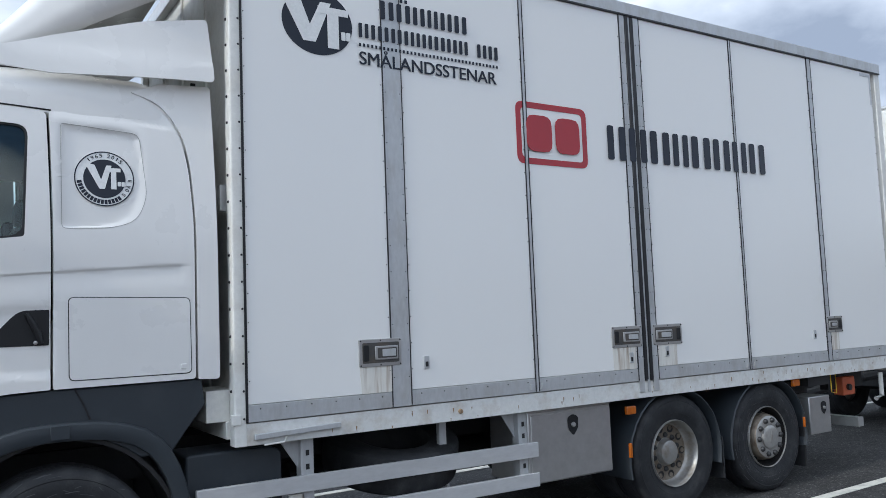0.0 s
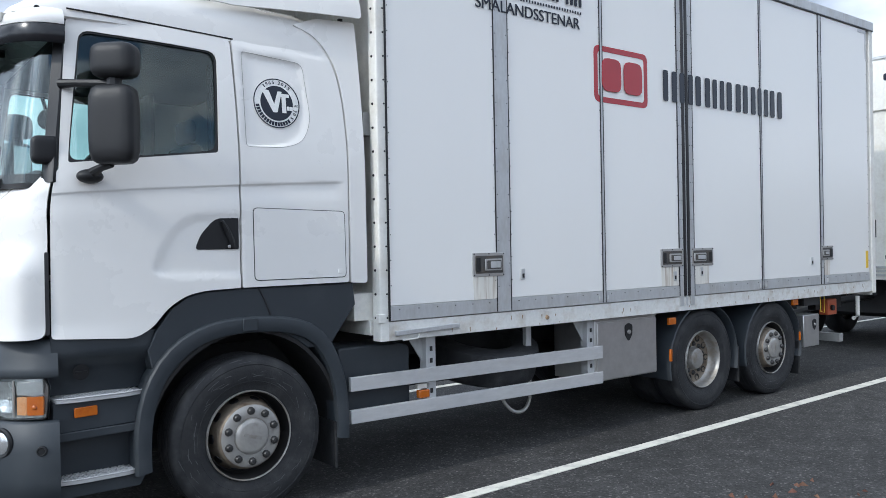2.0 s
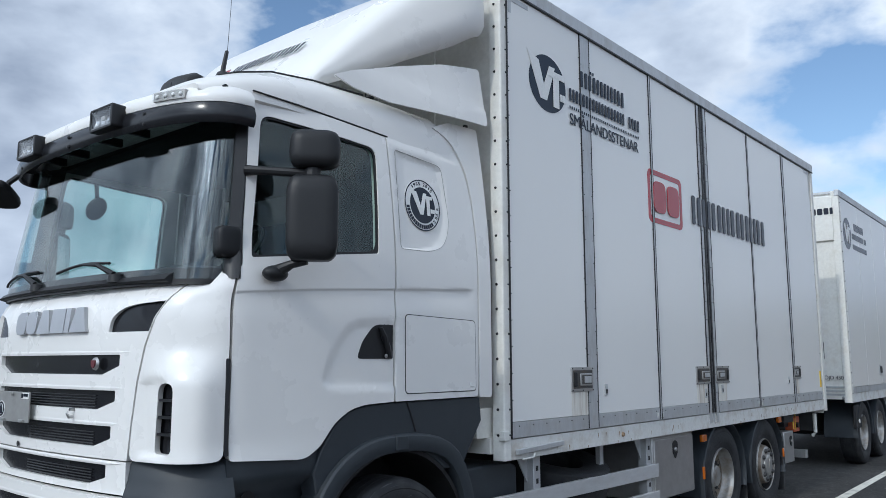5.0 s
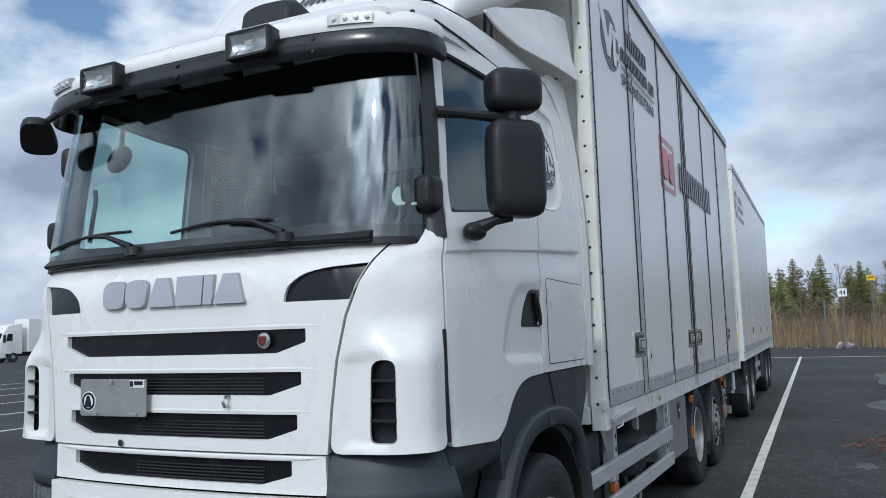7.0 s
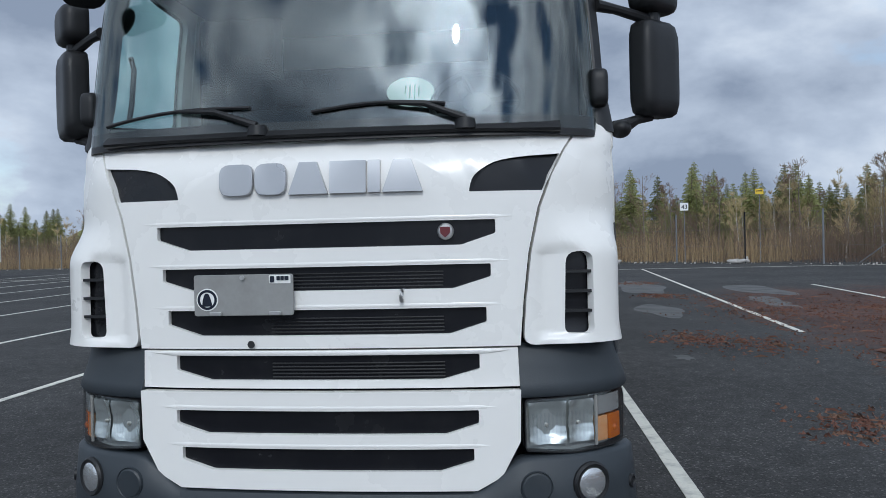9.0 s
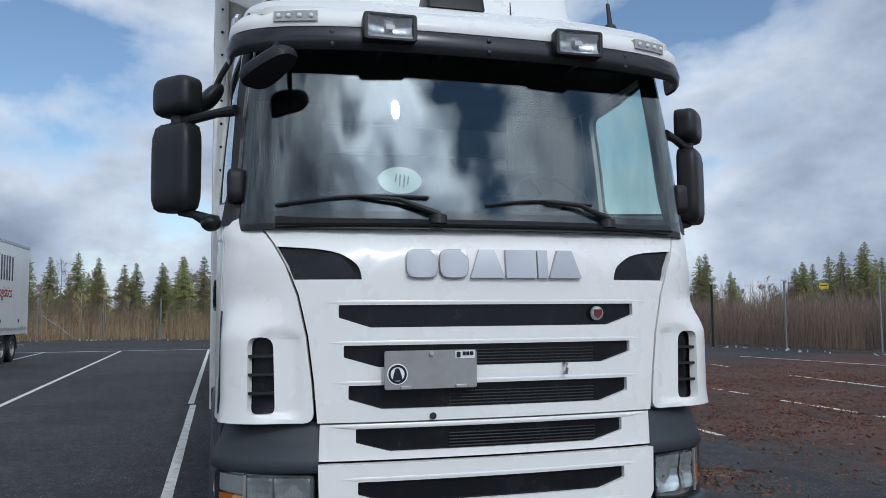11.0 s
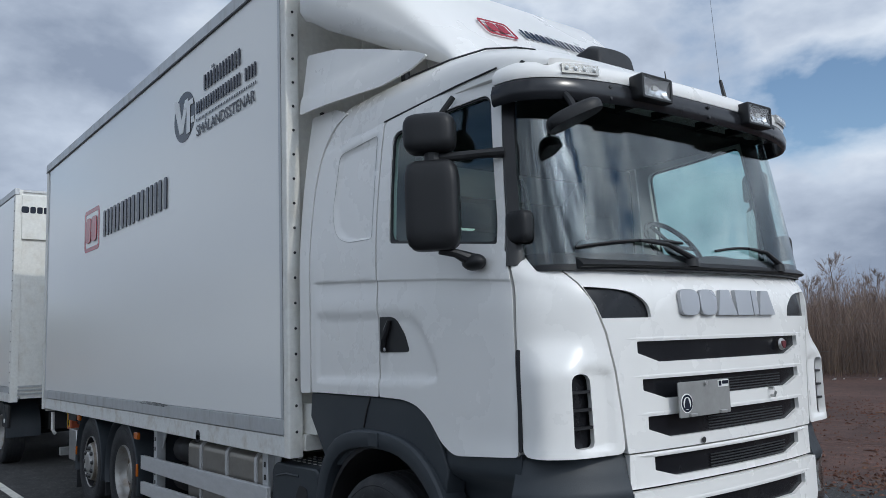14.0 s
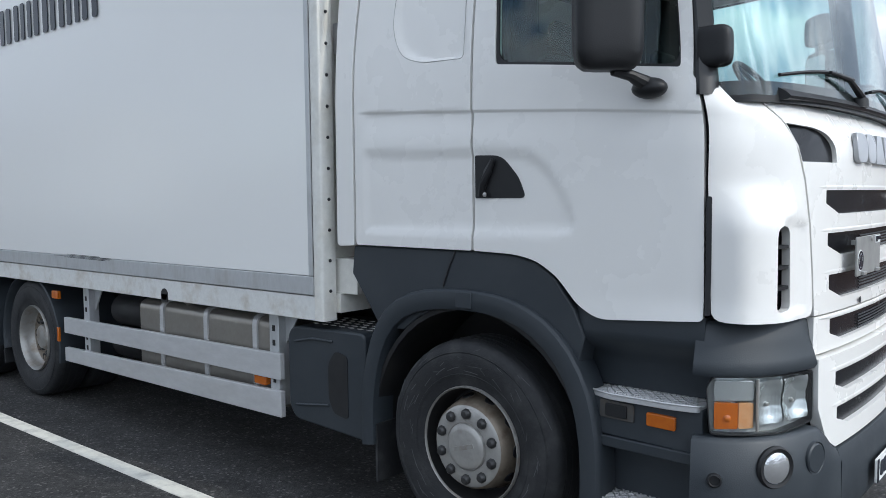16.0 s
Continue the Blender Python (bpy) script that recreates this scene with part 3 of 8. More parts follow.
# plan line of the cab: front centre, corner, side
PLAN = [(0.125, 0.0), (0.130, 0.25), (0.143, 0.50), (0.165, 0.72), (0.195, 0.88), (0.25, 1.03), (0.33, 1.145), (0.42, 1.215), (0.52, 1.242),
        (0.70, 1.246), (1.10, 1.246), (1.60, 1.246), (2.10, 1.246), (2.60, 1.246)]


def smooth_line(points, per=8):
    out = []
    for i in range(len(points) - 1):
        p0, p1, p2, p3 = (Vector(points[min(max(j, 0), len(points) - 1)]) for j in (i - 1, i, i + 1, i + 2))
        for k in range(per):
            t = k / per
            out.append(0.5 * ((2 * p1) + (p2 - p0) * t + (2 * p0 - 5 * p1 + 4 * p2 - p3) * t * t + (3 * p1 - p0 - 3 * p2 + p3) * t ** 3))
    return out + [Vector(points[-1])]


CURVE = smooth_line(PLAN)
ALONG = [0.0]
for p, q in zip(CURVE, CURVE[1:]):
    ALONG.append(ALONG[-1] + (q - p).length)
CX, CY = [p.x for p in CURVE], [p.y for p in CURVE]


def by_y(y):
    """Length along the plan line at which it reaches y, on the front."""
    return math.copysign(float(np.interp(abs(y), CY[:64], ALONG[:64])), y)


def by_x(x):
    """The same on the side, by x."""
    return float(np.interp(x, CX[30:], ALONG[30:]))


def tumble(z):
    return 1.0 - 0.060 * max(0.0, (z - 2.25) / 0.85) ** 1.6


def lean(z):
    return 0.10 * max(0.0, (z - 1.93) / 0.2) ** 2 if z < 2.2 else 0.18


def ease(a, b, t):
    t = min(1.0, max(0.0, (t - a) / (b - a)))
    return t * t * (3 - 2 * t)


def nose(x, z):
    """How far the cab sides draw in towards the front corners, more at window height."""
    return (1 - ease(0.40, 1.25, x)) * (0.022 * ease(1.15, 1.35, z) + 0.045 * ease(2.08, 2.40, z))


def wrap(s, z, d):
    """A point of the cab skin: length along the plan line (negative on the truck's left), height, distance out."""
    a, side = abs(s), -1.0 if s < 0 else 1.0
    x, y = float(np.interp(a, ALONG, CX)), float(np.interp(a, ALONG, CY))
    e = 0.01
    x1, y1 = float(np.interp(a + e, ALONG, CX)), float(np.interp(a + e, ALONG, CY))
    x0, y0 = float(np.interp(max(a - e, 0), ALONG, CX)), float(np.interp(max(a - e, 0), ALONG, CY))
    t = Vector((x1 - x0, y1 - y0)).normalized()
    nx, ny = -t.y, t.x
    x += lean(z) * max(0.0, -nx)
    y = y * tumble(z) - nose(x, z) * ease(0.90, 1.15, y)
    return (x + nx * d, side * (y + ny * d), z)


def bulge(s, z):
    """The air scoop on the cab corner."""
    a = abs(s)
    return 0.074 * ease(by_y(0.86), by_y(1.14), a) * (1 - ease(by_y(1.16), by_x(0.46), a) * 0.9) * (1 - ease(1.60, 1.80, z))



def inside(poly, x, z):
    """Distance into a closed outline, zero outside it."""
    hit, best = False, 9.0
    for (x0, z0), (x1, z1) in zip(poly, poly[1:] + poly[:1]):
        if (z0 > z) != (z1 > z) and x < x0 + (z - z0) * (x1 - x0) / (z1 - z0):
            hit = not hit
        t = min(1.0, max(0.0, ((x - x0) * (x1 - x0) + (z - z0) * (z1 - z0)) / ((x1 - x0) ** 2 + (z1 - z0) ** 2 + 1e-12)))
        best = min(best, math.hypot(x - x0 - t * (x1 - x0), z - z0 - t * (z1 - z0)))
    return best if hit else 0.0


BELT = ([0.26, 0.30, 0.36, 0.48, 0.98, 1.60, 2.34], [1.97, 2.02, 2.045, 2.062, 2.106, 2.148, 2.192])
POCKET = [(1.62, 1.957), (1.42, 1.955), (1.31, 1.947), (1.23, 1.917), (1.16, 1.855), (1.10, 1.765), (1.05, 1.67), (1.032, 1.615), (1.05, 1.585), (1.10, 1.572), (1.62, 1.556)]
POCKET_LONG = [(2.33, 1.985), *POCKET[1:-1], (2.33, 1.562)]
BLANK = rounded([(1.648, 3.03), (2.085, 3.0), (2.125, 2.60), (2.06, 2.455), (1.93, 2.41), (1.648, 2.40)], [0.02, 0.05, 0.12, 0.10, 0.08, 0.03], 4)


def relief(s, z):
    """Pressed shapes of the cab side: belt channel, handle pocket, blanked window, upper ledge."""
    x = float(np.interp(abs(s), ALONG, CX))
    out = 0.0
    zb = float(np.interp(x, *BELT))
    fade = ease(0.25, 0.34, x) * (1 - ease(2.30, 2.37, x))
    if x > 0.25:
        out -= (0.006 + 0.004 * ease(1.2, 1.7, x)) * fade * ease(zb + 0.006, zb - 0.010, z) * (1 - ease(zb - 0.020, zb - 0.150, z))
    if x > 1.0:
        out -= 0.012 * ease(0.0, 0.024, inside(POCKET if s < 0 else POCKET_LONG, x, z))
        rim = 0.014 + 0.034 * ease(1.80, 2.08, x) * ease(2.80, 2.55, z)
        out -= 0.017 * ease(0.0, rim, inside(BLANK, x, z))
    if x > 1.58:
        zl = 3.085 - 0.05 * (x - 1.6)
        out -= 0.012 * ease(zl - 0.004, zl + 0.016, z) * (1 - ease(2.20, 2.30, x))
    return out


def pressed(s, z, d):
    return wrap(s, z, d + relief(s, z))


def belt_cuts(side, x0, x1):
    """Cutting lines along the sharp upper edge of the belt channel."""
    out = []
    pts = [(x, z) for x, z in zip(*BELT) if x0 - 0.2 < x < x1 + 0.8]
    for (xa, za), (xb, zb) in zip(pts, pts[1:]):
        a, b = Vector((side * by_x(xa), za)), Vector((side * by_x(xb), zb))
        n = Vector((-(b - a).y, (b - a).x)).normalized()
        out += [((a.x, a.y + o), (n.x, n.y)) for o in (0.006, -0.002, -0.010)]
    return out


def scoop(s, z):
    """The dished face in front of the corner vent."""
    a = abs(s)
    return -0.016 * ease(by_y(0.868), by_y(0.90), a) * (1 - ease(by_y(1.02), by_y(1.07), a)) * ease(1.262, 1.29, z) * (1 - ease(1.615, 1.655, z + 0.25 * max(0.0, 0.97 - abs(wrap(s, z, 0)[1]))))


def skin(s, z, d):
    return wrap(s, z, d + bulge(s, z) + scoop(s, z) + relief(s, z))


S = by_y
# upper front flap with louvres and corner ears left open
SLOTS = [((0.715, -0.715), (0.575, -0.575), 1.755, 1.655), ((0.693, -0.693), (0.54, -0.54), 1.577, 1.480), ((0.672, -0.672), (0.525, -0.525), 1.402, 1.297)]


def slot_outline(top, bottom, z1, z0, drop=0.045):
    return rounded([(S(bottom[1]), z0), (S(bottom[0]), z0), (S(top[0]), z0 + drop), (S(top[0]), z1), (S(top[1]), z1), (S(top[1]), z0 + drop)], 0.006, 2)


def ear(side):
    e = [(0.985, 2.018), (0.80, 2.005), (0.70, 1.985), (0.625, 1.93), (0.612, 1.868), (0.908, 1.868)]
    o = rounded([(S(side * y), z) for y, z in e], [0.004, 0.05, 0.05, 0.04, 0.006, 0.004], 3)
    return o


flap = [(0.805, 1.243), (0.82, 1.42), (0.845, 1.62), (0.885, 1.80), (0.935, 1.93), (0.998, 2.035), (1.045, 2.10)]
outline = [(S(y), z) for y, z in flap] + [(S(y), 2.10 + 0.03 * (1 - (y / 1.045) ** 2)) for y in (0.8, 0.5, 0.2, -0.2, -0.5, -0.8)] + [(S(-y), z) for y, z in reversed(flap)]
sheet("front_flap", outline, wrap, 0.045, WHITE, truck, [slot_outline(*a) for a in SLOTS] + [ear(1), ear(-1)], step=0.11, bevel=0.007, label="white front flap with dark louvre openings")
low = [(0.795, 1.235), (0.80, 1.078)]
outline = [(S(y), z) for y, z in low] + [(S(-y), z) for y, z in reversed(low)]
LOW1 = ((0.64, -0.64), (0.49, -0.49), 1.213, 1.112)
sheet("front_panel", outline, lambda s, z, d: wrap(s, z, d - 0.005), 0.045, WHITE, truck, [slot_outline(*LOW1, drop=0.04)], step=0.15, bevel=0.006)
grl = [(0.80, 1.066), (0.795, 0.86), (0.72, 0.72), (0.62, 0.665)]
outline = [(S(y), z) for y, z in grl] + [(S(-y), z) for y, z in reversed(grl)]
LOW2 = [((0.632, -0.632), (0.50, -0.50), 0.990, 0.895), ((0.61, -0.61), (0.475, -0.475), 0.835, 0.745)]
sheet("lower_grille_panel", outline, lambda s, z, d: wrap(s, z, d + 0.02), 0.05, WHITE, truck, [slot_outline(*a, drop=0.04) for a in LOW2], step=0.13, bevel=0.007)
# raised lips above the openings
for top, bottom, z1, z0 in SLOTS + [LOW1] + LOW2:
    off = 0.02 if z1 < 1.06 else 0.0
    z, w = z1 + 0.012, top[0] + 0.13
    rings = []
    n = 26
    for i in range(n + 1):
        y = w * (1 - 2 * i / n)
        fade = min(1.0, (w - abs(y)) / 0.10)
        ring = []
        for k in range(6):
            a = 2 * math.pi * k / 6
            ring.append(wrap(S(y), z + 0.012 * fade * math.sin(a), off - 0.007 + (0.010 * fade + 0.001) * math.cos(a)))
        rings.append(ring)
    part("louvre_lip", loft(rings), WHITE, truck, sharp=60)
# dark backing and mesh bars behind the openings
outline = [(S(0.78), 0.68), (S(0.80), 1.25), (S(0.90), 2.05), (S(-0.90), 2.05), (S(-0.80), 1.25), (S(-0.78), 0.68)]
sheet("grille_backing", outline, lambda s, z, d: wrap(s, z, d - 0.048), 0.03, GRILLE, truck, step=0.2, bevel=0)
def grown(a, by):
    (t0, t1), (b0, b1), z1, z0 = a
    return ((t0 + by, t1 - by), (b0 + by, b1 - by), z1 + by, z0 - by)


for a, off in [(v, 0.0) for v in SLOTS] + [(LOW1, -0.005)] + [(v, 0.02) for v in LOW2]:
    sheet("louvre_panel", slot_outline(*grown(a, 0.012)), lambda s, z, d, o=off: wrap(s, z, d + o - 0.022), 0.008, GRILLE, truck, step=0.15, bevel=0.0, label="flush black louvre panel")
for top, bottom, z1, z0 in SLOTS[1:] + [LOW1]:
    for i in range(5):
        z = z0 + 0.012 + i * 0.014
        part("grille_bar", tube([wrap(S(y), z, -0.0205) for y in (0.22, 0.0, -0.2, -0.4, -0.5)], 0.0035, 6), BLACKP, truck)
for side in (1, -1):
    sheet("corner_intake", ear(side), lambda s, z, d: wrap(s, z, d - 0.018), 0.02, GRILLE, truck, step=0.15, bevel=0.002, label="black corner air intake")
# badge: one slab for each of the six marks
badge = [0.145, 0.135, 0.165, 0.15, 0.05, 0.165]
y = 0.418
gap = (0.418 + 0.429 - sum(badge)) / 5
for i, w in enumerate(badge):
    k = 0.28 if i in (2, 5) else 0.0
    r = [0.045, 0.045, 0.045, 0.045] if i < 2 else 0.004
    o = rounded([(S(y), 1.874), (S(y - w), 1.874), (S(y - w + w * k), 2.006), (S(y - w * k), 2.006)], r, 4)
    sheet("badge_slab", o, lambda s, z, d: wrap(s, z, d + 0.022), 0.022, CHROME, truck, step=0.2, bevel=0.003, label="silver badge slab")
    y -= w + gap
bm = lathe([(0.0, -0.002), (0.027, 0.0), (0.032, 0.006), (0.034, 0.012), (0.026, 0.016), (0.0, 0.018)], (0, 0, 0), "x", 24, closed=False)
bmesh.ops.transform(bm, verts=bm.verts, matrix=Matrix.Translation((wrap(S(-0.515), 1.71, 0)[0] - 0.012, -0.515, 1.71)))
emb = part("emblem", bm, STEEL, truck, "round chrome emblem with a dark red shield")
part("emblem_field", prism(rounded([(-0.515 + u, 1.71 + v) for u, v in ((0.021, 0.018), (-0.021, 0.018), (-0.019, -0.008), (0.0, -0.025), (0.019, -0.008))], 0.004, 2), "x", wrap(S(-0.515), 1.71, 0)[0] - 0.018, wrap(S(-0.515), 1.71, 0)[0] - 0.010), SHIELD, emb)

# plate carrier at the front
def plate_place(u, v, d):
    return (0.088 - d, u, v)


o = rounded([(0.525, 1.385), (0.105, 1.385), (0.105, 1.553), (0.525, 1.553)], 0.012, 3)
carrier = sheet("sign_carrier", o, plate_place, 0.008, GREYP, truck, step=0.2, bevel=0.002, label="blank grey sign carrier plate")
decal("round_sticker", ellipse(0.468, 1.452, 0.046, 0.046), plate_place, PLATEW, carrier)
decal("sticker_ring", ellipse(0.468, 1.452, 0.041, 0.041), lambda u, v, d: plate_place(u, v, d + 0.002), INK, carrier, [ellipse(0.468, 1.452, 0.031, 0.031)])
decal("sticker_mark", rounded([(0.49, 1.425), (0.446, 1.425), (0.452, 1.452), (0.462, 1.478), (0.477, 1.478), (0.486, 1.452)], 0.006, 2), lambda u, v, d: plate_place(u, v, d + 0.003), INK, carrier)
decal("maker_label", rounded([(0.205, 1.515), (0.115, 1.515), (0.115, 1.549), (0.205, 1.549)], 0.004, 2), plate_place, PLATEW, carrier)
bars("maker_mark", 0.172, 0.122, 1.528, 1.545, (1, 1, 1.2), lambda u, v, d: plate_place(u, v, d + 0.003), INK, carrier)
bars("maker_mark", 0.20, 0.182, 1.520, 1.545, (1,), lambda u, v, d: plate_place(u, v, d + 0.003), INK, carrier)
for y in (0.43, 0.18):
    part("carrier_clip", box(0.074, 0.086, y - 0.025, y + 0.025, 1.387, 1.402), STEEL, carrier, bevel=0.002)
part("carrier_screw", lathe([(0.0, 0), (0.010, 0), (0.010, 0.006), (0.0, 0.006)], (0.074, 0.315, 1.540), "x", 10), STEEL, carrier)
for z in (1.43, 1.51):
    part("carrier_strut", box(0.09, 0.16, 0.30, 0.34, z, z + 0.02), STEEL, carrier)
part("tow_hook", tube([(0.17, -0.335, 1.475), (0.105, -0.335, 1.475), (0.095, -0.335, 1.455), (0.105, -0.335, 1.435), (0.125, -0.335, 1.437)], 0.008, 8), STEEL, truck)
part("paint_chip", lathe([(0.0, 0), (0.016, 0), (0.012, 0.004), (0.0, 0.004)], (0.122, 0.30, 1.262), "x", 10), CHASSIS, truck)

# corner deflectors with their vent slits
for side in (1, -1):
    edge = [(0.818, 1.243), (0.832, 1.42), (0.857, 1.62), (0.897, 1.80), (0.947, 1.93), (1.010, 2.035), (1.055, 2.095)]
    cor = [(side * S(y), z) for y, z in edge] + [(side * by_x(0.30), 2.14), (side * by_x(0.38), 2.185), (side * by_x(0.455), 2.205), (side * by_x(0.462), 1.80), (side * by_x(0.445), 1.25)]
    cor = rounded(cor, [0.05, 0, 0, 0, 0, 0, 0.02, 0, 0, 0.03, 0, 0.05], 4)
    v0, v1 = 0.985, 1.085
    vent = rounded([(side * S(v0), 1.285), (side * S(v1), 1.285), (side * S(v1), 1.62), (side * S(v0 + 0.01), 1.615)], [0.03, 0.03, 0.045, 0.045], 4)
    sheet("corner_deflector", cor, skin, 0.04, WHITE, truck, [vent], step=0.026, bevel=0.008, sharp=50, label="white corner air deflector with a dark vent")
    sheet("vent_backing", rounded([(side * S(v0 - 0.02), 1.27), (side * S(v1 + 0.03), 1.27), (side * S(v1 + 0.03), 1.63), (side * S(v0 - 0.02), 1.63)], 0.02), lambda s, z, d: skin(s, z, d - 0.05), 0.01, GRILLE, truck, step=0.08, bevel=0)
    for z in (1.37, 1.45, 1.53):
        sheet("vent_fin", [(side * S(v0 - 0.01), z), (side * S(v1 + 0.01), z), (side * S(v1 + 0.01), z + 0.012), (side * S(v0 - 0.01), z + 0.012)], lambda s, z, d: skin(s, z, d - 0.008), 0.035, BLACKP, truck, step=0.1, bevel=0)
    sheet("deflector_slit", rounded([(side * by_x(0.447), 1.27), (side * by_x(0.466), 1.27), (side * by_x(0.466), 1.735), (side * by_x(0.447), 1.735)], 0.008), lambda s, z, d: skin(s, z, d + 0.003), 0.02, SEAL, truck, step=0.2, bevel=0)
# doors
DOOR = [(0.472, 1.245), (0.93, 1.215), (1.03, 1.275), (1.13, 1.39), (1.24, 1.455), (1.36, 1.478), (1.592, 1.485), (1.592, 2.40), (1.572, 3.09), (0.66, 3.145), (0.60, 3.10), (0.505, 2.205), (0.48, 2.19)]
WIN = [(0.575, 2.245), (1.458, 2.350), (1.478, 3.000), (0.665, 3.035)]
REAR = [(1.606, 1.485), (2.40, 1.490), (2.40, 2.45), (2.378, 2.80), (2.33, 3.03), (2.20, 3.20), (1.95, 3.235), (1.586, 3.105), (1.606, 2.40)]
for side in (1, -1):
    L = "left" if side < 0 else "right"
    door = sheet("cab_door", rounded([(side * by_x(x), z) for x, z in DOOR], [0.02, 0.06, 0.03, 0.05, 0.05, 0.05, 0.01, 0.3, 0.03, 0.05, 0.05, 0.01, 0.01], 4), pressed, 0.05, WHITE, truck,
                 [rounded([(side * by_x(x), z) for x, z in WIN], [0.02, 0.02, 0.07, 0.07], 5)], step=0.026, cuts=belt_cuts(side, 0.48, 1.6), bevel=0.005, label="white cab door with tinted window")
    sheet("door_window", rounded([(side * by_x(x), z) for x, z in ((0.55, 2.22), (1.48, 2.325), (1.50, 3.02), (0.64, 3.055))], 0.05), lambda s, z, d: wrap(s, z, d - 0.02), 0.005, SIDEGLASS, door, step=0.2, bevel=0, label="dark tinted window").visible_shadow = False
    sheet("window_seal", rounded([(side * by_x(x), z) for x, z in ((0.560, 2.228), (1.473, 2.335), (1.493, 3.015), (0.65, 3.05))], 0.06), lambda s, z, d: wrap(s, z, d - 0.008), 0.012, SEAL, door,
          [rounded([(side * by_x(x), z) for x, z in ((0.585, 2.258), (1.445, 2.362), (1.465, 2.990), (0.675, 3.022))], 0.06)], step=0.2, bevel=0)
    o = rounded([(side * by_x(x), z) for x, z in ((1.585, 1.735), (1.295, 1.735), (1.335, 1.83), (1.43, 1.933), (1.585, 1.938))], [0.01, 0.03, 0.03, 0.05, 0.01], 4)
    han = sheet("door_handle", o, lambda s, z, d: wrap(s, z, d - 0.008), 0.02, BLACKP, door, step=0.1, bevel=0.004, label="black recessed door handle")
    part("grip", tube([wrap(side * by_x(x), z, 0.004) for x, z in ((1.545, 1.745), (1.53, 1.80), (1.50, 1.86), (1.47, 1.915))], [0.014, 0.02, 0.02, 0.012], 8), BLACKP, door)
    part("lock", lathe([(0, -0.002), (0.011, 0), (0.011, 0.004), (0, 0.006)], wrap(side * by_x(1.515), 1.752, 0.008), "y", 14, closed=False), STEEL, door)
    # rear quarter
    quarter = sheet("rear_quarter_panel", rounded([(side * by_x(x), z) for x, z in REAR], [0.01, 0.02, 0.1, 0.1, 0.1, 0.1, 0.1, 0.02, 0.3], 4), pressed, 0.05, WHITE, truck, step=0.024, cuts=belt_cuts(side, 1.6, 2.4), bevel=0.012)
    if side < 0:
        o = rounded([(side * by_x(x), z) for x, z in ((1.69, 1.53), (2.372, 1.53), (2.365, 1.985), (1.685, 2.00))], 0.03)
        lock = sheet("locker_door", o, lambda s, z, d: wrap(s, z, d + 0.004), 0.02, WHITE, quarter, step=0.15, bevel=0.005, label="white locker door")
        o2 = rounded([(side * by_x(x), z) for x, z in ((1.685, 1.525), (2.377, 1.525), (2.370, 1.990), (1.680, 2.005))], 0.034)
        sheet("locker_seal", o2, lambda s, z, d: wrap(s, z, d + 0.002), 0.01, SEAL, lock, step=0.3, bevel=0)
        part("locker_latch", box(2.31, 2.345, -1.256, -1.246, 1.555, 1.585), WHITE, lock, bevel=0.003)
    # side extender
    ext = [(2.415, 1.485), (2.548, 1.478), (2.540, 3.365), (2.22, 3.345), (2.04, 3.27), (2.215, 3.215), (2.345, 3.035), (2.392, 2.81), (2.413, 2.45)]
    sheet("side_extender", rounded([(side * by_x(x), z) for x, z in ext], [0.01, 0.03, 0.02, 0.02, 0.02, 0.1, 0.1, 0.1, 0.1], 4), lambda s, z, d: wrap(s, z, d + 0.004), 0.05, WHITE, truck, step=0.13, bevel=0.006)
    wing = [(1.30, 3.348), (1.60, 3.325), (2.16, 3.355), (2.545, 3.372), (2.540, 3.50), (2.515, 3.80), (2.10, 3.72), (1.65, 3.58), (1.30, 3.455), (1.15, 3.385)]
    tail = lambda s, z, d, sd=side: (wrap(s, 3.35, 0)[0], sd * (1.155 - 0.10 * (z - 3.36) + 0.07 * ease(1.3, 2.4, wrap(s, 3.35, 0)[0]) + 0.012 * ease(3.52, 3.46, z) + d), z)
    sheet("roof_side_wing", rounded([(side * by_x(x), z) for x, z in wing], 0.03), tail, 0.014, WHITE, truck, step=0.06, bevel=0.004)
    part("wing_bracket", box(2.42, 2.45, side * 1.12 - 0.01, side * 1.12 + 0.01, 3.33, 3.38), BLACKP, truck)
    part("wing_strut", tube([(1.62, side * 0.98, 3.40), (1.62, side * 1.0, 3.78)], 0.03, 8), BLACKP, truck)
    # black A pillar
    rows = []
    for i in range(11):
        f = i / 10
        z = 2.13 + (3.10 - 2.13) * f
        g = (z - 2.10) / 0.92
        xa, xb = 0.440 + 0.100 * g, 0.502 + 0.098 * g
        y, yg = 1.246 * tumble(z) - nose(xb, z), 1.243 * tumble(z) - 0.105
        rows.append([(xa + 0.004, side * (yg - 0.004), z), (xa + 0.002, side * (yg + 0.014), z), (xa + 0.026, side * (y - 0.016), z), (xb - 0.012, side * (y + 0.001), z), (xb + 0.012, side * (y - 0.010), z), (xb + 0.02, side * (y - 0.09), z), (xa + 0.05, side * (yg - 0.03), z)])
    part("windscreen_pillar", loft(rows), PILLAR, truck, "black windscreen pillar")
    # thin grey bead stands in for the shading along the pressed recess
    edge = [wrap(side * by_x(x), z, relief(side * by_x(x), z) - 0.0005) for x, z in [*BLANK, BLANK[0]]]
    part("recess_edge", tube(edge, 0.0018, 6), HUB, quarter)
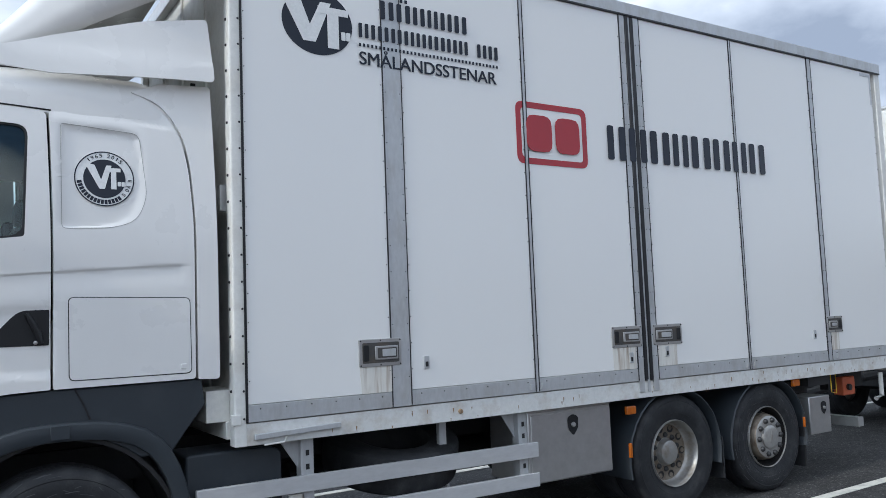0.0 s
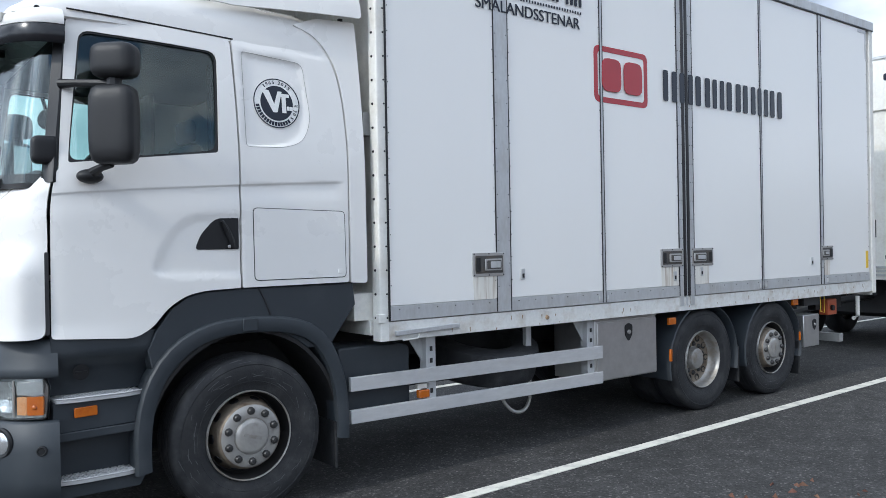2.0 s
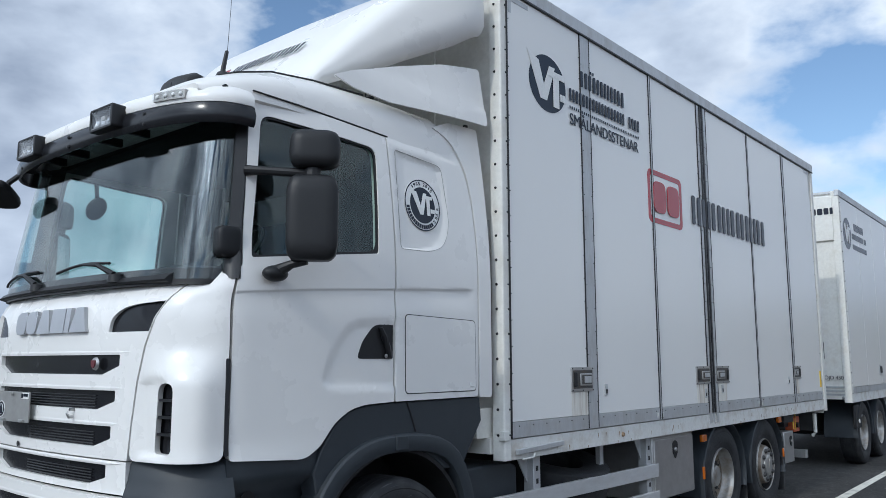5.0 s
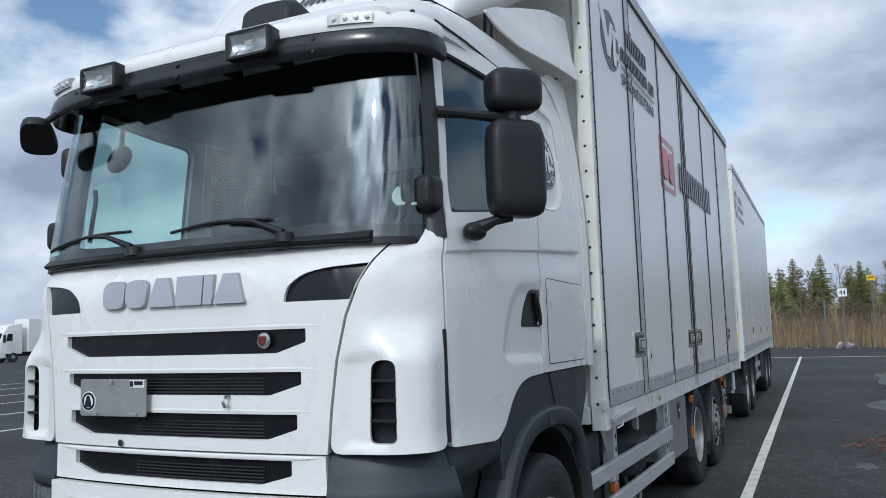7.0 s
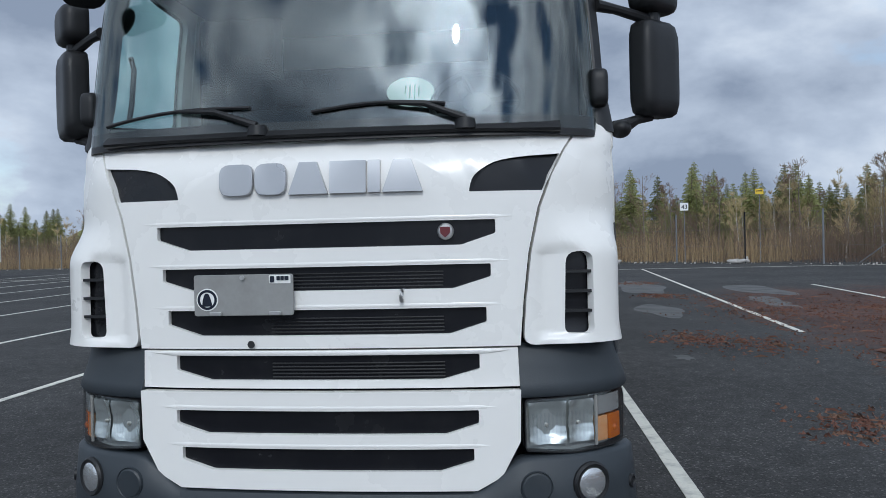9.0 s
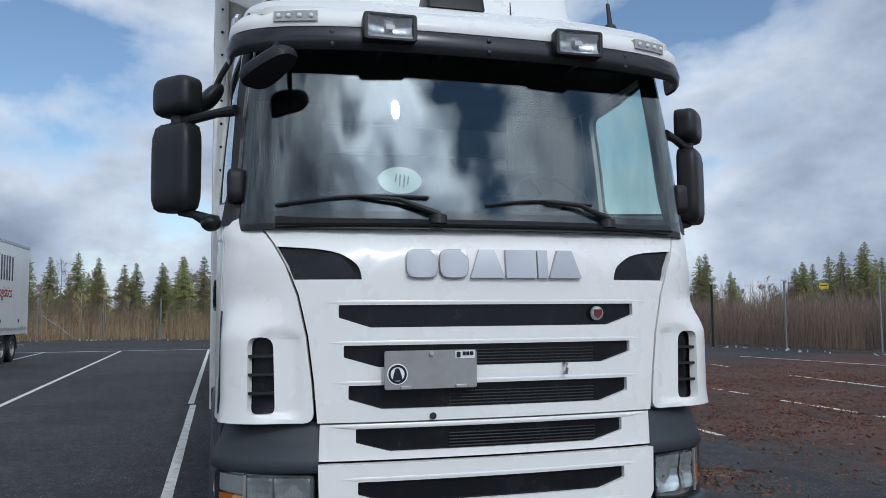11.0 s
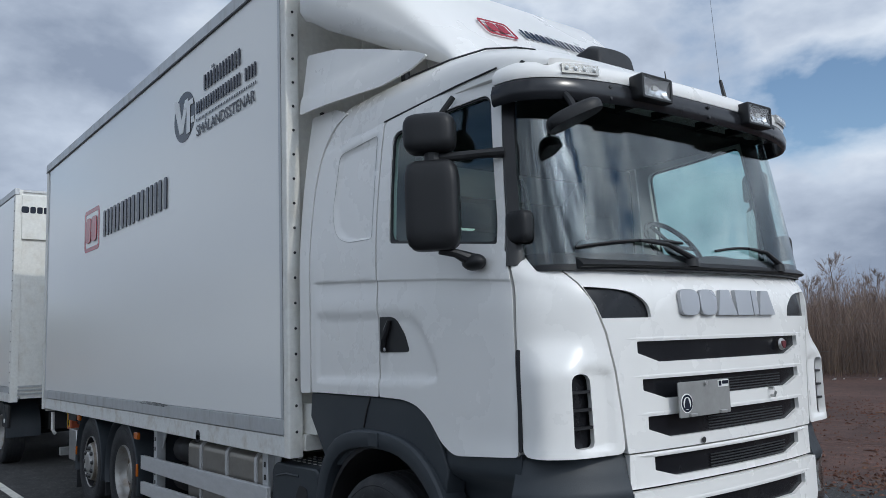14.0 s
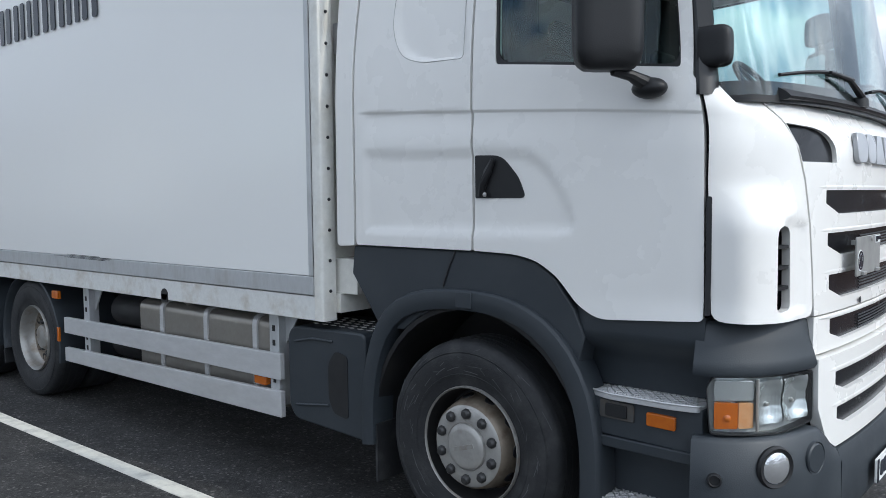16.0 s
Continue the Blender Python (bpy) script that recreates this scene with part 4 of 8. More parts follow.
    # sticker on the left quarter only
    if side < 0:
        on = lambda u, v, d: wrap(-by_x(u), v, d - 0.0150)
        r = 0.168
        decal("sticker_disc", ellipse(1.885, 2.708, r, r, 48), on, PLATEW, quarter, label="round black and white company sticker")
        decal("sticker_ring", ellipse(1.885, 2.708, r, r, 48), lambda u, v, d: on(u, v, d + 0.002), INK, quarter, [ellipse(1.885, 2.708, r - 0.007, r - 0.007, 48)])
        decal("sticker_core", ellipse(1.885, 2.708, 0.118, 0.118, 48), lambda u, v, d: on(u, v, d + 0.002), INK, quarter)
        up = lambda u, v, d: on(u, v, d + 0.004)
        decal("sticker_mark", rounded([(1.775, 2.80), (1.83, 2.79), (1.865, 2.70), (1.895, 2.79), (1.925, 2.79), (1.885, 2.645), (1.855, 2.645)], 0.004, 2), up, PLATEW, quarter)
        decal("sticker_mark", [(1.895, 2.775), (1.975, 2.775), (1.975, 2.752), (1.950, 2.752), (1.950, 2.645), (1.920, 2.645), (1.920, 2.752), (1.895, 2.752)], lambda u, v, d: up(u, v, d + 0.002), PLATEW, quarter)
        bars("sticker_mark", 1.957, 1.998, 2.665, 2.692, (1, 1), up, PLATEW, quarter)
        for word, a0, a1, kind in (("1965", 128, 98, 0), ("2015", 80, 50, 0), ("marks", 190, 305, 1), ("50", 318, 332, 0), ("AR", 342, 358, 0)):
            n = len(word) if not kind else 15
            for i in range(n):
                a = radians(a0 + (a1 - a0) * i / (n - 1))
                low_side = kind or a0 > 300
                cx, cz = 1.885 + 0.142 * math.cos(a), 2.708 + 0.142 * math.sin(a)
                tilt = a - math.pi / 2 if not low_side else a + math.pi / 2
                if kind:
                    o = [(cx + du * math.cos(tilt) - dv * math.sin(tilt), cz + du * math.sin(tilt) + dv * math.cos(tilt)) for du, dv in ((-0.008, -0.013), (0.008, -0.013), (0.008, 0.013), (-0.008, 0.013))]
                    decal("sticker_mark", o, lambda u, v, d: on(u, v, d + 0.002), INK, quarter)
                else:
                    wide = 0.006 if word[i] == "1" else 0.0155
                    m = Matrix.Translation(on(cx, cz, 0.003)) @ Euler((math.pi / 2, 0, 0)).to_matrix().to_4x4() @ Matrix.Rotation(tilt, 4, "Z") @ Matrix.Translation((-wide / 2, -0.011, 0))
                    lettering("sticker_letter", {"AR": "ÅR"}.get(word, word)[i], 0.032, wide, INK, quarter, m, bold_by=0.006)

# roof: rings from the front lip to the rear
ROOF = [(0.33, 3.105, 3.165, 1.05), (0.42, 3.10, 3.235, 1.10), (0.58, 3.10, 3.31, 1.135), (0.80, 3.10, 3.385, 1.15), (1.10, 3.095, 3.43, 1.155), (1.60, 3.09, 3.45, 1.16), (2.10, 3.10, 3.44, 1.16), (2.40, 2.90, 3.40, 1.16), (2.52, 2.60, 3.33, 1.15)]
rings = []
for x, z0, z1, w in ROOF:
    ring = []
    for i in range(33):
        a = math.pi * i / 32
        c, s = math.cos(a), math.sin(a)
        ring.append((x, w * math.copysign(abs(c) ** 0.42, c), z0 + (z1 - z0) * abs(s) ** 0.55))
    ring.append((x + 0.02, -w * 0.96, z0 - 0.02))
    ring.append((x + 0.02, w * 0.96, z0 - 0.02))
    rings.append(ring)
part("cab_roof", loft(rings), WHITE, truck, "white cab roof", sharp=60)
for side in (1, -1):
    part("roof_gutter", tube([(x, side * w * 0.985, z) for x, w, z in ((0.60, 1.16, 3.145), (0.9, 1.175, 3.135), (1.4, 1.178, 3.115), (1.6, 1.18, 3.105))], 0.005, 6), SEAL, truck)
    part("roof_rail", tube([(x, side * y, z) for x, y, z in ((0.50, 0.96, 3.246), (0.60, 1.0, 3.282), (0.80, 1.03, 3.333), (1.1, 1.04, 3.362), (1.5, 1.045, 3.375))], 0.0055, 6), SEAL, truck)
    part("roof_plug", lathe([(0, -0.01), (0.016, -0.01), (0.016, 0.006), (0, 0.01)], (0.45, side * 1.105, 3.13), "y", 12), BLACKP, truck)

# sun visor: white top lip and smoked lower band
def visor_x(y):
    return 0.172 + 0.17 * (abs(y) / 1.17) ** 2.6 + 0.10 * ease(1.02, 1.19, abs(y))


ys = [1.19 * math.sin(math.pi / 2 * (i / 16)) for i in range(-16, 17)]


def visor_band(a, section):
    """A slice of the visor at angle a round its plan, section as (outwards, height) pairs."""
    xf, xe, ye, p = 0.168, 0.575, 1.205, 2.7
    c, s = max(1e-6, math.cos(a)), math.sin(a)
    x, y = xe - (xe - xf) * c ** (2 / p), math.copysign(ye * abs(s) ** (2 / p), s)
    n = Vector((-(c ** (2 - 2 / p)) / (xe - xf), math.copysign(abs(s) ** (2 - 2 / p), s) / ye)).normalized()
    return [(x + n.x * d, y + n.y * d, z) for d, z in section]


BAND = [(-0.030, 3.036), (-0.008, 3.030), (0.006, 2.985), (0.0, 2.940), (-0.012, 2.925), (-0.026, 2.930), (-0.034, 2.96), (-0.038, 3.03)]
part("sun_visor", loft([visor_band(math.pi / 2 * i / 28, BAND) for i in range(-28, 29)]), VISOR, truck, "smoked dark sun visor", sharp=50)
CAP = [(-0.012, 3.036), (-0.007, 3.058), (-0.014, 3.088), (-0.045, 3.122), (-0.115, 3.160), (-0.20, 3.185), (-0.20, 3.06), (-0.03, 3.036)]
part("visor_cap", loft([visor_band(math.pi / 2 * i / 28, CAP) for i in range(-28, 29)]), WHITE, truck, "white visor top", sharp=50)
for side in (1, -1):
    turn = [radians(35.5 + 15.5 * i / 6) * side for i in range(7)]
    mk = part("marker_lamp", loft([visor_band(a, [(-0.03, 3.056), (0.002, 3.056), (0.000, 3.104), (-0.04, 3.106)]) for a in turn]), HUB, truck, "clear LED marker lamp on the roof edge")
    part("marker_lens", loft([visor_band(a, [(0.008, 3.060), (0.014, 3.061), (0.012, 3.100), (0.006, 3.101)]) for a in turn]), LENS, mk)
    for k in range(4):
        a = radians(37.5 + 3.8 * k) * side
        bm = bmesh.new()
        bmesh.ops.create_uvsphere(bm, u_segments=10, v_segments=6, radius=0.012, matrix=Matrix.Translation(visor_band(a, [(0.001, 3.080)])[0]))
        part("marker_diode", bm, PLATEW, mk)
part("visor_underside", loft([[(visor_x(y) + 0.03, y, 3.005), (visor_x(y) + 0.12, y, 3.015), (visor_x(y) + 0.12, y, 3.03), (visor_x(y) + 0.03, y, 3.03)] for y in [v * 0.93 for v in ys]]), BLACKP, truck)
for y in (0.74, 0.0, -0.74):
    for z in (2.95, 3.005):
        part("visor_bolt", lathe([(0, 0), (0.012, 0), (0.009, -0.008), (0, -0.010)], (visor_x(y) - 0.008, y, z), "x", 10, closed=False), SEAL, truck)
for y in (0.5, 0.2, -0.2, -0.5):
    part("visor_bracket", box(0.24, 0.38, y - 0.012, y + 0.012, 2.955, 3.0), BLACKP, truck)
for y in (0.485, -0.45):
    def lamp_loop(x, half, z0, z1, r):
        return [(x, u, v) for u, v in rounded([(y - half, z0), (y + half, z0), (y + half, z1), (y - half, z1)], r)]
    lamp = part("work_lamp", loft([lamp_loop(0.245, 0.09, 2.975, 3.065, 0.018), lamp_loop(0.20, 0.122, 2.957, 3.083, 0.018), lamp_loop(0.128, 0.125, 2.955, 3.085, 0.018), lamp_loop(0.122, 0.121, 2.959, 3.081, 0.016), lamp_loop(0.122, 0.106, 2.969, 3.073, 0.012), lamp_loop(0.172, 0.104, 2.971, 3.071, 0.012)]), BLACKP, truck, "square clear roof work lamp", sharp=40)
    bm = bmesh.new()
    bmesh.ops.create_grid(bm, x_segments=14, y_segments=8, size=1.0)
    for v in bm.verts:
        u, w = v.co.x, v.co.y
        flute = 0.0025 * math.cos(u * 9 * math.pi)
        v.co = Vector((0.170 - 0.020 * u * u - 0.024 * w * w + flute, y + u * 0.103, 3.021 + w * 0.049))
    part("lamp_reflector", bm, REFLECT, lamp)
    part("lamp_glass", prism(rounded([(y - 0.105, 2.970), (y + 0.105, 2.970), (y + 0.105, 3.072), (y - 0.105, 3.072)], 0.012), "x", 0.124, 0.129), LENS, lamp).visible_shadow = False
    part("lamp_bulb_shield", prism(rounded([(y - 0.02, 3.012), (y + 0.02, 3.012), (y + 0.02, 3.034), (y - 0.02, 3.034)], 0.004), "x", 0.136, 0.150), HUB, lamp)
for y in (0.42, -0.42, 0.62, -0.62, 0.03):
    part("roof_bolt", lathe([(0, 0), (0.016, 0), (0.010, 0.012), (0, 0.014)], (0.31 + 0.03 * abs(y), y, 3.145), "z", 10, closed=False), SEAL, truck)
# roof beacon hump and antennas
rings = []
for i in range(13):
    t = i / 12
    y = -0.02 - 0.165 * math.cos(math.pi * t)
    h = 0.115 * math.sin(math.pi * t) ** 0.35 + 0.004
    rings.append([(0.88 - 0.10, y, 3.40), (0.80, y, 3.42 + h), (0.88, y, 3.46 + h), (0.98, y, 3.44 + h), (1.02, y, 3.42)])
part("roof_hatch", loft(rings), BLACKP, truck, "black roof ventilator hatch", sharp=60)
part("antenna", tube([(0.60, -0.86, 3.29), (0.60, -0.86, 3.33), (0.62, -0.86, 3.44), (0.624, -0.86, 3.45), (0.66, -0.86, 4.20)], [0.02, 0.014, 0.011, 0.0016, 0.0008], 8), SEAL, truck, "thin black whip antenna")
part("antenna", tube([(0.62, -0.28, 3.30), (0.63, -0.28, 3.40)], [0.006, 0.003], 6), SEAL, truck)
part("antenna_foot", lathe([(0, 3.27), (0.05, 3.27), (0.03, 3.31), (0, 3.32)], (0.60, -0.86, 0), "z", 14), SEAL, truck)

# roof fairing
FAIR = [(0.94, 0.955, 3.26, 3.285), (1.02, 0.96, 3.33, 3.375), (1.15, 0.963, 3.44, 3.505), (1.35, 0.985, 3.53, 3.705), (1.60, 1.075, 3.645, 3.975), (1.75, 1.125, 3.718, 4.115), (1.90, 1.17, 3.79, 4.24), (2.15, 1.25, 3.905, 4.368), (2.35, 1.275, 4.02, 4.455), (2.44, 1.27, 4.06, 4.485), (2.51, 1.24, 4.11, 4.455)]


def fair_bow(x, r):
    """How far the plan of the fairing falls back towards its sides."""
    return 0.11 * max(0.0, 1 - (x - 0.94) / 1.4) * r ** 2.5


rings = []
for x, w, z0, z1 in FAIR:
    ring = []
    for i in range(57):
        a = math.pi / 2 - math.pi / 2 * math.copysign(abs(1 - i / 28) ** 0.6, 1 - i / 28)
        c, s = math.cos(a), math.sin(a)
        r = abs(c) ** 0.14
        ring.append((x + fair_bow(x, r) - 0.04 * abs(s), w * math.copysign(r, c), z0 + (z1 - z0) * abs(s) ** 0.30))
    inner = [(p[0] + 0.035, p[1] * 0.955, p[2] - 0.03) for p in reversed(ring)]
    rings.append(ring + inner)
fair = part("roof_fairing", loft(rings), WHITE, truck, "large white roof air deflector", sharp=60)


def fair_place(u, v, d):
    """u across, v up the slope."""
    xs = [f[0] for f in FAIR]
    zs = [f[3] for f in FAIR]
    ws = [f[1] for f in FAIR]
    x = v
    w = float(np.interp(x, xs, ws))
    z0, z1 = float(np.interp(x, xs, [f[2] for f in FAIR])), float(np.interp(x, xs, zs))
    c = min(0.999, abs(u) / w) ** (1 / 0.14)
    s = math.sqrt(max(0.0, 1 - c * c))
    return (x + fair_bow(x, min(1.0, abs(u) / w)) - 0.04 * s - 0.6 * d, u, z0 + (z1 - z0) * s ** 0.30 + 0.75 * d)


up = lambda u, v, d: fair_place(u, v, d + 0.006)
o = rounded([(0.535, 1.35), (0.285, 1.35), (0.285, 1.49), (0.535, 1.49)], 0.03)
sheet("fairing_frame", o, up, 0.003, RED, fair, [rounded([(0.518, 1.364), (0.302, 1.364), (0.302, 1.476), (0.518, 1.476)], 0.02)], step=0.1, bevel=0)
bars("fairing_mark", 0.49, 0.33, 1.38, 1.46, (1, 1), up, RED, fair)
bars("fairing_mark", 0.185, -0.555, 1.388, 1.472, (1, 1, 1.05, 0.9, 1.1, 1, 0.9, 1), up, INK, fair, gap=0.26, strokes=2)

# windscreen: bent round the corners to the door pillars
def screen_place(u, v, d):
    """u from -1 to 1 across, v height, d outwards."""
    f = (v - 2.10) / 0.92
    x0, xe, ye = 0.155 + 0.175 * f, 0.450 + 0.100 * f, 1.243 * tumble(v) - 0.105
    y = abs(u)
    r = min(1.0, y / ye)
    x = xe - (xe - x0) * max(0.0, 1 - r ** 2.4) ** (1 / 2.4)
    if d:
        n = Vector(((1 / (xe - x0)) * max(0.0, (xe - x) / (xe - x0)) ** 1.4 * -1, r ** 1.4 / ye)).normalized()
        return (x + n.x * d, math.copysign(y + n.y * d, u), v)
    return (x, u, v)


def screen_grid(v, d, inset=0.0, n=56):
    f = (v - 2.10) / 0.92
    ye = 1.243 * tumble(v) - 0.105 - inset
    return [screen_place(ye * math.copysign(abs(math.sin(math.pi / 2 * i / (n / 2))) ** 0.93, i), v, d) for i in range(-n // 2, n // 2 + 1)]


levels = [2.125 + (3.035 - 2.125) * i / 14 for i in range(15)]
bm = bmesh.new()
rows = [[bm.verts.new(p) for p in screen_grid(v, 0.0)] for v in levels]
for r0, r1 in zip(rows, rows[1:]):
    for i in range(len(r0) - 1):
        bm.faces.new((r0[i], r0[i + 1], r1[i + 1], r1[i]))
bm.normal_update()
bmesh.ops.solidify(bm, geom=bm.faces[:], thickness=0.006)
glass = part("windscreen", bm, SCREEN, truck, "large curved windscreen reflecting clouds", sharp=80)
glass.visible_shadow = False
part("screen_frit", loft([screen_grid(v, 0.004) + screen_grid(v, -0.010)[::-1] for v in (2.098, 2.14, 2.18)]), BLACKP, truck, sharp=60)
part("screen_top_band", loft([screen_grid(v, 0.003) + screen_grid(v, -0.010)[::-1] for v in (3.012, 3.025, 3.04)]), BLACKP, truck, sharp=60)
cowl = [[(0.128 + 0.115 * (abs(y) / 1.06) ** 2.4 + dx, y, z) for dx, z in ((0.012, 2.112), (0.004, 2.122), (0.024, 2.142), (0.055, 2.16), (0.07, 2.10))] for y in [0.985 * i / 12 for i in range(-12, 13)]]
part("wiper_cowl", loft(cowl), BLACKP, truck, "black cowl under the windscreen")
for pivot, end, blade in (((0.26, 2.165), (0.62, 2.225), ((0.98, 2.205), (0.30, 2.245))), ((-0.60, 2.165), (-0.28, 2.22), ((0.03, 2.215), (-0.52, 2.232)))):
    arm = [screen_place(pivot[0] + 0.0, pivot[1], 0.03), screen_place((pivot[0] + end[0]) / 2, (pivot[1] + end[1]) / 2 + 0.035, 0.04), screen_place(end[0], end[1] + 0.02, 0.03)]
    w = part("windscreen_wiper", tube(arm, [0.017, 0.012, 0.007], 8), BLACKP, truck, "black windscreen wiper")
    part("wiper_blade", tube([screen_place(blade[0][0] + (blade[1][0] - blade[0][0]) * i / 10, blade[0][1] + (blade[1][1] - blade[0][1]) * i / 10 + 0.02 * math.sin(math.pi * i / 10), 0.016) for i in range(11)], 0.008, 6), BLACKP, w)
    part("wiper_pivot", lathe([(0, -0.02), (0.045, -0.02), (0.04, 0.02), (0.0, 0.03)], screen_place(pivot[0], pivot[1] - 0.02, 0.01), "z", 14), BLACKP, w)
rear_place = lambda u, v, d: (2.385 - d, u, v)
emb = decal("wall_emblem", ellipse(-0.04, 2.70, 0.165, 0.10, 36), rear_place, EMBLEM, truck, thick=0.006, label="oval glowing white emblem on the cab rear wall")
for u, v, h in ((0.0, 2.715, 0.030), (-0.03, 2.70, 0.050), (-0.062, 2.695, 0.058), (-0.092, 2.70, 0.035)):
    decal("wall_emblem_mark", rounded([(u, v - h), (u - 0.009, v - h * 0.8), (u - 0.016, v + h), (u - 0.004, v + h * 0.8)], 0.003, 2), lambda p, q, d: rear_place(p, q, d + 0.007), GREEN, emb)

# ---- cab floor, rear wall, interior ----
part("cab_rear_wall", box(2.40, 2.46, -1.17, 1.17, 1.50, 3.12), CABIN, truck)
part("cab_floor", box(0.30, 2.42, -1.16, 1.16, 1.42, 1.50), CABIN, truck)
part("cab_headliner", box(0.62, 2.40, -1.10, 1.10, 3.05, 3.09), CABIN, truck)
part("bunk", box(1.66, 2.38, -1.15, 1.15, 1.9, 2.15), SEATCLOTH, truck, bevel=0.05)
rings = []
for i in range(21):
    y = -1.03 + 2.06 * i / 20
    h = 2.20 + 0.05 * math.exp(-((y + 0.55) / 0.35) ** 2)
    rings.append([(0.30 + 0.05 * abs(y) ** 2, y, 2.06), (0.32 + 0.06 * abs(y) ** 2, y, 2.17), (0.52, y, h), (0.74, y, h - 0.03), (0.80, y, h - 0.14), (0.78, y, 1.95), (0.40, y, 1.95)])
part("dashboard", loft(rings), CABIN, truck, "dark dashboard")
for y in (-0.58, 0.58):
    seat = part("cab_seat", box(1.00, 1.50, y - 0.25, y + 0.25, 1.85, 1.98), SEATCLOTH, truck, "dark cloth cab seat", bevel=0.04)
    bm = box(1.42, 1.54, y - 0.24, y + 0.24, 1.97, 2.46)
    part("seat_back", bm, SEATCLOTH, seat, bevel=0.05)
    part("headrest", box(1.45, 1.53, y - 0.13, y + 0.13, 2.48, 2.64), SEATCLOTH, seat, bevel=0.035)
    part("seat_base", box(1.05, 1.45, y - 0.2, y + 0.2, 1.5, 1.85), CABIN, seat)
bm = bmesh.new()
ring = [Vector((0.22 * math.cos(2 * math.pi * i / 28), 0.22 * math.sin(2 * math.pi * i / 28), 0)) for i in range(29)]
tilt = Matrix.Translation((0.88, -0.60, 2.345)) @ Matrix.Rotation(radians(-52), 4, "Y")
wheel_rim = part("steering_wheel", tube([tilt @ p for p in ring], 0.017, 8, bm), BLACKP, truck, "black steering wheel")
part("steering_hub", lathe([(0, -0.04), (0.07, -0.03), (0.07, 0.01), (0, 0.015)], (0, 0, 0), "z", 16), BLACKP, wheel_rim).matrix_basis = tilt
for a in (20, 160, 270):
    d = Vector((math.cos(radians(a)), math.sin(radians(a)), 0))
    part("spoke", tube([tilt @ (d * 0.05), tilt @ (d * 0.21)], 0.014, 6), BLACKP, wheel_rim)
for side in (1, -1):
    if side > 0:
        part("grab_handle", tube([(0.55, side * 1.03, 2.28), (0.54, side * 1.01, 2.35), (0.57, side * 1.01, 2.52), (0.58, side * 1.03, 2.58)], 0.013, 8), BLACKP, truck)
    rows = []
    for z in (2.10, 2.4, 2.7, 3.04):
        rows.append([(1.63 + 0.022 * math.sin(k * 1.9), side * (0.62 + 0.052 * k), z) for k in range(11)] + [(1.66 + 0.022 * math.sin(k * 1.9), side * (0.62 + 0.052 * k), z) for k in range(10, -1, -1)])
    part("cab_curtain", loft(rows), SEATCLOTH, truck, "dark gathered cab curtain")
    part("door_lining", prism([(0.60, 1.55), (1.56, 1.55), (1.56, 2.33), (0.60, 2.22)], "y", side * 1.15, side * 1.17), CABIN, truck)

# ---- bumper, lamps, steps, wheel arch ----
def on_skin(profile, s, z, d, seg=24):
    """A turned shape whose axis stands on the cab skin; distances grow outwards."""
    p, q = Vector(wrap(s, z, d)), Vector(wrap(s, z, d + 0.1))
    bm = lathe([(r, h) for r, h in profile], (0, 0, 0), "z", seg, closed=False)
    bmesh.ops.transform(bm, verts=bm.verts, matrix=Matrix.Translation(p) @ (q - p).to_track_quat("Z", "Y").to_matrix().to_4x4())
    return bm


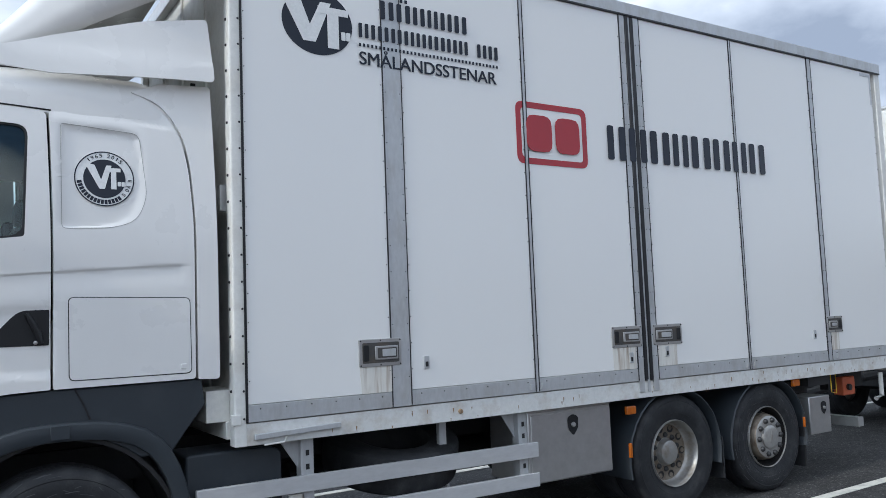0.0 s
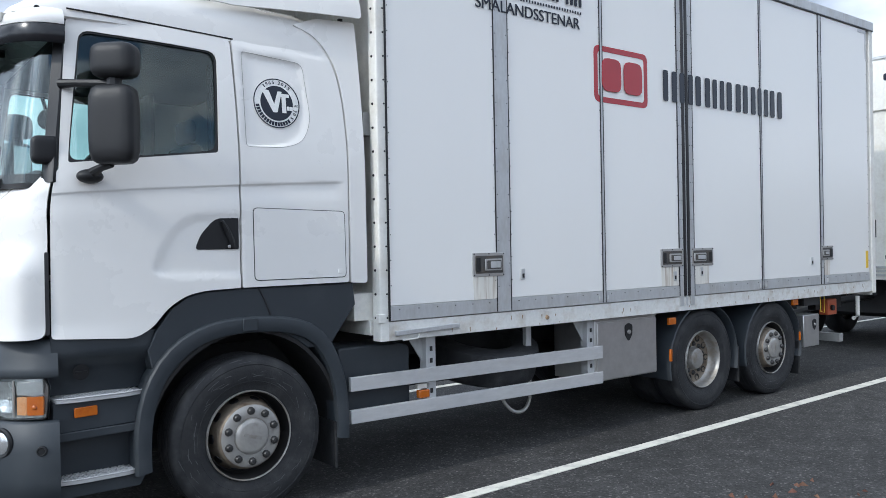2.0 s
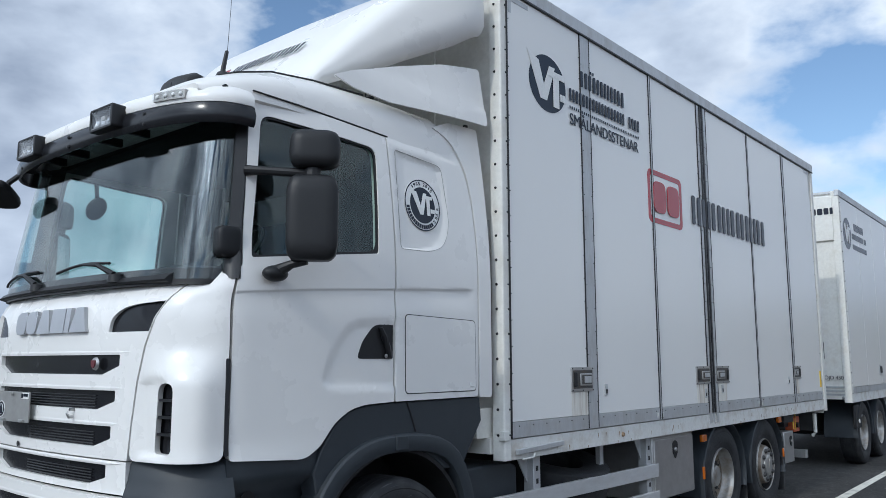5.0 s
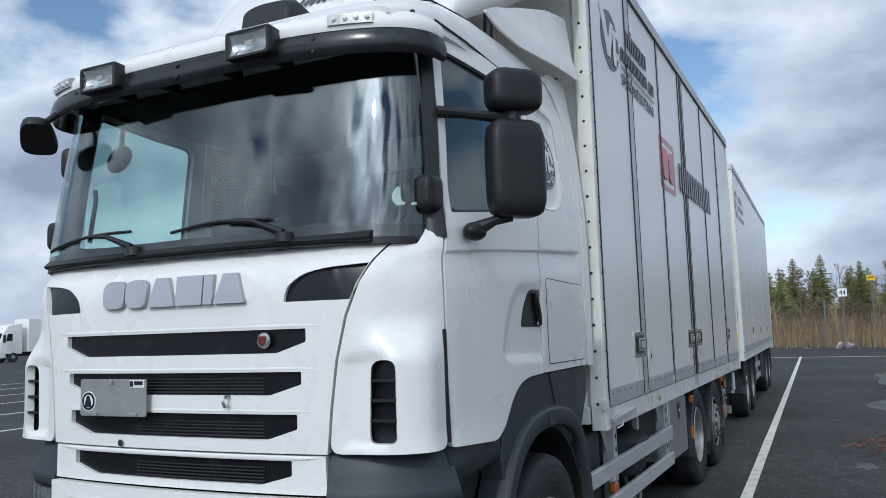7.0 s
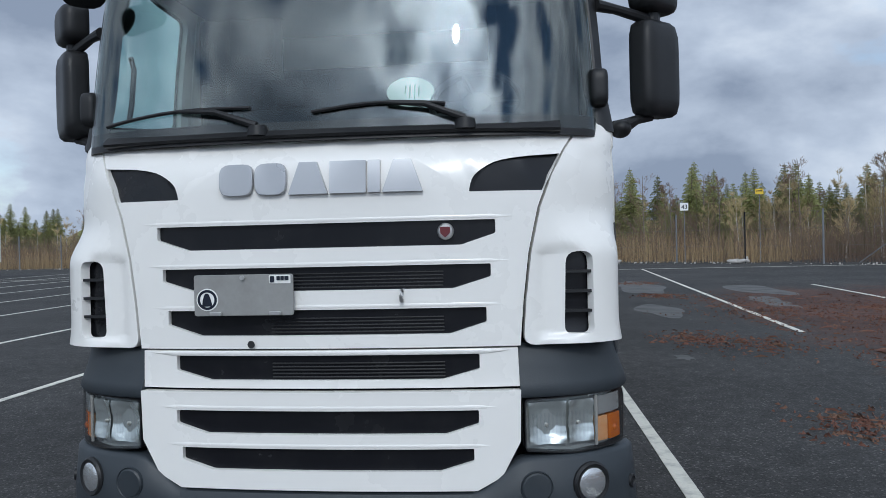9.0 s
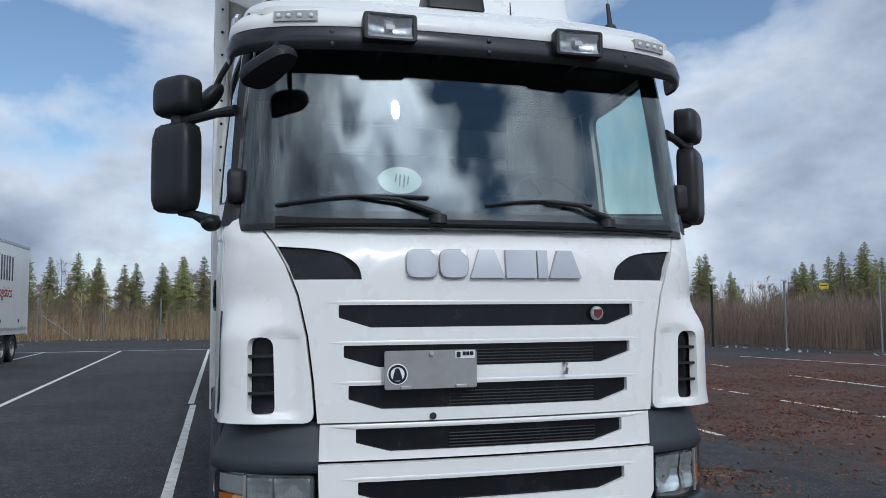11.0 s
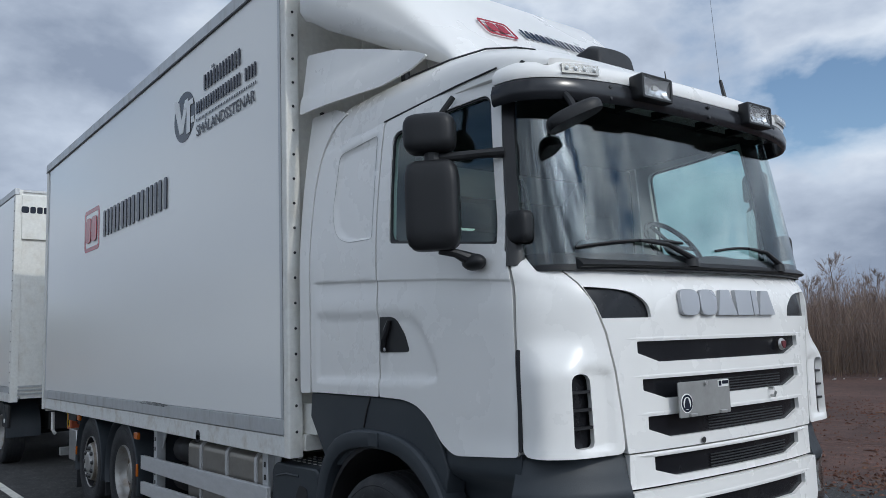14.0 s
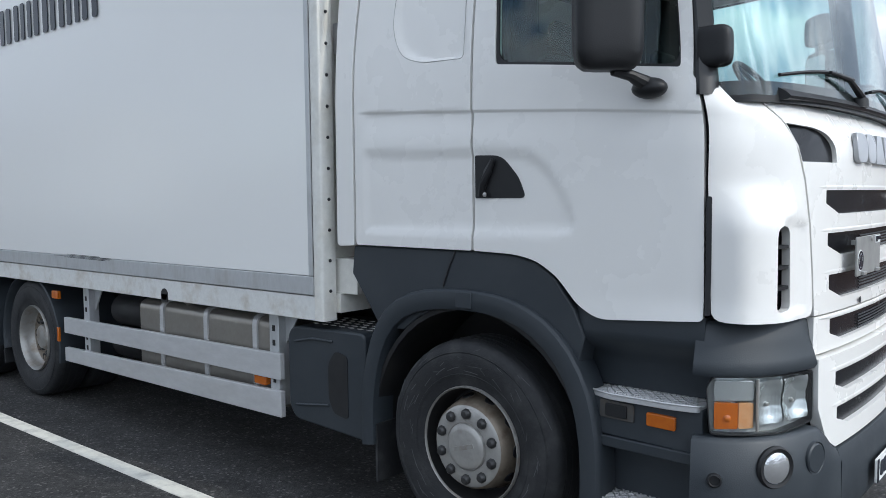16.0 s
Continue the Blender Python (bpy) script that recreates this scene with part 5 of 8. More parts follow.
for side in (1, -1):
    # dark shoulder under the corner deflector
    rows = []
    for i in range(17):
        s = by_y(0.80) + (by_x(0.50) - by_y(0.80)) * i / 16
        rows.append([wrap(side * s, z, d) for z, d in ((1.245, -0.05), (1.225, -0.03), (1.15, -0.018), (1.09, 0.004), (1.05, 0.016), (1.032, 0.006), (1.03, -0.12), (1.245, -0.12))])
    part("bumper_shoulder", loft(rows), PLASTIC, truck, "dark grey bumper shoulder", sharp=50)
    # headlamp
    o = rounded([(side * by_y(0.815), 0.815), (side * by_y(0.815), 1.025), (side * by_x(0.43), 1.035), (side * by_x(0.455), 0.985), (side * by_x(0.44), 0.805), (side * by_y(1.02), 0.795)], 0.02)
    lamp = sheet("headlight", o, lambda s, z, d: wrap(s, z, d - 0.035), 0.03, HEADR, truck, step=0.06, bevel=0, label="clear headlight with amber indicator")
    sheet("headlight_lens", o, lambda s, z, d: wrap(s, z, d + 0.010), 0.006, LENS, lamp, step=0.06, bevel=0.003, sharp=60).visible_shadow = False
    sheet("headlight_frame", [(u, v) for u, v in o], lambda s, z, d: wrap(s, z, d + 0.006), 0.05, BLACKP, lamp,
          [rounded([(side * by_y(0.820), 0.819), (side * by_y(0.820), 1.021), (side * by_x(0.428), 1.031), (side * by_x(0.452), 0.985), (side * by_x(0.437), 0.809), (side * by_y(1.02), 0.800)], 0.02)], step=0.1, bevel=0)
    i0, i1 = by_y(1.115), by_x(0.425)
    im = i0 + (i1 - i0) * 0.42
    sheet("indicator", rounded([(side * im, 0.825), (side * im, 0.928), (side * i1, 0.93), (side * i1, 0.825)], 0.008), lambda s, z, d: wrap(s, z, d - 0.004), 0.025, AMBER, lamp, step=0.06, bevel=0.002)
    sheet("indicator", rounded([(side * i0, 0.825), (side * i0, 0.926), (side * (im - 0.004), 0.928), (side * (im - 0.004), 0.825)], 0.008), lambda s, z, d: wrap(s, z, d - 0.007), 0.022, AMBERPALE, lamp, step=0.06, bevel=0.002, label="paler amber half of the indicator")
    sheet("indicator_top", rounded([(side * i0, 0.935), (side * i0, 1.012), (side * i1, 1.016), (side * i1, 0.94)], 0.01), lambda s, z, d: wrap(s, z, d - 0.006), 0.022, HEADR, lamp, step=0.06, bevel=0.002)
    part("indicator_bulb", on_skin([(0.014, -0.01), (0.014, 0.004), (0.008, 0.008), (0.0, 0.009)], side * (im + (i1 - im) * 0.45), 0.868, -0.004, 12), AMBER, lamp)
    for c0, c1, z0, z1, deep in ((0.835, 0.985, 0.835, 1.008, 0.040), (0.995, 1.100, 0.835, 1.008, 0.030)):
        bm = bmesh.new()
        bmesh.ops.create_grid(bm, x_segments=12, y_segments=14, size=1.0)
        for v in bm.verts:
            u, w = v.co.x, v.co.y
            rr = min(1.0, math.hypot(u * 0.86, w * 0.86))
            v.co = Vector(wrap(side * by_y((c0 + c1) / 2 + u * (c1 - c0) / 2), (z0 + z1) / 2 + w * (z1 - z0) / 2, -0.004 - deep * (1 - rr ** 2) + 0.0018 * math.cos(w * 9 * math.pi)))
        part("lamp_reflector", bm, HEADR, lamp, "silver headlight reflector", sharp=60)
        part("lamp_bulb", on_skin([(0.009, -0.03), (0.009, -0.004), (0.006, 0.0), (0.0, 0.001)], side * by_y((c0 + c1) / 2), (z0 + z1) / 2 - 0.012, -0.022, 12), HUB, lamp)
    for k in range(18):
        yk = 0.832 + 0.0158 * k
        part("lens_flute", tube([wrap(side * by_y(yk), zk, 0.003) for zk in (0.85, 0.91, 0.965)], 0.0035, 6), LENS, lamp)
    part("lamp_divider", tube([wrap(side * (i0 - 0.012), zk, 0.002) for zk in (0.815, 0.92, 1.02)], 0.007, 6), HUB, lamp)
    # bumper corner
    rows = []
    for i in range(21):
        s = by_y(0.60) + (by_x(0.50) - by_y(0.60)) * i / 20
        top = 0.66 + 0.13 * ease(by_y(0.60), by_y(0.82), s)
        rows.append([wrap(side * s, z, d) for z, d in ((top, -0.06), (top + 0.002, 0.01), (top - 0.015, 0.03), (0.62, 0.045), (0.46, 0.05), (0.36, 0.03), (0.33, 0.0), (0.33, -0.12))])
    bump = part("bumper_corner", loft(rows), PLASTIC, truck, "dark grey plastic bumper corner", sharp=50)
    part("fog_lamp", on_skin([(0.0, 0.010), (0.05, 0.008), (0.062, 0.002), (0.066, -0.02)], side * by_y(1.06), 0.675, 0.045), REFLECT, bump, "round clear fog lamp")
    part("fog_bezel", on_skin([(0.064, -0.01), (0.066, 0.002), (0.078, 0.006), (0.086, -0.004), (0.086, -0.02)], side * by_y(1.06), 0.675, 0.045), BLACKP, bump)
    part("fog_blank", on_skin([(0.0, 0.006), (0.055, 0.006), (0.062, 0.0), (0.066, 0.004), (0.07, -0.02)], side * by_y(0.85), 0.675, 0.042), PLASTIC, bump)
    part("plug", on_skin([(0.0, 0.0), (0.018, 0.0), (0.022, 0.006), (0.028, 0.004), (0.03, -0.01)], side * by_x(0.425), 0.635, 0.048, 16), BLACKP, bump)
    # step panels behind the bumper corner
    q = lambda x, y, z: (x, side * y, z)
    rows = []
    for x, y in ((0.47, 1.20), (0.56, 1.215), (0.80, 1.215), (0.96, 1.21), (1.02, 1.20), (1.10, 1.18)):
        rows.append([q(x, y, 1.255), q(x, y + 0.012, 1.17), q(x, y, 1.12), q(x, y - 0.10, 1.06), q(x, y - 0.13, 0.92), q(x, y - 0.13, 0.905), q(x, y - 0.3, 0.905), q(x, y - 0.3, 1.255)])
    part("step_well", loft(rows), PLASTIC, truck, "dark grey cab step well", sharp=50)
    part("step_riser", prism(rounded([(0.475, 0.70), (1.0, 0.715), (1.005, 0.885), (0.475, 0.885)], 0.012), "y", side * 1.08, side * 1.205), PLASTIC, truck, bevel=0.006)
    part("step_lip", prism(rounded([(0.475, 0.655), (0.985, 0.665), (1.0, 0.712), (0.475, 0.705)], 0.01), "y", side * 1.06, side * 1.215), PLASTIC, truck, bevel=0.006)
    part("lower_well", box(0.47, 1.0, side * 0.98, side * 1.08, 0.36, 0.66), PLASTIC, truck)
    part("lower_skirt", prism(rounded([(0.475, 0.33), (0.95, 0.33), (0.99, 0.40), (0.475, 0.40)], 0.01), "y", side * 1.0, side * 1.20), PLASTIC, truck, bevel=0.006)
    for z, x1 in ((0.897, 0.995), (0.432, 0.975)):
        o = rounded([(0.482, side * 1.06), (0.482, side * 1.215), (0.60, side * 1.238), (0.88, side * 1.235), (x1, side * 1.19), (x1, side * 1.06)], 0.03)
        st = part("cab_step", prism(o, "z", z - 0.022, z), RAILM, truck, "serrated aluminium cab step", bevel=0.003)
        for sl in (1, -1):
            for k in range(-3, 14):
                x0 = 0.495 + k * 0.042
                ends = []
                for yy in (1.075, 1.205):
                    xx = x0 + sl * (yy - 1.14) * 0.9
                    ends.append(Vector((min(x1 - 0.03, max(0.497, xx)), side * yy, 0)))
                d = ends[1] - ends[0]
                if d.x * sl * side * side < 0.05 and abs(d.x) < 0.05:
                    continue
                n = Vector((-d.y, d.x, 0)).normalized() * 0.0028
                part("step_ridge", prism([((e + m * n).x, (e + m * n).y) for e, m in ((ends[0], 1), (ends[0], -1), (ends[1], -1), (ends[1], 1))], "z", z, z + 0.006), RAILM, st, flat=True)
        part("step_rim", tube([(x, y, z + 0.004) for x, y in o[6:22]], 0.005, 6), RAILM, st)
    lampb = part("side_indicator", prism(rounded([(0.585, 0.785), (0.71, 0.788), (0.71, 0.845), (0.585, 0.842)], 0.008), "y", side * 1.20, side * 1.222), AMBER, truck, "amber side indicator", bevel=0.004)
    if side > 0:
        part("side_lamp_bezel", prism(rounded([(0.77, 0.785), (0.93, 0.79), (0.93, 0.868), (0.77, 0.862)], 0.01), "y", 1.20, 1.214), DISH, truck, bevel=0.003)
        part("side_lamp", prism(rounded([(0.80, 0.798), (0.90, 0.80), (0.90, 0.855), (0.80, 0.852)], 0.008), "y", 1.21, 1.222), BLACKP, truck, bevel=0.003)
    else:
        part("filler_cap", lathe([(0.0, 0.0), (0.042, 0.0), (0.046, -0.012), (0.030, -0.014), (0.0, -0.012)], (0.64, -1.140, 1.035), "y", 24, closed=False), BLACKP, truck)
        part("filler_grip", box(0.605, 0.675, -1.160, -1.143, 1.028, 1.042), BLACKP, truck, bevel=0.003)
    # wheel arch and cab skirt above it
    C, R = (1.645, 0.505), 0.66
    def arch_points(r, a0, a1, n):
        return [(C[0] + r * math.cos(radians(a0 + (a1 - a0) * i / n)) * 1.0, C[1] + r * math.sin(radians(a0 + (a1 - a0) * i / n))) for i in range(n + 1)]
    prof = [(0.640, 1.10), (0.637, 1.236), (0.641, 1.256), (0.653, 1.262), (0.700, 1.266), (0.722, 1.262), (0.732, 1.250), (0.735, 1.234), (0.729, 1.10)]
    rows = []
    for i in range(29):
        a = radians(-8 + (196) * i / 28)
        k = (abs(math.cos(a)) ** 2.5 + abs(math.sin(a)) ** 2.5) ** -0.4 * (1 + 0.035 * math.exp(-((math.degrees(a) - 50) / 17) ** 2))
        rows.append([(C[0] + r * k * math.cos(a), side * y, C[1] + r * k * 1.075 * math.sin(a)) for r, y in prof])
    part("wheel_arch", loft(rows), PLASTIC, truck, "dark grey wheel arch", sharp=30)
    part("arch_joint", box(1.59, 1.69, side * 1.262, side * 1.272, 1.205, 1.285), PLASTIC, truck, bevel=0.004)
    skirt = [(1.05, 1.245), (1.15, 1.375), (1.25, 1.44), (1.36, 1.468), (1.60, 1.478), (2.44, 1.482), (2.46, 1.33), (2.36, 1.20), (2.25, 1.05)] + [(C[0] + 0.67 * math.cos(radians(a)), C[1] + 0.715 * math.sin(radians(a))) for a in range(50, 150, 10)] + [(1.03, 1.0), (1.0, 1.13)]
    part("cab_skirt", prism(skirt, "y", side * 1.10, side * 1.225), PLASTIC, truck, "dark grey panel over the wheel arch", bevel=0.008)
    part("skirt_gap", tube([(1.72, side * 1.226, 1.478), (1.76, side * 1.227, 1.40), (1.80, side * 1.228, 1.30)], 0.006, 6), SEAL, truck)
    part("arch_liner", loft([[(C[0] + 0.650 * math.cos(radians(a)), side * y, C[1] + 0.685 * math.sin(radians(a))) for y in (0.75, 1.22)] + [(C[0] + 0.675 * math.cos(radians(a)), side * y, C[1] + 0.71 * math.sin(radians(a))) for y in (1.22, 0.75)] for a in range(-5, 190, 8)]), CHASSIS, truck)
    part("mud_flap", box(2.27, 2.285, side * 0.85, side * 1.24, 0.20, 0.52), RUBBER, truck)
    # mirrors
    m0 = lambda pts: [(x, side * y, z) for x, y, z in pts]
    def pod(name, cx, cy, cz, rx, ry, rz, p=3.2, material=BLACKP, turn=0.0, label=""):
        bm = bmesh.new()
        bmesh.ops.create_uvsphere(bm, u_segments=28, v_segments=18, radius=1.0)
        for v in bm.verts:
            n = (abs(v.co.x) ** p + abs(v.co.y) ** p + abs(v.co.z) ** p) ** (1 / p)
            v.co = v.co / n
            if v.co.x > 0.55:
                v.co.x = 0.55 + (v.co.x - 0.55) * 0.15
            v.co = Vector((v.co.x * rx, v.co.y * ry, v.co.z * rz))
        bmesh.ops.transform(bm, verts=bm.verts, matrix=Matrix.Translation((cx, side * cy, cz)) @ Matrix.Rotation(radians(side * turn), 4, "Z"))
        return part(name, bm, material, truck, label, sharp=60)
    mir = pod("side_mirror", 0.775, 1.437, 2.445, 0.072, 0.132, 0.222, 6.0, label="large black side mirror", turn=-47)
    mir2 = pod("wide_angle_mirror", 0.785, 1.437, 2.805, 0.080, 0.130, 0.100, 4.2, label="black wide-angle mirror", turn=-47)
    gm = Matrix.Translation((0.775, side * 1.437, 2.445)) @ Matrix.Rotation(radians(-47 * side), 4, "Z")
    bm = prism(rounded([(-0.105, -0.19), (0.105, -0.19), (0.105, 0.19), (-0.105, 0.19)], 0.03), "x", 0.040, 0.047)
    bmesh.ops.transform(bm, verts=bm.verts, matrix=gm)
    part("mirror_glass", bm, REFLECT, mir)
    part("mirror_neck", tube(m0([(0.775, 1.43, 2.63), (0.78, 1.43, 2.73)]), 0.042, 10), BLACKP, mir)
    part("mirror_arm", tube(m0([(0.555, 1.16, 2.70), (0.62, 1.25, 2.695), (0.76, 1.41, 2.68)]), [0.028, 0.022, 0.026], 10), BLACKP, mir)
    part("mirror_bracket", tube(m0([(0.67, 1.24, 2.17), (0.69, 1.29, 2.18), (0.72, 1.35, 2.21), (0.76, 1.42, 2.225)]), [0.032, 0.034, 0.022, 0.02], 10), BLACKP, mir)
    bm = bmesh.new()
    bmesh.ops.create_uvsphere(bm, u_segments=16, v_segments=10, radius=1.0, matrix=Matrix.LocRotScale((0.68, side * 1.27, 2.165), None, (0.075, 0.05, 0.042)))
    part("mirror_foot", bm, BLACKP, mir)
    pil = pod("pillar_box", 0.475, 1.158, 2.315, 0.080, 0.040, 0.080, 5.0)
# kerb mirror on the passenger side and front mirror above the windscreen
bm = bmesh.new()
bmesh.ops.create_uvsphere(bm, u_segments=20, v_segments=12, radius=1.0, matrix=Matrix.LocRotScale((0.98, 1.29, 2.865), Euler((radians(-50), 0, 0)), (0.075, 0.10, 0.045)))
part("kerb_mirror", bm, BLACKP, truck, "black kerb mirror over the door")
part("kerb_mirror_arm", tube([(0.98, 1.275, 2.89), (0.95, 1.235, 2.98), (0.91, 1.18, 3.07)], 0.016, 8), BLACKP, truck)
bm = bmesh.new()
bmesh.ops.create_uvsphere(bm, u_segments=24, v_segments=14, radius=1.0)
for v in bm.verts:
    n = (abs(v.co.x) ** 3.4 + abs(v.co.y) ** 3.4 + abs(v.co.z) ** 3.4) ** (1 / 3.4)
    v.co = v.co / n
    v.co.y *= 1 - 0.18 * v.co.x
    v.co.z = max(v.co.z, -0.5)
axis = Vector((-0.18, -0.18, 0.11)).to_track_quat("X", "Z").to_matrix().to_4x4()
bmesh.ops.transform(bm, verts=bm.verts, matrix=Matrix.Translation((0.205, 1.02, 2.815)) @ axis @ Matrix.Diagonal((0.140, 0.085, 0.045, 1)))
fm = part("front_mirror", bm, BLACKP, truck, "black front mirror hung before the windscreen")
part("front_mirror_arm", tube([(0.20, 1.01, 2.83), (0.24, 1.0, 2.90), (0.30, 0.98, 2.96)], 0.018, 8), BLACKP, fm)

# front cross member, number plate
bm = loft([[wrap(s, z, d) for z, d in ((0.66, -0.05), (0.655, 0.03), (0.60, 0.05), (0.40, 0.05), (0.34, 0.02), (0.34, -0.1))] for s in [by_y(0.62) * i / 10 for i in range(-10, 11)]])
part("bumper_middle", bm, PLASTIC, truck, "dark grey lower bumper", sharp=50)
pl = part("number_plate", prism(rounded([(-0.26, 0.42), (0.26, 0.42), (0.26, 0.53), (-0.26, 0.53)], 0.01), "x", 0.045, 0.055), PLATEW, truck, "white number plate")
part("plate_band", prism([(0.225, 0.422), (0.256, 0.422), (0.256, 0.528), (0.225, 0.528)], "x", 0.042, 0.045), INK, pl)
bars("plate_bar", 0.20, -0.22, 0.44, 0.51, (1, 1, 1, 0, 1, 1, 1), lambda u, v, d: (0.0445 - d, u, v), INK, pl)

# ---- wheels ----
TYRE = [(0.292, -0.125), (0.36, -0.150), (0.44, -0.158), (0.490, -0.145), (0.512, -0.128), (0.520, -0.10), (0.524, 0.0), (0.520, 0.10), (0.512, 0.128), (0.490, 0.145), (0.44, 0.158), (0.36, 0.150), (0.292, 0.125)]
FRONT_RIM = [(0.294, 0.136), (0.289, 0.146), (0.283, 0.140), (0.279, 0.10), (0.274, 0.03), (0.262, 0.0), (0.246, 0.004), (0.236, 0.035), (0.222, 0.100), (0.212, 0.138), (0.202, 0.152), (0.188, 0.158), (0.10, 0.158), (0.0, 0.158), (0.0, 0.04), (0.24, -0.1), (0.292, -0.1)]
DRIVE_RIM = [(0.294, 0.135), (0.288, 0.146), (0.280, 0.138), (0.273, 0.09), (0.267, 0.05), (0.250, 0.025), (0.235, 0.018), (0.20, 0.015), (0.135, 0.015), (0.118, 0.020), (0.112, 0.050), (0.102, 0.072), (0.08, 0.080), (0.0, 0.082), (0.0, -0.02), (0.27, -0.02), (0.292, -0.05)]


def make_wheel(kind):
    """A wheel with its axle along y, outer side at +y, centre at the origin."""
    body = new("wheel")
    tyre = part("tyre", lathe(TYRE, (0, 0, 0), "y", 56), RUBBER, body, "worn black tyre", sharp=50)
    bm = bmesh.new()
    for d in (-0.08, -0.03, 0.03, 0.08):
        lathe([(0.5225, d - 0.006), (0.5245, d - 0.006), (0.5245, d + 0.006), (0.5225, d + 0.006)], (0, 0, 0), "y", 56, bm)
    part("tread_groove", bm, SEAL, body)
    for r, d in ((0.345, 0.1475), (0.455, 0.1525)):
        part("sidewall_rib", lathe([(r, d), (r + 0.010, d + 0.003), (r + 0.012, d + 0.0005)], (0, 0, 0), "y", 56), RUBBER, body)
    if kind == "front":
        rng = random.Random(4)
        bm = bmesh.new()
        for k in range(70):
            r, a0 = rng.uniform(0.37, 0.505), rng.random() * 6.283
            d = float(np.interp(r, [0.36, 0.44, 0.49, 0.512], [0.150, 0.158, 0.145, 0.128])) + 0.0015
            ln, w, tip = rng.uniform(0.02, 0.09), rng.uniform(0.0006, 0.0016), rng.uniform(-0.02, 0.02)
            pts = [(r + tip * u, a0 + ln * u / r) for u in (0.0, 0.5, 1.0)]
            up_v = [bm.verts.new(((q + w) * math.cos(b), d, (q + w) * math.sin(b))) for q, b in pts]
            lo_v = [bm.verts.new(((q - w) * math.cos(b), d, (q - w) * math.sin(b))) for q, b in pts]
            for i in (0, 1):
                bm.faces.new((up_v[i], up_v[i + 1], lo_v[i + 1], lo_v[i]))
        part("sidewall_scuffs", bm, SCUFF, tyre, flat=True, fix=False)["kind"] = "stuff"
    rim = part("rim", lathe(FRONT_RIM if kind == "front" else DRIVE_RIM, (0, 0, 0), "y", 48), RIM, body, "grey steel rim stained with rust and brake dust", sharp=40)
    n = 10
    for k in range(n):
        a = 2 * math.pi * (k + 0.5) / n
        if kind == "front":
            bm = lathe([(0, 0.004), (0.029, 0.003), (0.032, -0.002), (0.032, -0.012)], (0, 0, 0), "z", 14, closed=False)
            out_d = Vector((math.cos(a), 0.27, math.sin(a))).normalized()
            m = out_d.to_track_quat("Z", "Y").to_matrix().to_4x4() @ Matrix.Diagonal((1.0, 1.0, 1.0, 1))
            bmesh.ops.transform(bm, verts=bm.verts, matrix=Matrix.Translation((0.2335 * math.cos(a), 0.060, 0.2335 * math.sin(a))) @ m)
            part("hand_hole", bm, SEAL, body)
        else:
            c, r0, d0, d1 = 0.209, 0.034, 0.001, 0.0245
            part("hand_hole", lathe([(0, d0), (r0, d0), (r0, d1), (r0 * 0.8, d1 - 0.004), (0, d1 - 0.008)], (c * math.cos(a), 0, c * math.sin(a)), "y", 12, closed=False), CHASSIS, body)
    for k in range(10):
        a = 2 * math.pi * k / 10
        if kind == "front":
            c, d0 = 0.164, 0.158
        else:
            c, d0 = 0.150, 0.012
        part("wheel_nut", lathe([(0, d0), (0.027, d0), (0.025, d0 + 0.018), (0.016, d0 + 0.028), (0, d0 + 0.03)], (c * math.cos(a), 0, c * math.sin(a)), "y", 8, closed=False), NUT, body)
    if kind == "drive":
        part("rim_disc", lathe([(0.247, 0.027), (0.236, 0.0215), (0.20, 0.0185), (0.124, 0.0185), (0.124, 0.013), (0.240, 0.016)], (0, 0, 0), "y", 48), RUSTR, rim, "brown dusty disc of the rim", sharp=40)
    if kind == "front":
        part("rust_band", lathe([(0.2035, 0.1525), (0.2135, 0.1385), (0.2235, 0.1005), (0.2375, 0.0355), (0.2475, 0.0045), (0.246, 0.003), (0.235, 0.034), (0.221, 0.099), (0.211, 0.137)], (0, 0, 0), "y", 48), RUSTR, rim, "rusty brownish dish of the rim", sharp=40)
        # near-black lining from the bottom of the well up its outer wall
        part("rim_well", lathe([(0.2735, 0.031), (0.2625, 0.001), (0.2465, 0.0045), (0.2465, 0.0065), (0.2622, 0.003), (0.2725, 0.032), (0.2780, 0.10), (0.2815, 0.134), (0.2826, 0.134), (0.2785, 0.10)], (0, 0, 0), "y", 48), CHASSIS, rim, "dark well of the rim", sharp=40)
        part("nut_ring", lathe([(0.201, 0.1535), (0.188, 0.1605), (0.122, 0.1605), (0.120, 0.157), (0.19, 0.156)], (0, 0, 0), "y", 40), HUB, rim, "grey steel ring that carries the nuts", sharp=40)
        part("hub_cap", lathe([(0, 0.184), (0.085, 0.183), (0.102, 0.180), (0.113, 0.171), (0.116, 0.157), (0, 0.157)], (0, 0, 0), "y", 32, closed=False), HUB, body, "grey hub cap")
        bm = bmesh.new()
        box(-0.062, 0.062, 0.181, 0.186, -0.011, 0.011, bm)
        part("hub_cap_mark", bm, RIM, body)
    return body


def place_wheel(src, x, y, side, parent, turn=0.0):
    m = Matrix.Translation((x, y, 0.521)) @ Matrix.Rotation(0 if side > 0 else math.pi, 4, "Z") @ Matrix.Rotation(turn, 4, "Y")
    w = copy_thing(src, m)
    w.parent = parent
    return w


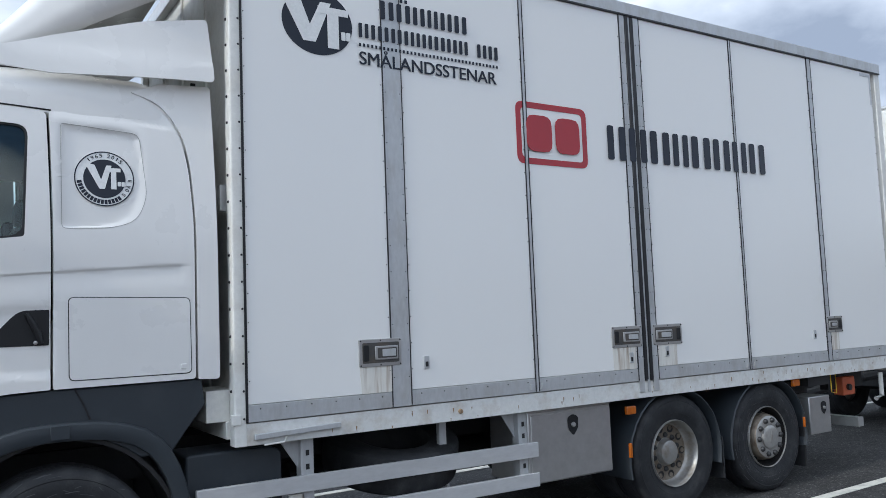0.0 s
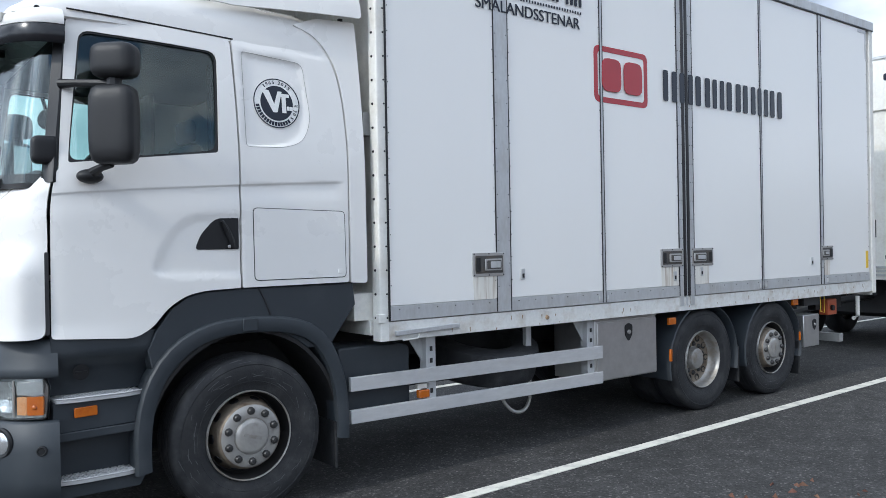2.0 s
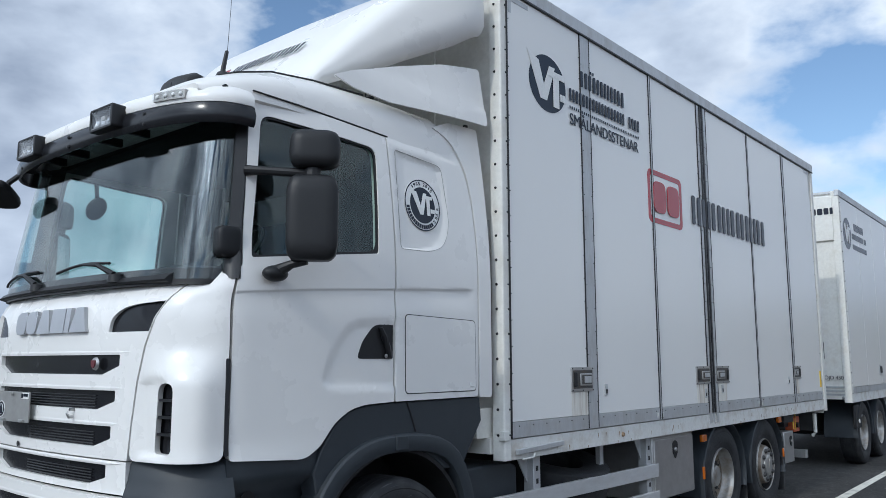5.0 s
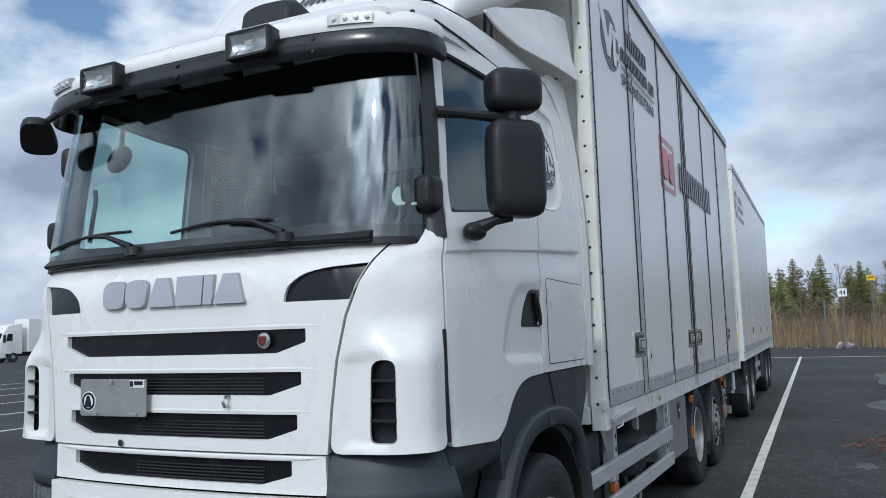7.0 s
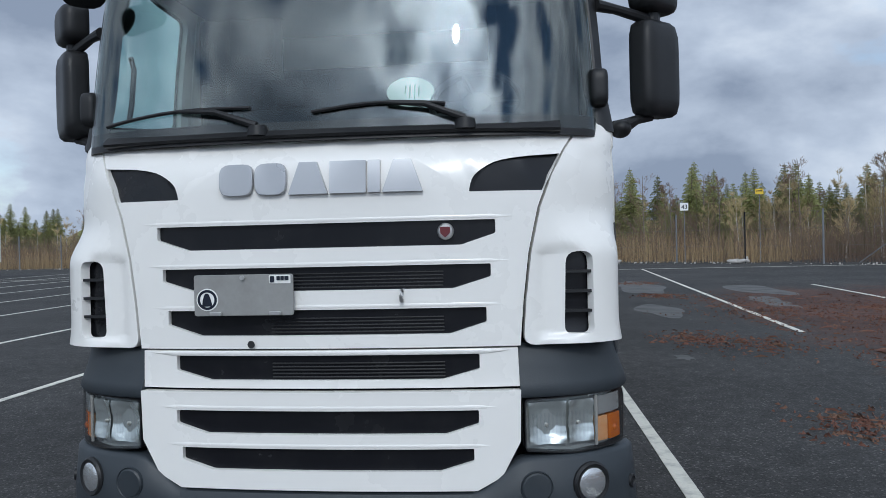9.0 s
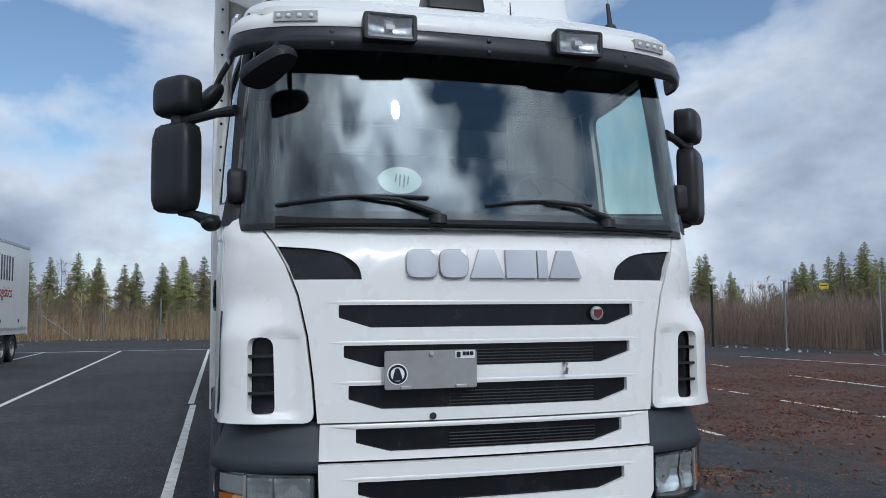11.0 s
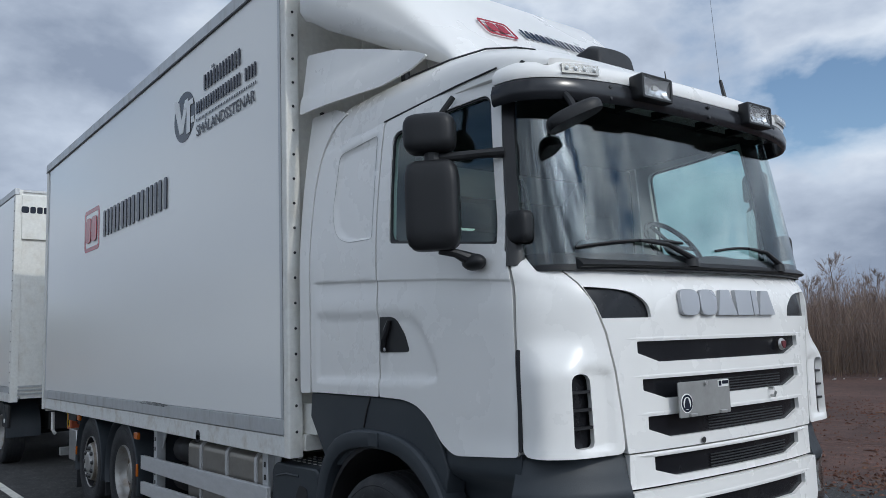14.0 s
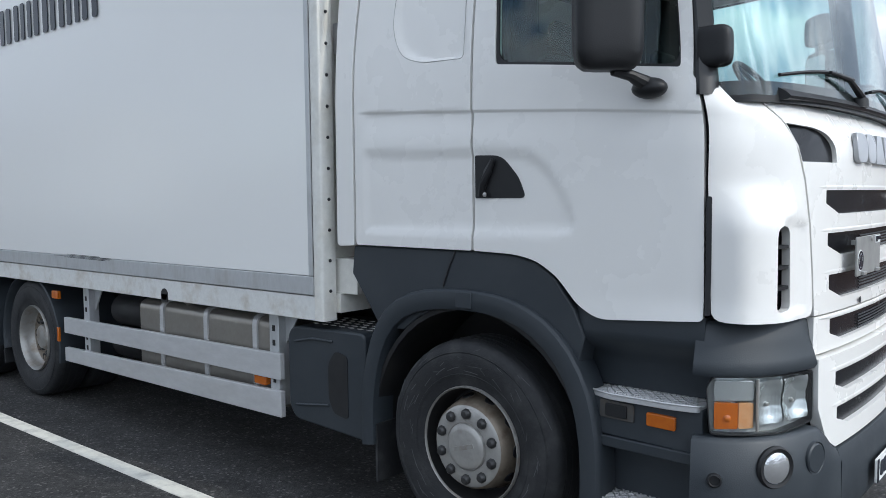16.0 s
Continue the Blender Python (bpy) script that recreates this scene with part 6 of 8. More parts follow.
WHEELS = {k: make_wheel(k) for k in ("front", "drive")}
for side in (1, -1):
    place_wheel(WHEELS["front"], 1.645, side * 1.085, side, truck, 0.3 * side)
    place_wheel(WHEELS["drive"], 6.62, side * 1.085, side, truck, 0.9)
    place_wheel(WHEELS["drive"], 6.62, side * 0.75, side, truck, 0.2)
    place_wheel(WHEELS["front"], 7.93, side * 1.085, side, truck, 1.3)
for x in (1.645, 6.62, 7.93):
    part("axle", tube([(x, -1.0, 0.51), (x, 1.0, 0.51)], 0.07, 10), CHASSIS, truck)
part("differential", lathe([(0.0, -0.25), (0.18, -0.2), (0.22, 0.0), (0.18, 0.2), (0.0, 0.25)], (6.62, 0, 0.51), "x", 16, closed=False), CHASSIS, truck)

# ---- chassis ----
for side in (1, -1):
    part("frame_rail", box(1.2, 9.9, side * 0.38, side * 0.46, 0.80, 1.04), CHASSIS, truck)
for x in (2.6, 4.0, 5.4, 7.3, 8.8, 9.8):
    part("cross_member", box(x - 0.05, x + 0.05, -0.40, 0.40, 0.84, 1.0), CHASSIS, truck)
# made-up cylinders that block light so the underside stays dark
for y, z, r in ((0.22, 0.66, 0.17), (-0.16, 0.60, 0.13), (0.62, 0.62, 0.14)):
    part("air_tank", lathe([(0.0, 3.35), (r * 0.8, 3.38), (r, 3.46), (r, 5.54), (r * 0.8, 5.62), (0.0, 5.65)], (0, y, z), "x", 20), CHASSIS, truck, "black cylinder added under the frame to block light")
part("engine_block", box(0.6, 2.2, -0.42, 0.42, 0.45, 1.38), CHASSIS, truck, bevel=0.04)
part("gearbox", box(2.2, 3.3, -0.3, 0.3, 0.5, 1.0), CHASSIS, truck, bevel=0.04)
part("prop_shaft", tube([(3.3, 0, 0.7), (6.5, 0, 0.55)], 0.06, 10), CHASSIS, truck)

# ---- the box body ----
X0, X1, YB, ZB, ZT = 2.62, 10.34, 1.30, 1.05, 4.55
part("body_core", box(X0 + 0.09, X1 - 0.06, -YB + 0.05, YB - 0.05, 1.20, 4.50), BODYW, truck)
front_wall = part("front_wall", box(X0 + 0.05, X0 + 0.11, -YB + 0.085, YB - 0.085, 1.10, 4.46), BODYF, truck, "cream-white front bulkhead of the box body")
for y in (-0.62, 0.0, 0.62):
    part("bulkhead_rib", box(X0 + 0.035, X0 + 0.052, y - 0.02, y + 0.02, 1.2, 4.40), BODYF, truck)
part("body_roof", box(X0 + 0.03, X1 - 0.02, -YB + 0.03, YB - 0.03, 4.50, 4.535), ALU, truck)


def screws(xs, zs, y, parent, out, r=0.005):
    for x in xs:
        for z in zs:
            part("screw", lathe([(0, 0), (r, 0), (r * 0.6, out * 0.006), (0, out * 0.007)], (x, y, z), "y", 6, closed=False), SEAL, parent, flat=True)


def corner_post(x, side):
    """Bent white corner post with a row of screws on both faces."""
    o = rounded([(x, side * (YB - 0.10)), (x, side * YB), (x + 0.075, side * YB), (x + 0.075, side * (YB - 0.045)), (x + 0.045, side * (YB - 0.045)), (x + 0.045, side * (YB - 0.10))], [0.004, 0.014, 0.004, 0.004, 0.004, 0.004], 3)
    ob = part("corner_post", prism(o, "z", ZB, 4.47), BODYF, truck, "white corner post with screws", bevel=0.003)
    for i in range(19):
        z = 1.22 + i * 0.172
        part("screw", lathe([(0, 0), (0.011, 0), (0.007, -0.008), (0, -0.009)], (x - 0.001, side * (YB - 0.055), z), "x", 6, closed=False), SEAL, ob, flat=True)
        if side < 0:
            part("screw", lathe([(0, 0), (0.008, 0), (0.005, side * 0.006), (0, side * 0.007)], (x + 0.06, side * YB, z), "y", 6, closed=False), SEAL, ob, flat=True)
    return ob


for side in (1, -1):
    corner_post(X0, side)
    y0, y1 = side * (YB - 0.03), side * YB
    part("floor_frame", prism(rounded([(X0 + 0.03, ZB), (X1 - 0.04, ZB), (X1 - 0.04, 1.188), (X0 + 0.03, 1.188)], 0.004), "y", side * (YB - 0.07), side * (YB - 0.004)), SILL, truck, "weathered white floor frame with rust marks", bevel=0.004)
    part("roof_rail", prism(rounded([(X0 - 0.01, 4.435), (X1 + 0.01, 4.435), (X1 + 0.01, 4.555), (X0 - 0.01, 4.555)], 0.012), "y", side * (YB - 0.06), side * (YB + 0.012)), ALU, truck, "grey aluminium roof rail", bevel=0.006)
    part("rail_groove", box(X0, X1, side * (YB + 0.010), side * (YB + 0.016), 4.43, 4.445), SEAL, truck)
    part("rear_post", box(X1 - 0.10, X1, side * (YB - 0.10), side * (YB + 0.004), ZB - 0.02, 4.46), BODYF, truck, "white rear corner post", bevel=0.006)
part("roof_front_rail", box(X0 - 0.012, X0 + 0.06, -YB + 0.05, YB - 0.05, 4.435, 4.556), ALU, truck, bevel=0.006)
part("front_foot_panel", box(X0 + 0.01, X0 + 0.055, 1.19, 1.24, 1.1, 1.18), BODYF, truck)
for side in (1, -1):
    part("front_floor_beam", box(X0 - 0.14, X0 + 0.05, side * 0.80, side * 1.17, 1.20, 1.40), BODYF, truck, bevel=0.004)
part("front_cross_beam", box(X0 - 0.02, X0 + 0.06, -1.19, 1.19, 1.09, 1.20), BODYF, truck, bevel=0.004)
part("hose_box", box(X0 - 0.03, X0 + 0.03, -1.16, -1.10, 2.55, 2.72), ALU, truck)
part("hose_box", box(X0 - 0.03, X0 + 0.03, 1.10, 1.16, 2.55, 2.72), ALU, truck)
for y in (-1.02,):
    o = rounded([(y - 0.055, 4.18), (y + 0.055, 4.18), (y + 0.075, 4.27), (y + 0.06, 4.33), (y - 0.06, 4.33), (y - 0.075, 4.27)], 0.02)
    part("maker_shield", prism([(u, v - 0.02 if abs(u - y) < 0.03 and v < 4.2 else v) for u, v in o], "x", X0 + 0.030, X0 + 0.052), INK, truck, "dark maker's shield")
    bars("maker_mark", y + 0.085, y - 0.085, 4.262, 4.298, (1, 1, 1, 1, 1), lambda u, v, d: (X0 + 0.029 - d, u, v), PLATEW, truck)

# left side: folding door panels
LEFT = lambda u, v, d: (u, -(YB + d), v)
RIGHT = lambda u, v, d: (u, YB + d, v)
for a, b in ((2.705, 3.735), (3.892, 5.012), (5.040, 6.135), (6.385, 7.628), (7.652, 8.912), (8.985, 10.16)):
    dp = part("side_door_panel", prism([(a, 1.305), (b, 1.305), (b, 4.43), (a, 4.43)], "y", -YB + 0.03, -YB), BODYW, truck, "white smooth side door panel", bevel=0.003)
    ft = part("panel_foot_rail", prism([(a, 1.195), (b, 1.195), (b, 1.302), (a, 1.302)], "y", -YB + 0.03, -YB - 0.004), ALU, truck, "grey bottom rail", bevel=0.003)
    screws([a + 0.08 + i * (b - a - 0.16) / 5 for i in range(6)], [1.275], -YB - 0.004, ft, -1)
    for x in (a + 0.012, b - 0.012):
        screws([x], [1.45 + i * 0.185 for i in range(16)], -YB, dp, -1, 0.004)
for a, b, m in ((3.739, 3.888, ALU), (6.139, 6.205, ALU), (6.315, 6.381, ALU), (8.916, 8.981, ALU)):
    pp = part("door_post", box(a, b, -YB - 0.006, -YB + 0.03, 1.10 if b - a < 0.1 and a < 7 else 1.195, 4.43), m, truck, "grey aluminium door post", bevel=0.003)
    screws([a + 0.015, b - 0.015], [1.40 + i * 0.185 for i in range(16)], -YB - 0.006, pp, -1, 0.004)
part("hinge_strip", box(5.014, 5.038, -YB - 0.008, -YB + 0.02, 1.195, 4.43), ALU, truck, bevel=0.003)
part("hinge_strip", box(7.630, 7.650, -YB - 0.008, -YB + 0.02, 1.195, 4.43), ALU, truck, bevel=0.003)
for a, b in ((6.210, 6.248), (6.272, 6.312)):
    part("rubber_seal", box(a, b, -YB - 0.012, -YB + 0.03, 1.20, 4.43), SEAL, truck, "black door seal", bevel=0.006)
part("seal_gap", box(6.246, 6.274, -YB - 0.002, -YB + 0.02, 1.10, 4.43), ALU, truck)
part("hinge_strip", box(2.690, 2.706, -YB - 0.006, -YB + 0.02, 1.195, 4.43), SEAL, truck)
for x in (4.965, 5.075, 7.59, 7.70, 9.0, 9.08):
    part("hinge_block", box(x - 0.012, x + 0.012, -YB - 0.014, -YB, 1.215, 1.26), ALU, truck, bevel=0.002)


for x in (5.009, 5.043, 7.626, 7.654, 3.737, 3.890, 8.914, 8.983, 6.137, 6.383):
    part("panel_gap", box(x - 0.0022, x + 0.0022, -YB - 0.0095, -YB + 0.01, 1.20, 4.43), SEAL, truck)


def door_latch(x0, x1, z0, z1, flip, parent):
    la = part("door_latch", prism(rounded([(x0, z0), (x1, z0), (x1, z1), (x0, z1)], 0.012), "y", -YB + 0.01, -YB - 0.010), STEEL, parent, "recessed steel door latch", bevel=0.003)
    w = x1 - x0
    part("latch_well", prism(rounded([(x0 + 0.025, z0 + 0.025), (x1 - 0.02, z0 + 0.025), (x1 - 0.02, z1 - 0.025), (x0 + 0.025, z1 - 0.025)], 0.008), "y", -YB - 0.008, -YB - 0.0125), DISH, la)
    p0, p1 = (x0 + w * 0.36, x1 - 0.03) if not flip else (x0 + 0.03, x1 - w * 0.36)
    hd = part("latch_handle", prism(rounded([(p0, z0 + 0.045), (p1, z0 + 0.045), (p1, z1 - 0.05), (p0, z1 - 0.05)], 0.010), "y", -YB - 0.010, -YB - 0.020), STEEL, la, bevel=0.004)
    g = (p1 - p0) * 0.30
    part("handle_groove", prism(rounded([(p0 + g * 0.35, z0 + 0.058), (p1 - 0.012, z0 + 0.058), (p1 - 0.012, z1 - 0.063), (p0 + g * 0.35, z1 - 0.063)], 0.006), "y", -YB - 0.019, -YB - 0.0215), DISH, hd)
    part("handle_grip", prism(rounded([(p0 + g, z0 + 0.067), (p1 - 0.022, z0 + 0.067), (p1 - 0.022, z1 - 0.072), (p0 + g, z1 - 0.072)], 0.005), "y", -YB - 0.020, -YB - 0.026), ALU, hd, bevel=0.002)
    screws([x0 + 0.012, (x0 + x1) / 2, x1 - 0.010], [z0 + 0.011, z1 - 0.011], -YB - 0.010, la, -1, 0.006)
    q = x0 + 0.05 if not flip else x1 - 0.05
    part("latch_knob", prism(rounded([(q - 0.02, z0 + 0.04), (q + 0.02, z0 + 0.04), (q + 0.02, z1 - 0.04), (q - 0.02, z1 - 0.04)], 0.008), "y", -YB - 0.010, -YB - 0.022), BLACKP, la, bevel=0.003)


for x0, x1, z0, z1, flip in ((3.485, 3.815, 1.485, 1.675, False), (5.845, 6.19, 1.49, 1.67, False), (6.335, 6.70, 1.49, 1.67, True), (8.92, 9.20, 1.49, 1.66, True)):
    door_latch(x0, x1, z0, z1, flip, truck)
    part("rust_run", prism(rounded([(x0 + 0.015, 1.305), (x1 - 0.075, 1.305), (x1 - 0.065, z0), (x0 + 0.005, z0)], 0.008), "y", -YB - 0.0015, -YB - 0.004), RUNS, truck, "plate under the latch streaked with rust")
for x, z in ((4.02, 1.49), (6.06, 1.40), (6.50, 1.43), (8.70, 1.48)):
    part("keeper", prism(rounded([(x - 0.022, z - 0.045), (x + 0.022, z - 0.045), (x + 0.022, z + 0.045), (x - 0.022, z + 0.045)], 0.006), "y", -YB, -YB - 0.012), ALU, truck, bevel=0.002)
    part("keeper_slot", box(x - 0.010, x + 0.010, -YB - 0.016, -YB - 0.010, z - 0.03, z + 0.005), CHASSIS, truck)
part("corner_marking", prism([(2.72, 4.28), (2.755, 4.28), (2.755, 4.375), (2.98, 4.375), (2.98, 4.41), (2.72, 4.41)], "y", -YB - 0.001, -YB - 0.0035), ALU, truck, "grey reflective contour tape")
part("corner_marking", prism([(10.12, 4.05), (10.145, 4.05), (10.145, 4.41), (9.94, 4.41), (9.94, 4.375), (10.12, 4.375)], "y", -YB - 0.001, -YB - 0.0035), ALU, truck)
part("side_reflector", box(10.07, 10.13, -YB - 0.005, -YB, 1.36, 1.58), YELLOW, truck, "yellow reflector strip")
part("stay_bar", prism(rounded([(2.74, 1.085), (3.33, 1.105), (3.33, 1.14), (2.74, 1.12)], 0.008), "y", -YB, -YB - 0.03), ALU, truck, "grey stay bar on the floor frame", bevel=0.004)
part("stay_hook", tube([(2.95, -YB - 0.02, 1.09), (2.93, -YB - 0.025, 1.055), (2.80, -YB - 0.02, 1.05)], 0.006, 6), BODYF, truck)
part("post_bracket", box(2.60, 2.66, -YB - 0.012, -YB + 0.03, 1.185, 1.25), BODYF, truck, bevel=0.004)
part("frame_nut", lathe([(0, 0), (0.02, 0), (0.016, -0.015), (0, -0.016)], (4.30, -YB + 0.004, 1.115), "y", 8, closed=False), RUST, truck)
rng = random.Random(5)
for k in range(46):
    x, z = rng.uniform(2.8, 10.1), rng.uniform(1.07, 1.17)
    w = rng.uniform(0.004, 0.012)
    decal("rust_streak", [(x, z), (x + w, z), (x + w * 0.7, z - rng.uniform(0.01, 0.045)), (x + w * 0.2, z - rng.uniform(0.01, 0.04))], lambda p, q, d: (p, -(YB - 0.004 + d), q), RUST, truck, thick=0.0012)

# right side: one smooth panel
part("side_panel", prism([(2.70, 1.305), (10.16, 1.305), (10.16, 4.43), (2.70, 4.43)], "y", YB - 0.03, YB), BODYW, truck, "smooth white body side", bevel=0.003)
part("side_edge_strip", box(2.70, 2.735, YB - 0.01, YB + 0.004, 1.305, 4.43), ALU, truck)
part("side_edge_strip", box(10.13, 10.165, YB - 0.01, YB + 0.004, 1.305, 4.43), ALU, truck)
part("panel_foot_rail", box(2.70, 10.2, YB - 0.03, YB + 0.004, 1.195, 1.302), ALU, truck, "grey bottom rail", bevel=0.004)
rng = random.Random(9)
for k in range(4):
    x, z = 5.10 + rng.uniform(-0.1, 0.1), 1.284 + k * 0.008
    ln = rng.uniform(0.5, 1.0)
    decal("scrape", [(x, z), (x + ln, z + 0.004), (x + ln, z + 0.007), (x, z + 0.005)], lambda p, q, d: RIGHT(p, q, d + 0.004), CHASSIS, truck, thick=0.001)
bm = lathe([(0, 0), (0.04, 0), (0.04, 0.006), (0, 0.006)], (4.28, YB - 0.004, 1.09), "y", 16)
box(4.24, 4.32, YB - 0.004, YB + 0.002, 1.035, 1.09, bm)
part("filler_notch", bm, CHASSIS, truck)
part("filler_neck", tube([(4.26, 1.10, 1.02), (4.26, 1.13, 1.06)], 0.045, 12), TANK, truck)

# lettering on both sides as plain marks, the town in letters
def side_marks(place, flip, x_logo, x_db, x_name, pre):
    k = -1 if flip else 1
    cu, cv = x_logo, 3.865
    disc = decal("logo_disc", ellipse(cu, cv, 0.262, 0.228, 56), lambda u, v, d: place(u, v, d + 0.001), INK, truck, label="dark round company logo")
    up = lambda u, v, d: place(u, v, d + 0.004)
    decal("logo_mark", [(cu - k * 0.29, cv + 0.21), (cu - k * 0.13, cv + 0.16), (cu - k * 0.06, cv - 0.02), (cu + k * 0.02, cv + 0.15), (cu + k * 0.10, cv + 0.15), (cu - k * 0.02, cv - 0.14), (cu - k * 0.11, cv - 0.14)][::k], up, PLATEW, disc)
    decal("logo_mark", [(cu + k * 0.0, cv + 0.12), (cu + k * 0.23, cv + 0.12), (cu + k * 0.23, cv + 0.07), (cu + k * 0.155, cv + 0.07), (cu + k * 0.155, cv - 0.17), (cu + k * 0.07, cv - 0.17), (cu + k * 0.07, cv + 0.07), (cu + k * 0.0, cv + 0.07)][::k], lambda u, v, d: up(u, v, d + 0.0025), PLATEW, disc)
    bars("logo_mark", cu + k * 0.175, cu + k * 0.245, cv - 0.10, cv - 0.04, (1, 1), up, PLATEW, disc)
    x = cu + k * 0.31
    one = lambda u, v, d: place(u, v, d + 0.0075)
    bars("name_mark", x + k * 0.18, x + k * 0.93, 3.975, 4.11, (1.1, 1.15, 1, 0.9, 1, 1.1), one, INK, truck, thick=0.006, gap=0.30, strokes=2)
    for dx in (0.345, 0.385):
        decal("name_mark", [(x + k * dx, 4.125), (x + k * (dx + 0.022), 4.125), (x + k * (dx + 0.022), 4.15), (x + k * dx, 4.15)][::k], one, INK, truck, thick=0.002)
    bars("name_mark", x, x + k * 1.22, 3.81, 3.915, (0.9, 1, 1, 1, 0.9, 0.95, 1.05, 1, 0.9, 0, 1, 1), one, INK, truck, thick=0.006, gap=0.30, strokes=2)
    for i in range(38):
        u = x + k * i * 0.0325
        decal("name_dot", [(u, 3.745), (u + k * 0.016, 3.745), (u + k * 0.016, 3.768), (u, 3.768)][::k], one, INK, truck, thick=0.0015)
    m = Matrix.Translation(place(x, 3.615, 0.0080)) @ (Euler((math.pi / 2, 0, 0)) if not flip else Euler((math.pi / 2, 0, math.pi))).to_matrix().to_4x4()
    lettering("town_name", "SMÅLANDSSTENAR", 0.135, 1.20, INK, truck, m, "dark town name lettering")
    a, b = x_db
    o = rounded([(a, 3.005), (b, 3.005), (b, 3.515), (a, 3.515)], 0.07)
    sheet("red_frame", o, lambda u, v, d: place(u, v, d + 0.003), 0.003, RED, truck, [rounded([(a + k * 0.05, 3.055), (b - k * 0.05, 3.055), (b - k * 0.05, 3.465), (a + k * 0.05, 3.465)], 0.04)], step=0.5, bevel=0, label="red rounded logo frame")
    bars("red_mark", a + k * 0.10, b - k * 0.09, 3.11, 3.41, (1, 1), one, RED, truck, gap=0.16, round_by=0.3, thick=0.006)
    n0, n1 = x_name
    bars("haulier_mark", n0, n1, 3.105, 3.405, (0.95, 0.95, 1.1, 0.9, 1.15, 1.05, 0.9, 1.05), one, INK, truck, gap=0.24, round_by=0.12, thick=0.006, strokes=2)


side_marks(LEFT, False, 3.245, (4.935, 5.685), (5.92, 8.07), "left")
side_marks(RIGHT, True, 4.62, (8.10, 7.43), (7.22, 5.06), "right")

# rear frame and tail gear
part("rear_frame", box(X1 - 0.05, X1 + 0.01, -1.25, 1.25, 1.0, 4.5), BODYF, truck)
part("rear_door_bar", tube([(X1 + 0.03, -1.05, 1.1), (X1 + 0.03, -1.05, 4.3)], 0.02, 8), STEEL, truck)
part("rear_hinge", box(X1, X1 + 0.025, -YB - 0.006, -YB + 0.06, 1.75, 1.98), SEAL, truck)
part("rear_bumper_bar", box(9.50, 9.60, -1.22, 1.22, 0.45, 0.55), GREYP, truck, "grey rear underrun bar")
for side in (1, -1):
    part("rear_bar_arm", box(9.0, 9.6, side * 0.5 - 0.04, side * 0.5 + 0.04, 0.46, 0.9), CHASSIS, truck)
    part("tail_bracket", box(9.3, 9.95, side * 0.98 - 0.05, side * 0.98 + 0.05, 0.85, 1.04), CHASSIS, truck)
    part("coupling_head", box(9.45, 9.68, side * 1.05 - 0.06, side * 1.05 + 0.06, 0.78, 0.98), ORANGE, truck, "orange-red air coupling", bevel=0.012)
    part("coupling_socket", lathe([(0, 0), (0.035, 0), (0.035, side * 0.03), (0, side * 0.03)], (9.54, side * 1.11, 0.87), "y", 12), CHASSIS, truck)
    part("strap_loop", tube([(9.05, side * 1.22, 1.04), (9.05, side * 1.22, 0.86), (9.14, side * 1.22, 0.84), (9.14, side * 1.22, 1.04)], 0.006, 6), YELLOW, truck)
    part("rear_step", tube([(10.0, side * 1.22, 1.0), (10.0, side * 1.22, 0.75), (9.88, side * 1.22, 0.72)], 0.025, 8), BODYF, truck)
    part("hose_rack", box(8.62, 9.0, side * 1.10, side * 1.24, 0.95, 1.04), CHASSIS, truck)
part("drawbar_coupling", box(9.6, 10.3, -0.12, 0.12, 0.55, 0.8), CHASSIS, truck, bevel=0.02)

# side guards, boxes, tanks
def guard(side, xa, xb, z_front, z_rear):
    for (za, zb), (zc, zd) in zip(z_front, z_rear):
        part("side_guard_rail", prism(rounded([(xa, za), (xb, zc), (xb, zd), (xa, zb)], 0.006), "y", side * 1.215, side * 1.252), RAILM, truck, "aluminium side guard rail", bevel=0.004)


guard(-1, 2.395, 5.05, ((0.483, 0.580), (0.712, 0.812)), ((0.462, 0.568), (0.687, 0.803)))
guard(1, 3.08, 5.95, ((0.415, 0.575), (0.645, 0.805)), ((0.405, 0.520), (0.642, 0.772)))
for side, xs in ((-1, (3.13, 4.93)), (1, (3.18, 5.62))):
    for x in xs:
        po = part("guard_post", box(x - 0.045, x + 0.045, side * 1.13, side * 1.215, 0.47, 1.05), ALU, truck, "galvanised guard post", bevel=0.004)
        for z in (0.55, 0.63, 0.75, 0.86, 0.95):
            part("post_slot", box(x - 0.012, x + 0.012, side * 1.2155, side * 1.219, z - 0.018, z + 0.018), CHASSIS, po)
        part("post_gusset", prism([(x - 0.045, 0.85), (x - 0.18, 1.05), (x - 0.045, 1.05)], "y", side * 1.15, side * 1.16), ALU, truck)
    lm = part("side_marker_lamp", box(xs[0] - 0.13 if side < 0 else xs[0] + 0.07, xs[0] - 0.03 if side < 0 else xs[0] + 0.19, side * 1.19, side * 1.235, 0.585, 0.645), AMBER, truck, "lit amber side marker lamp", bevel=0.008)
part("marker_label", box(3.0, 3.1, -1.215, -1.19, 0.655, 0.69), BODYF, truck)
bx = part("stainless_tool_box", box(4.965, 5.84, -1.235, -0.72, 0.475, 1.03), STEEL, truck, "stainless steel tool box", bevel=0.008)
part("box_lid_edge", box(4.99, 5.835, -1.243, -1.232, 0.485, 1.005), STEEL, bx, bevel=0.004)
part("box_trim", box(4.955, 5.845, -1.238, -0.72, 1.03, 1.038), STEEL, bx)


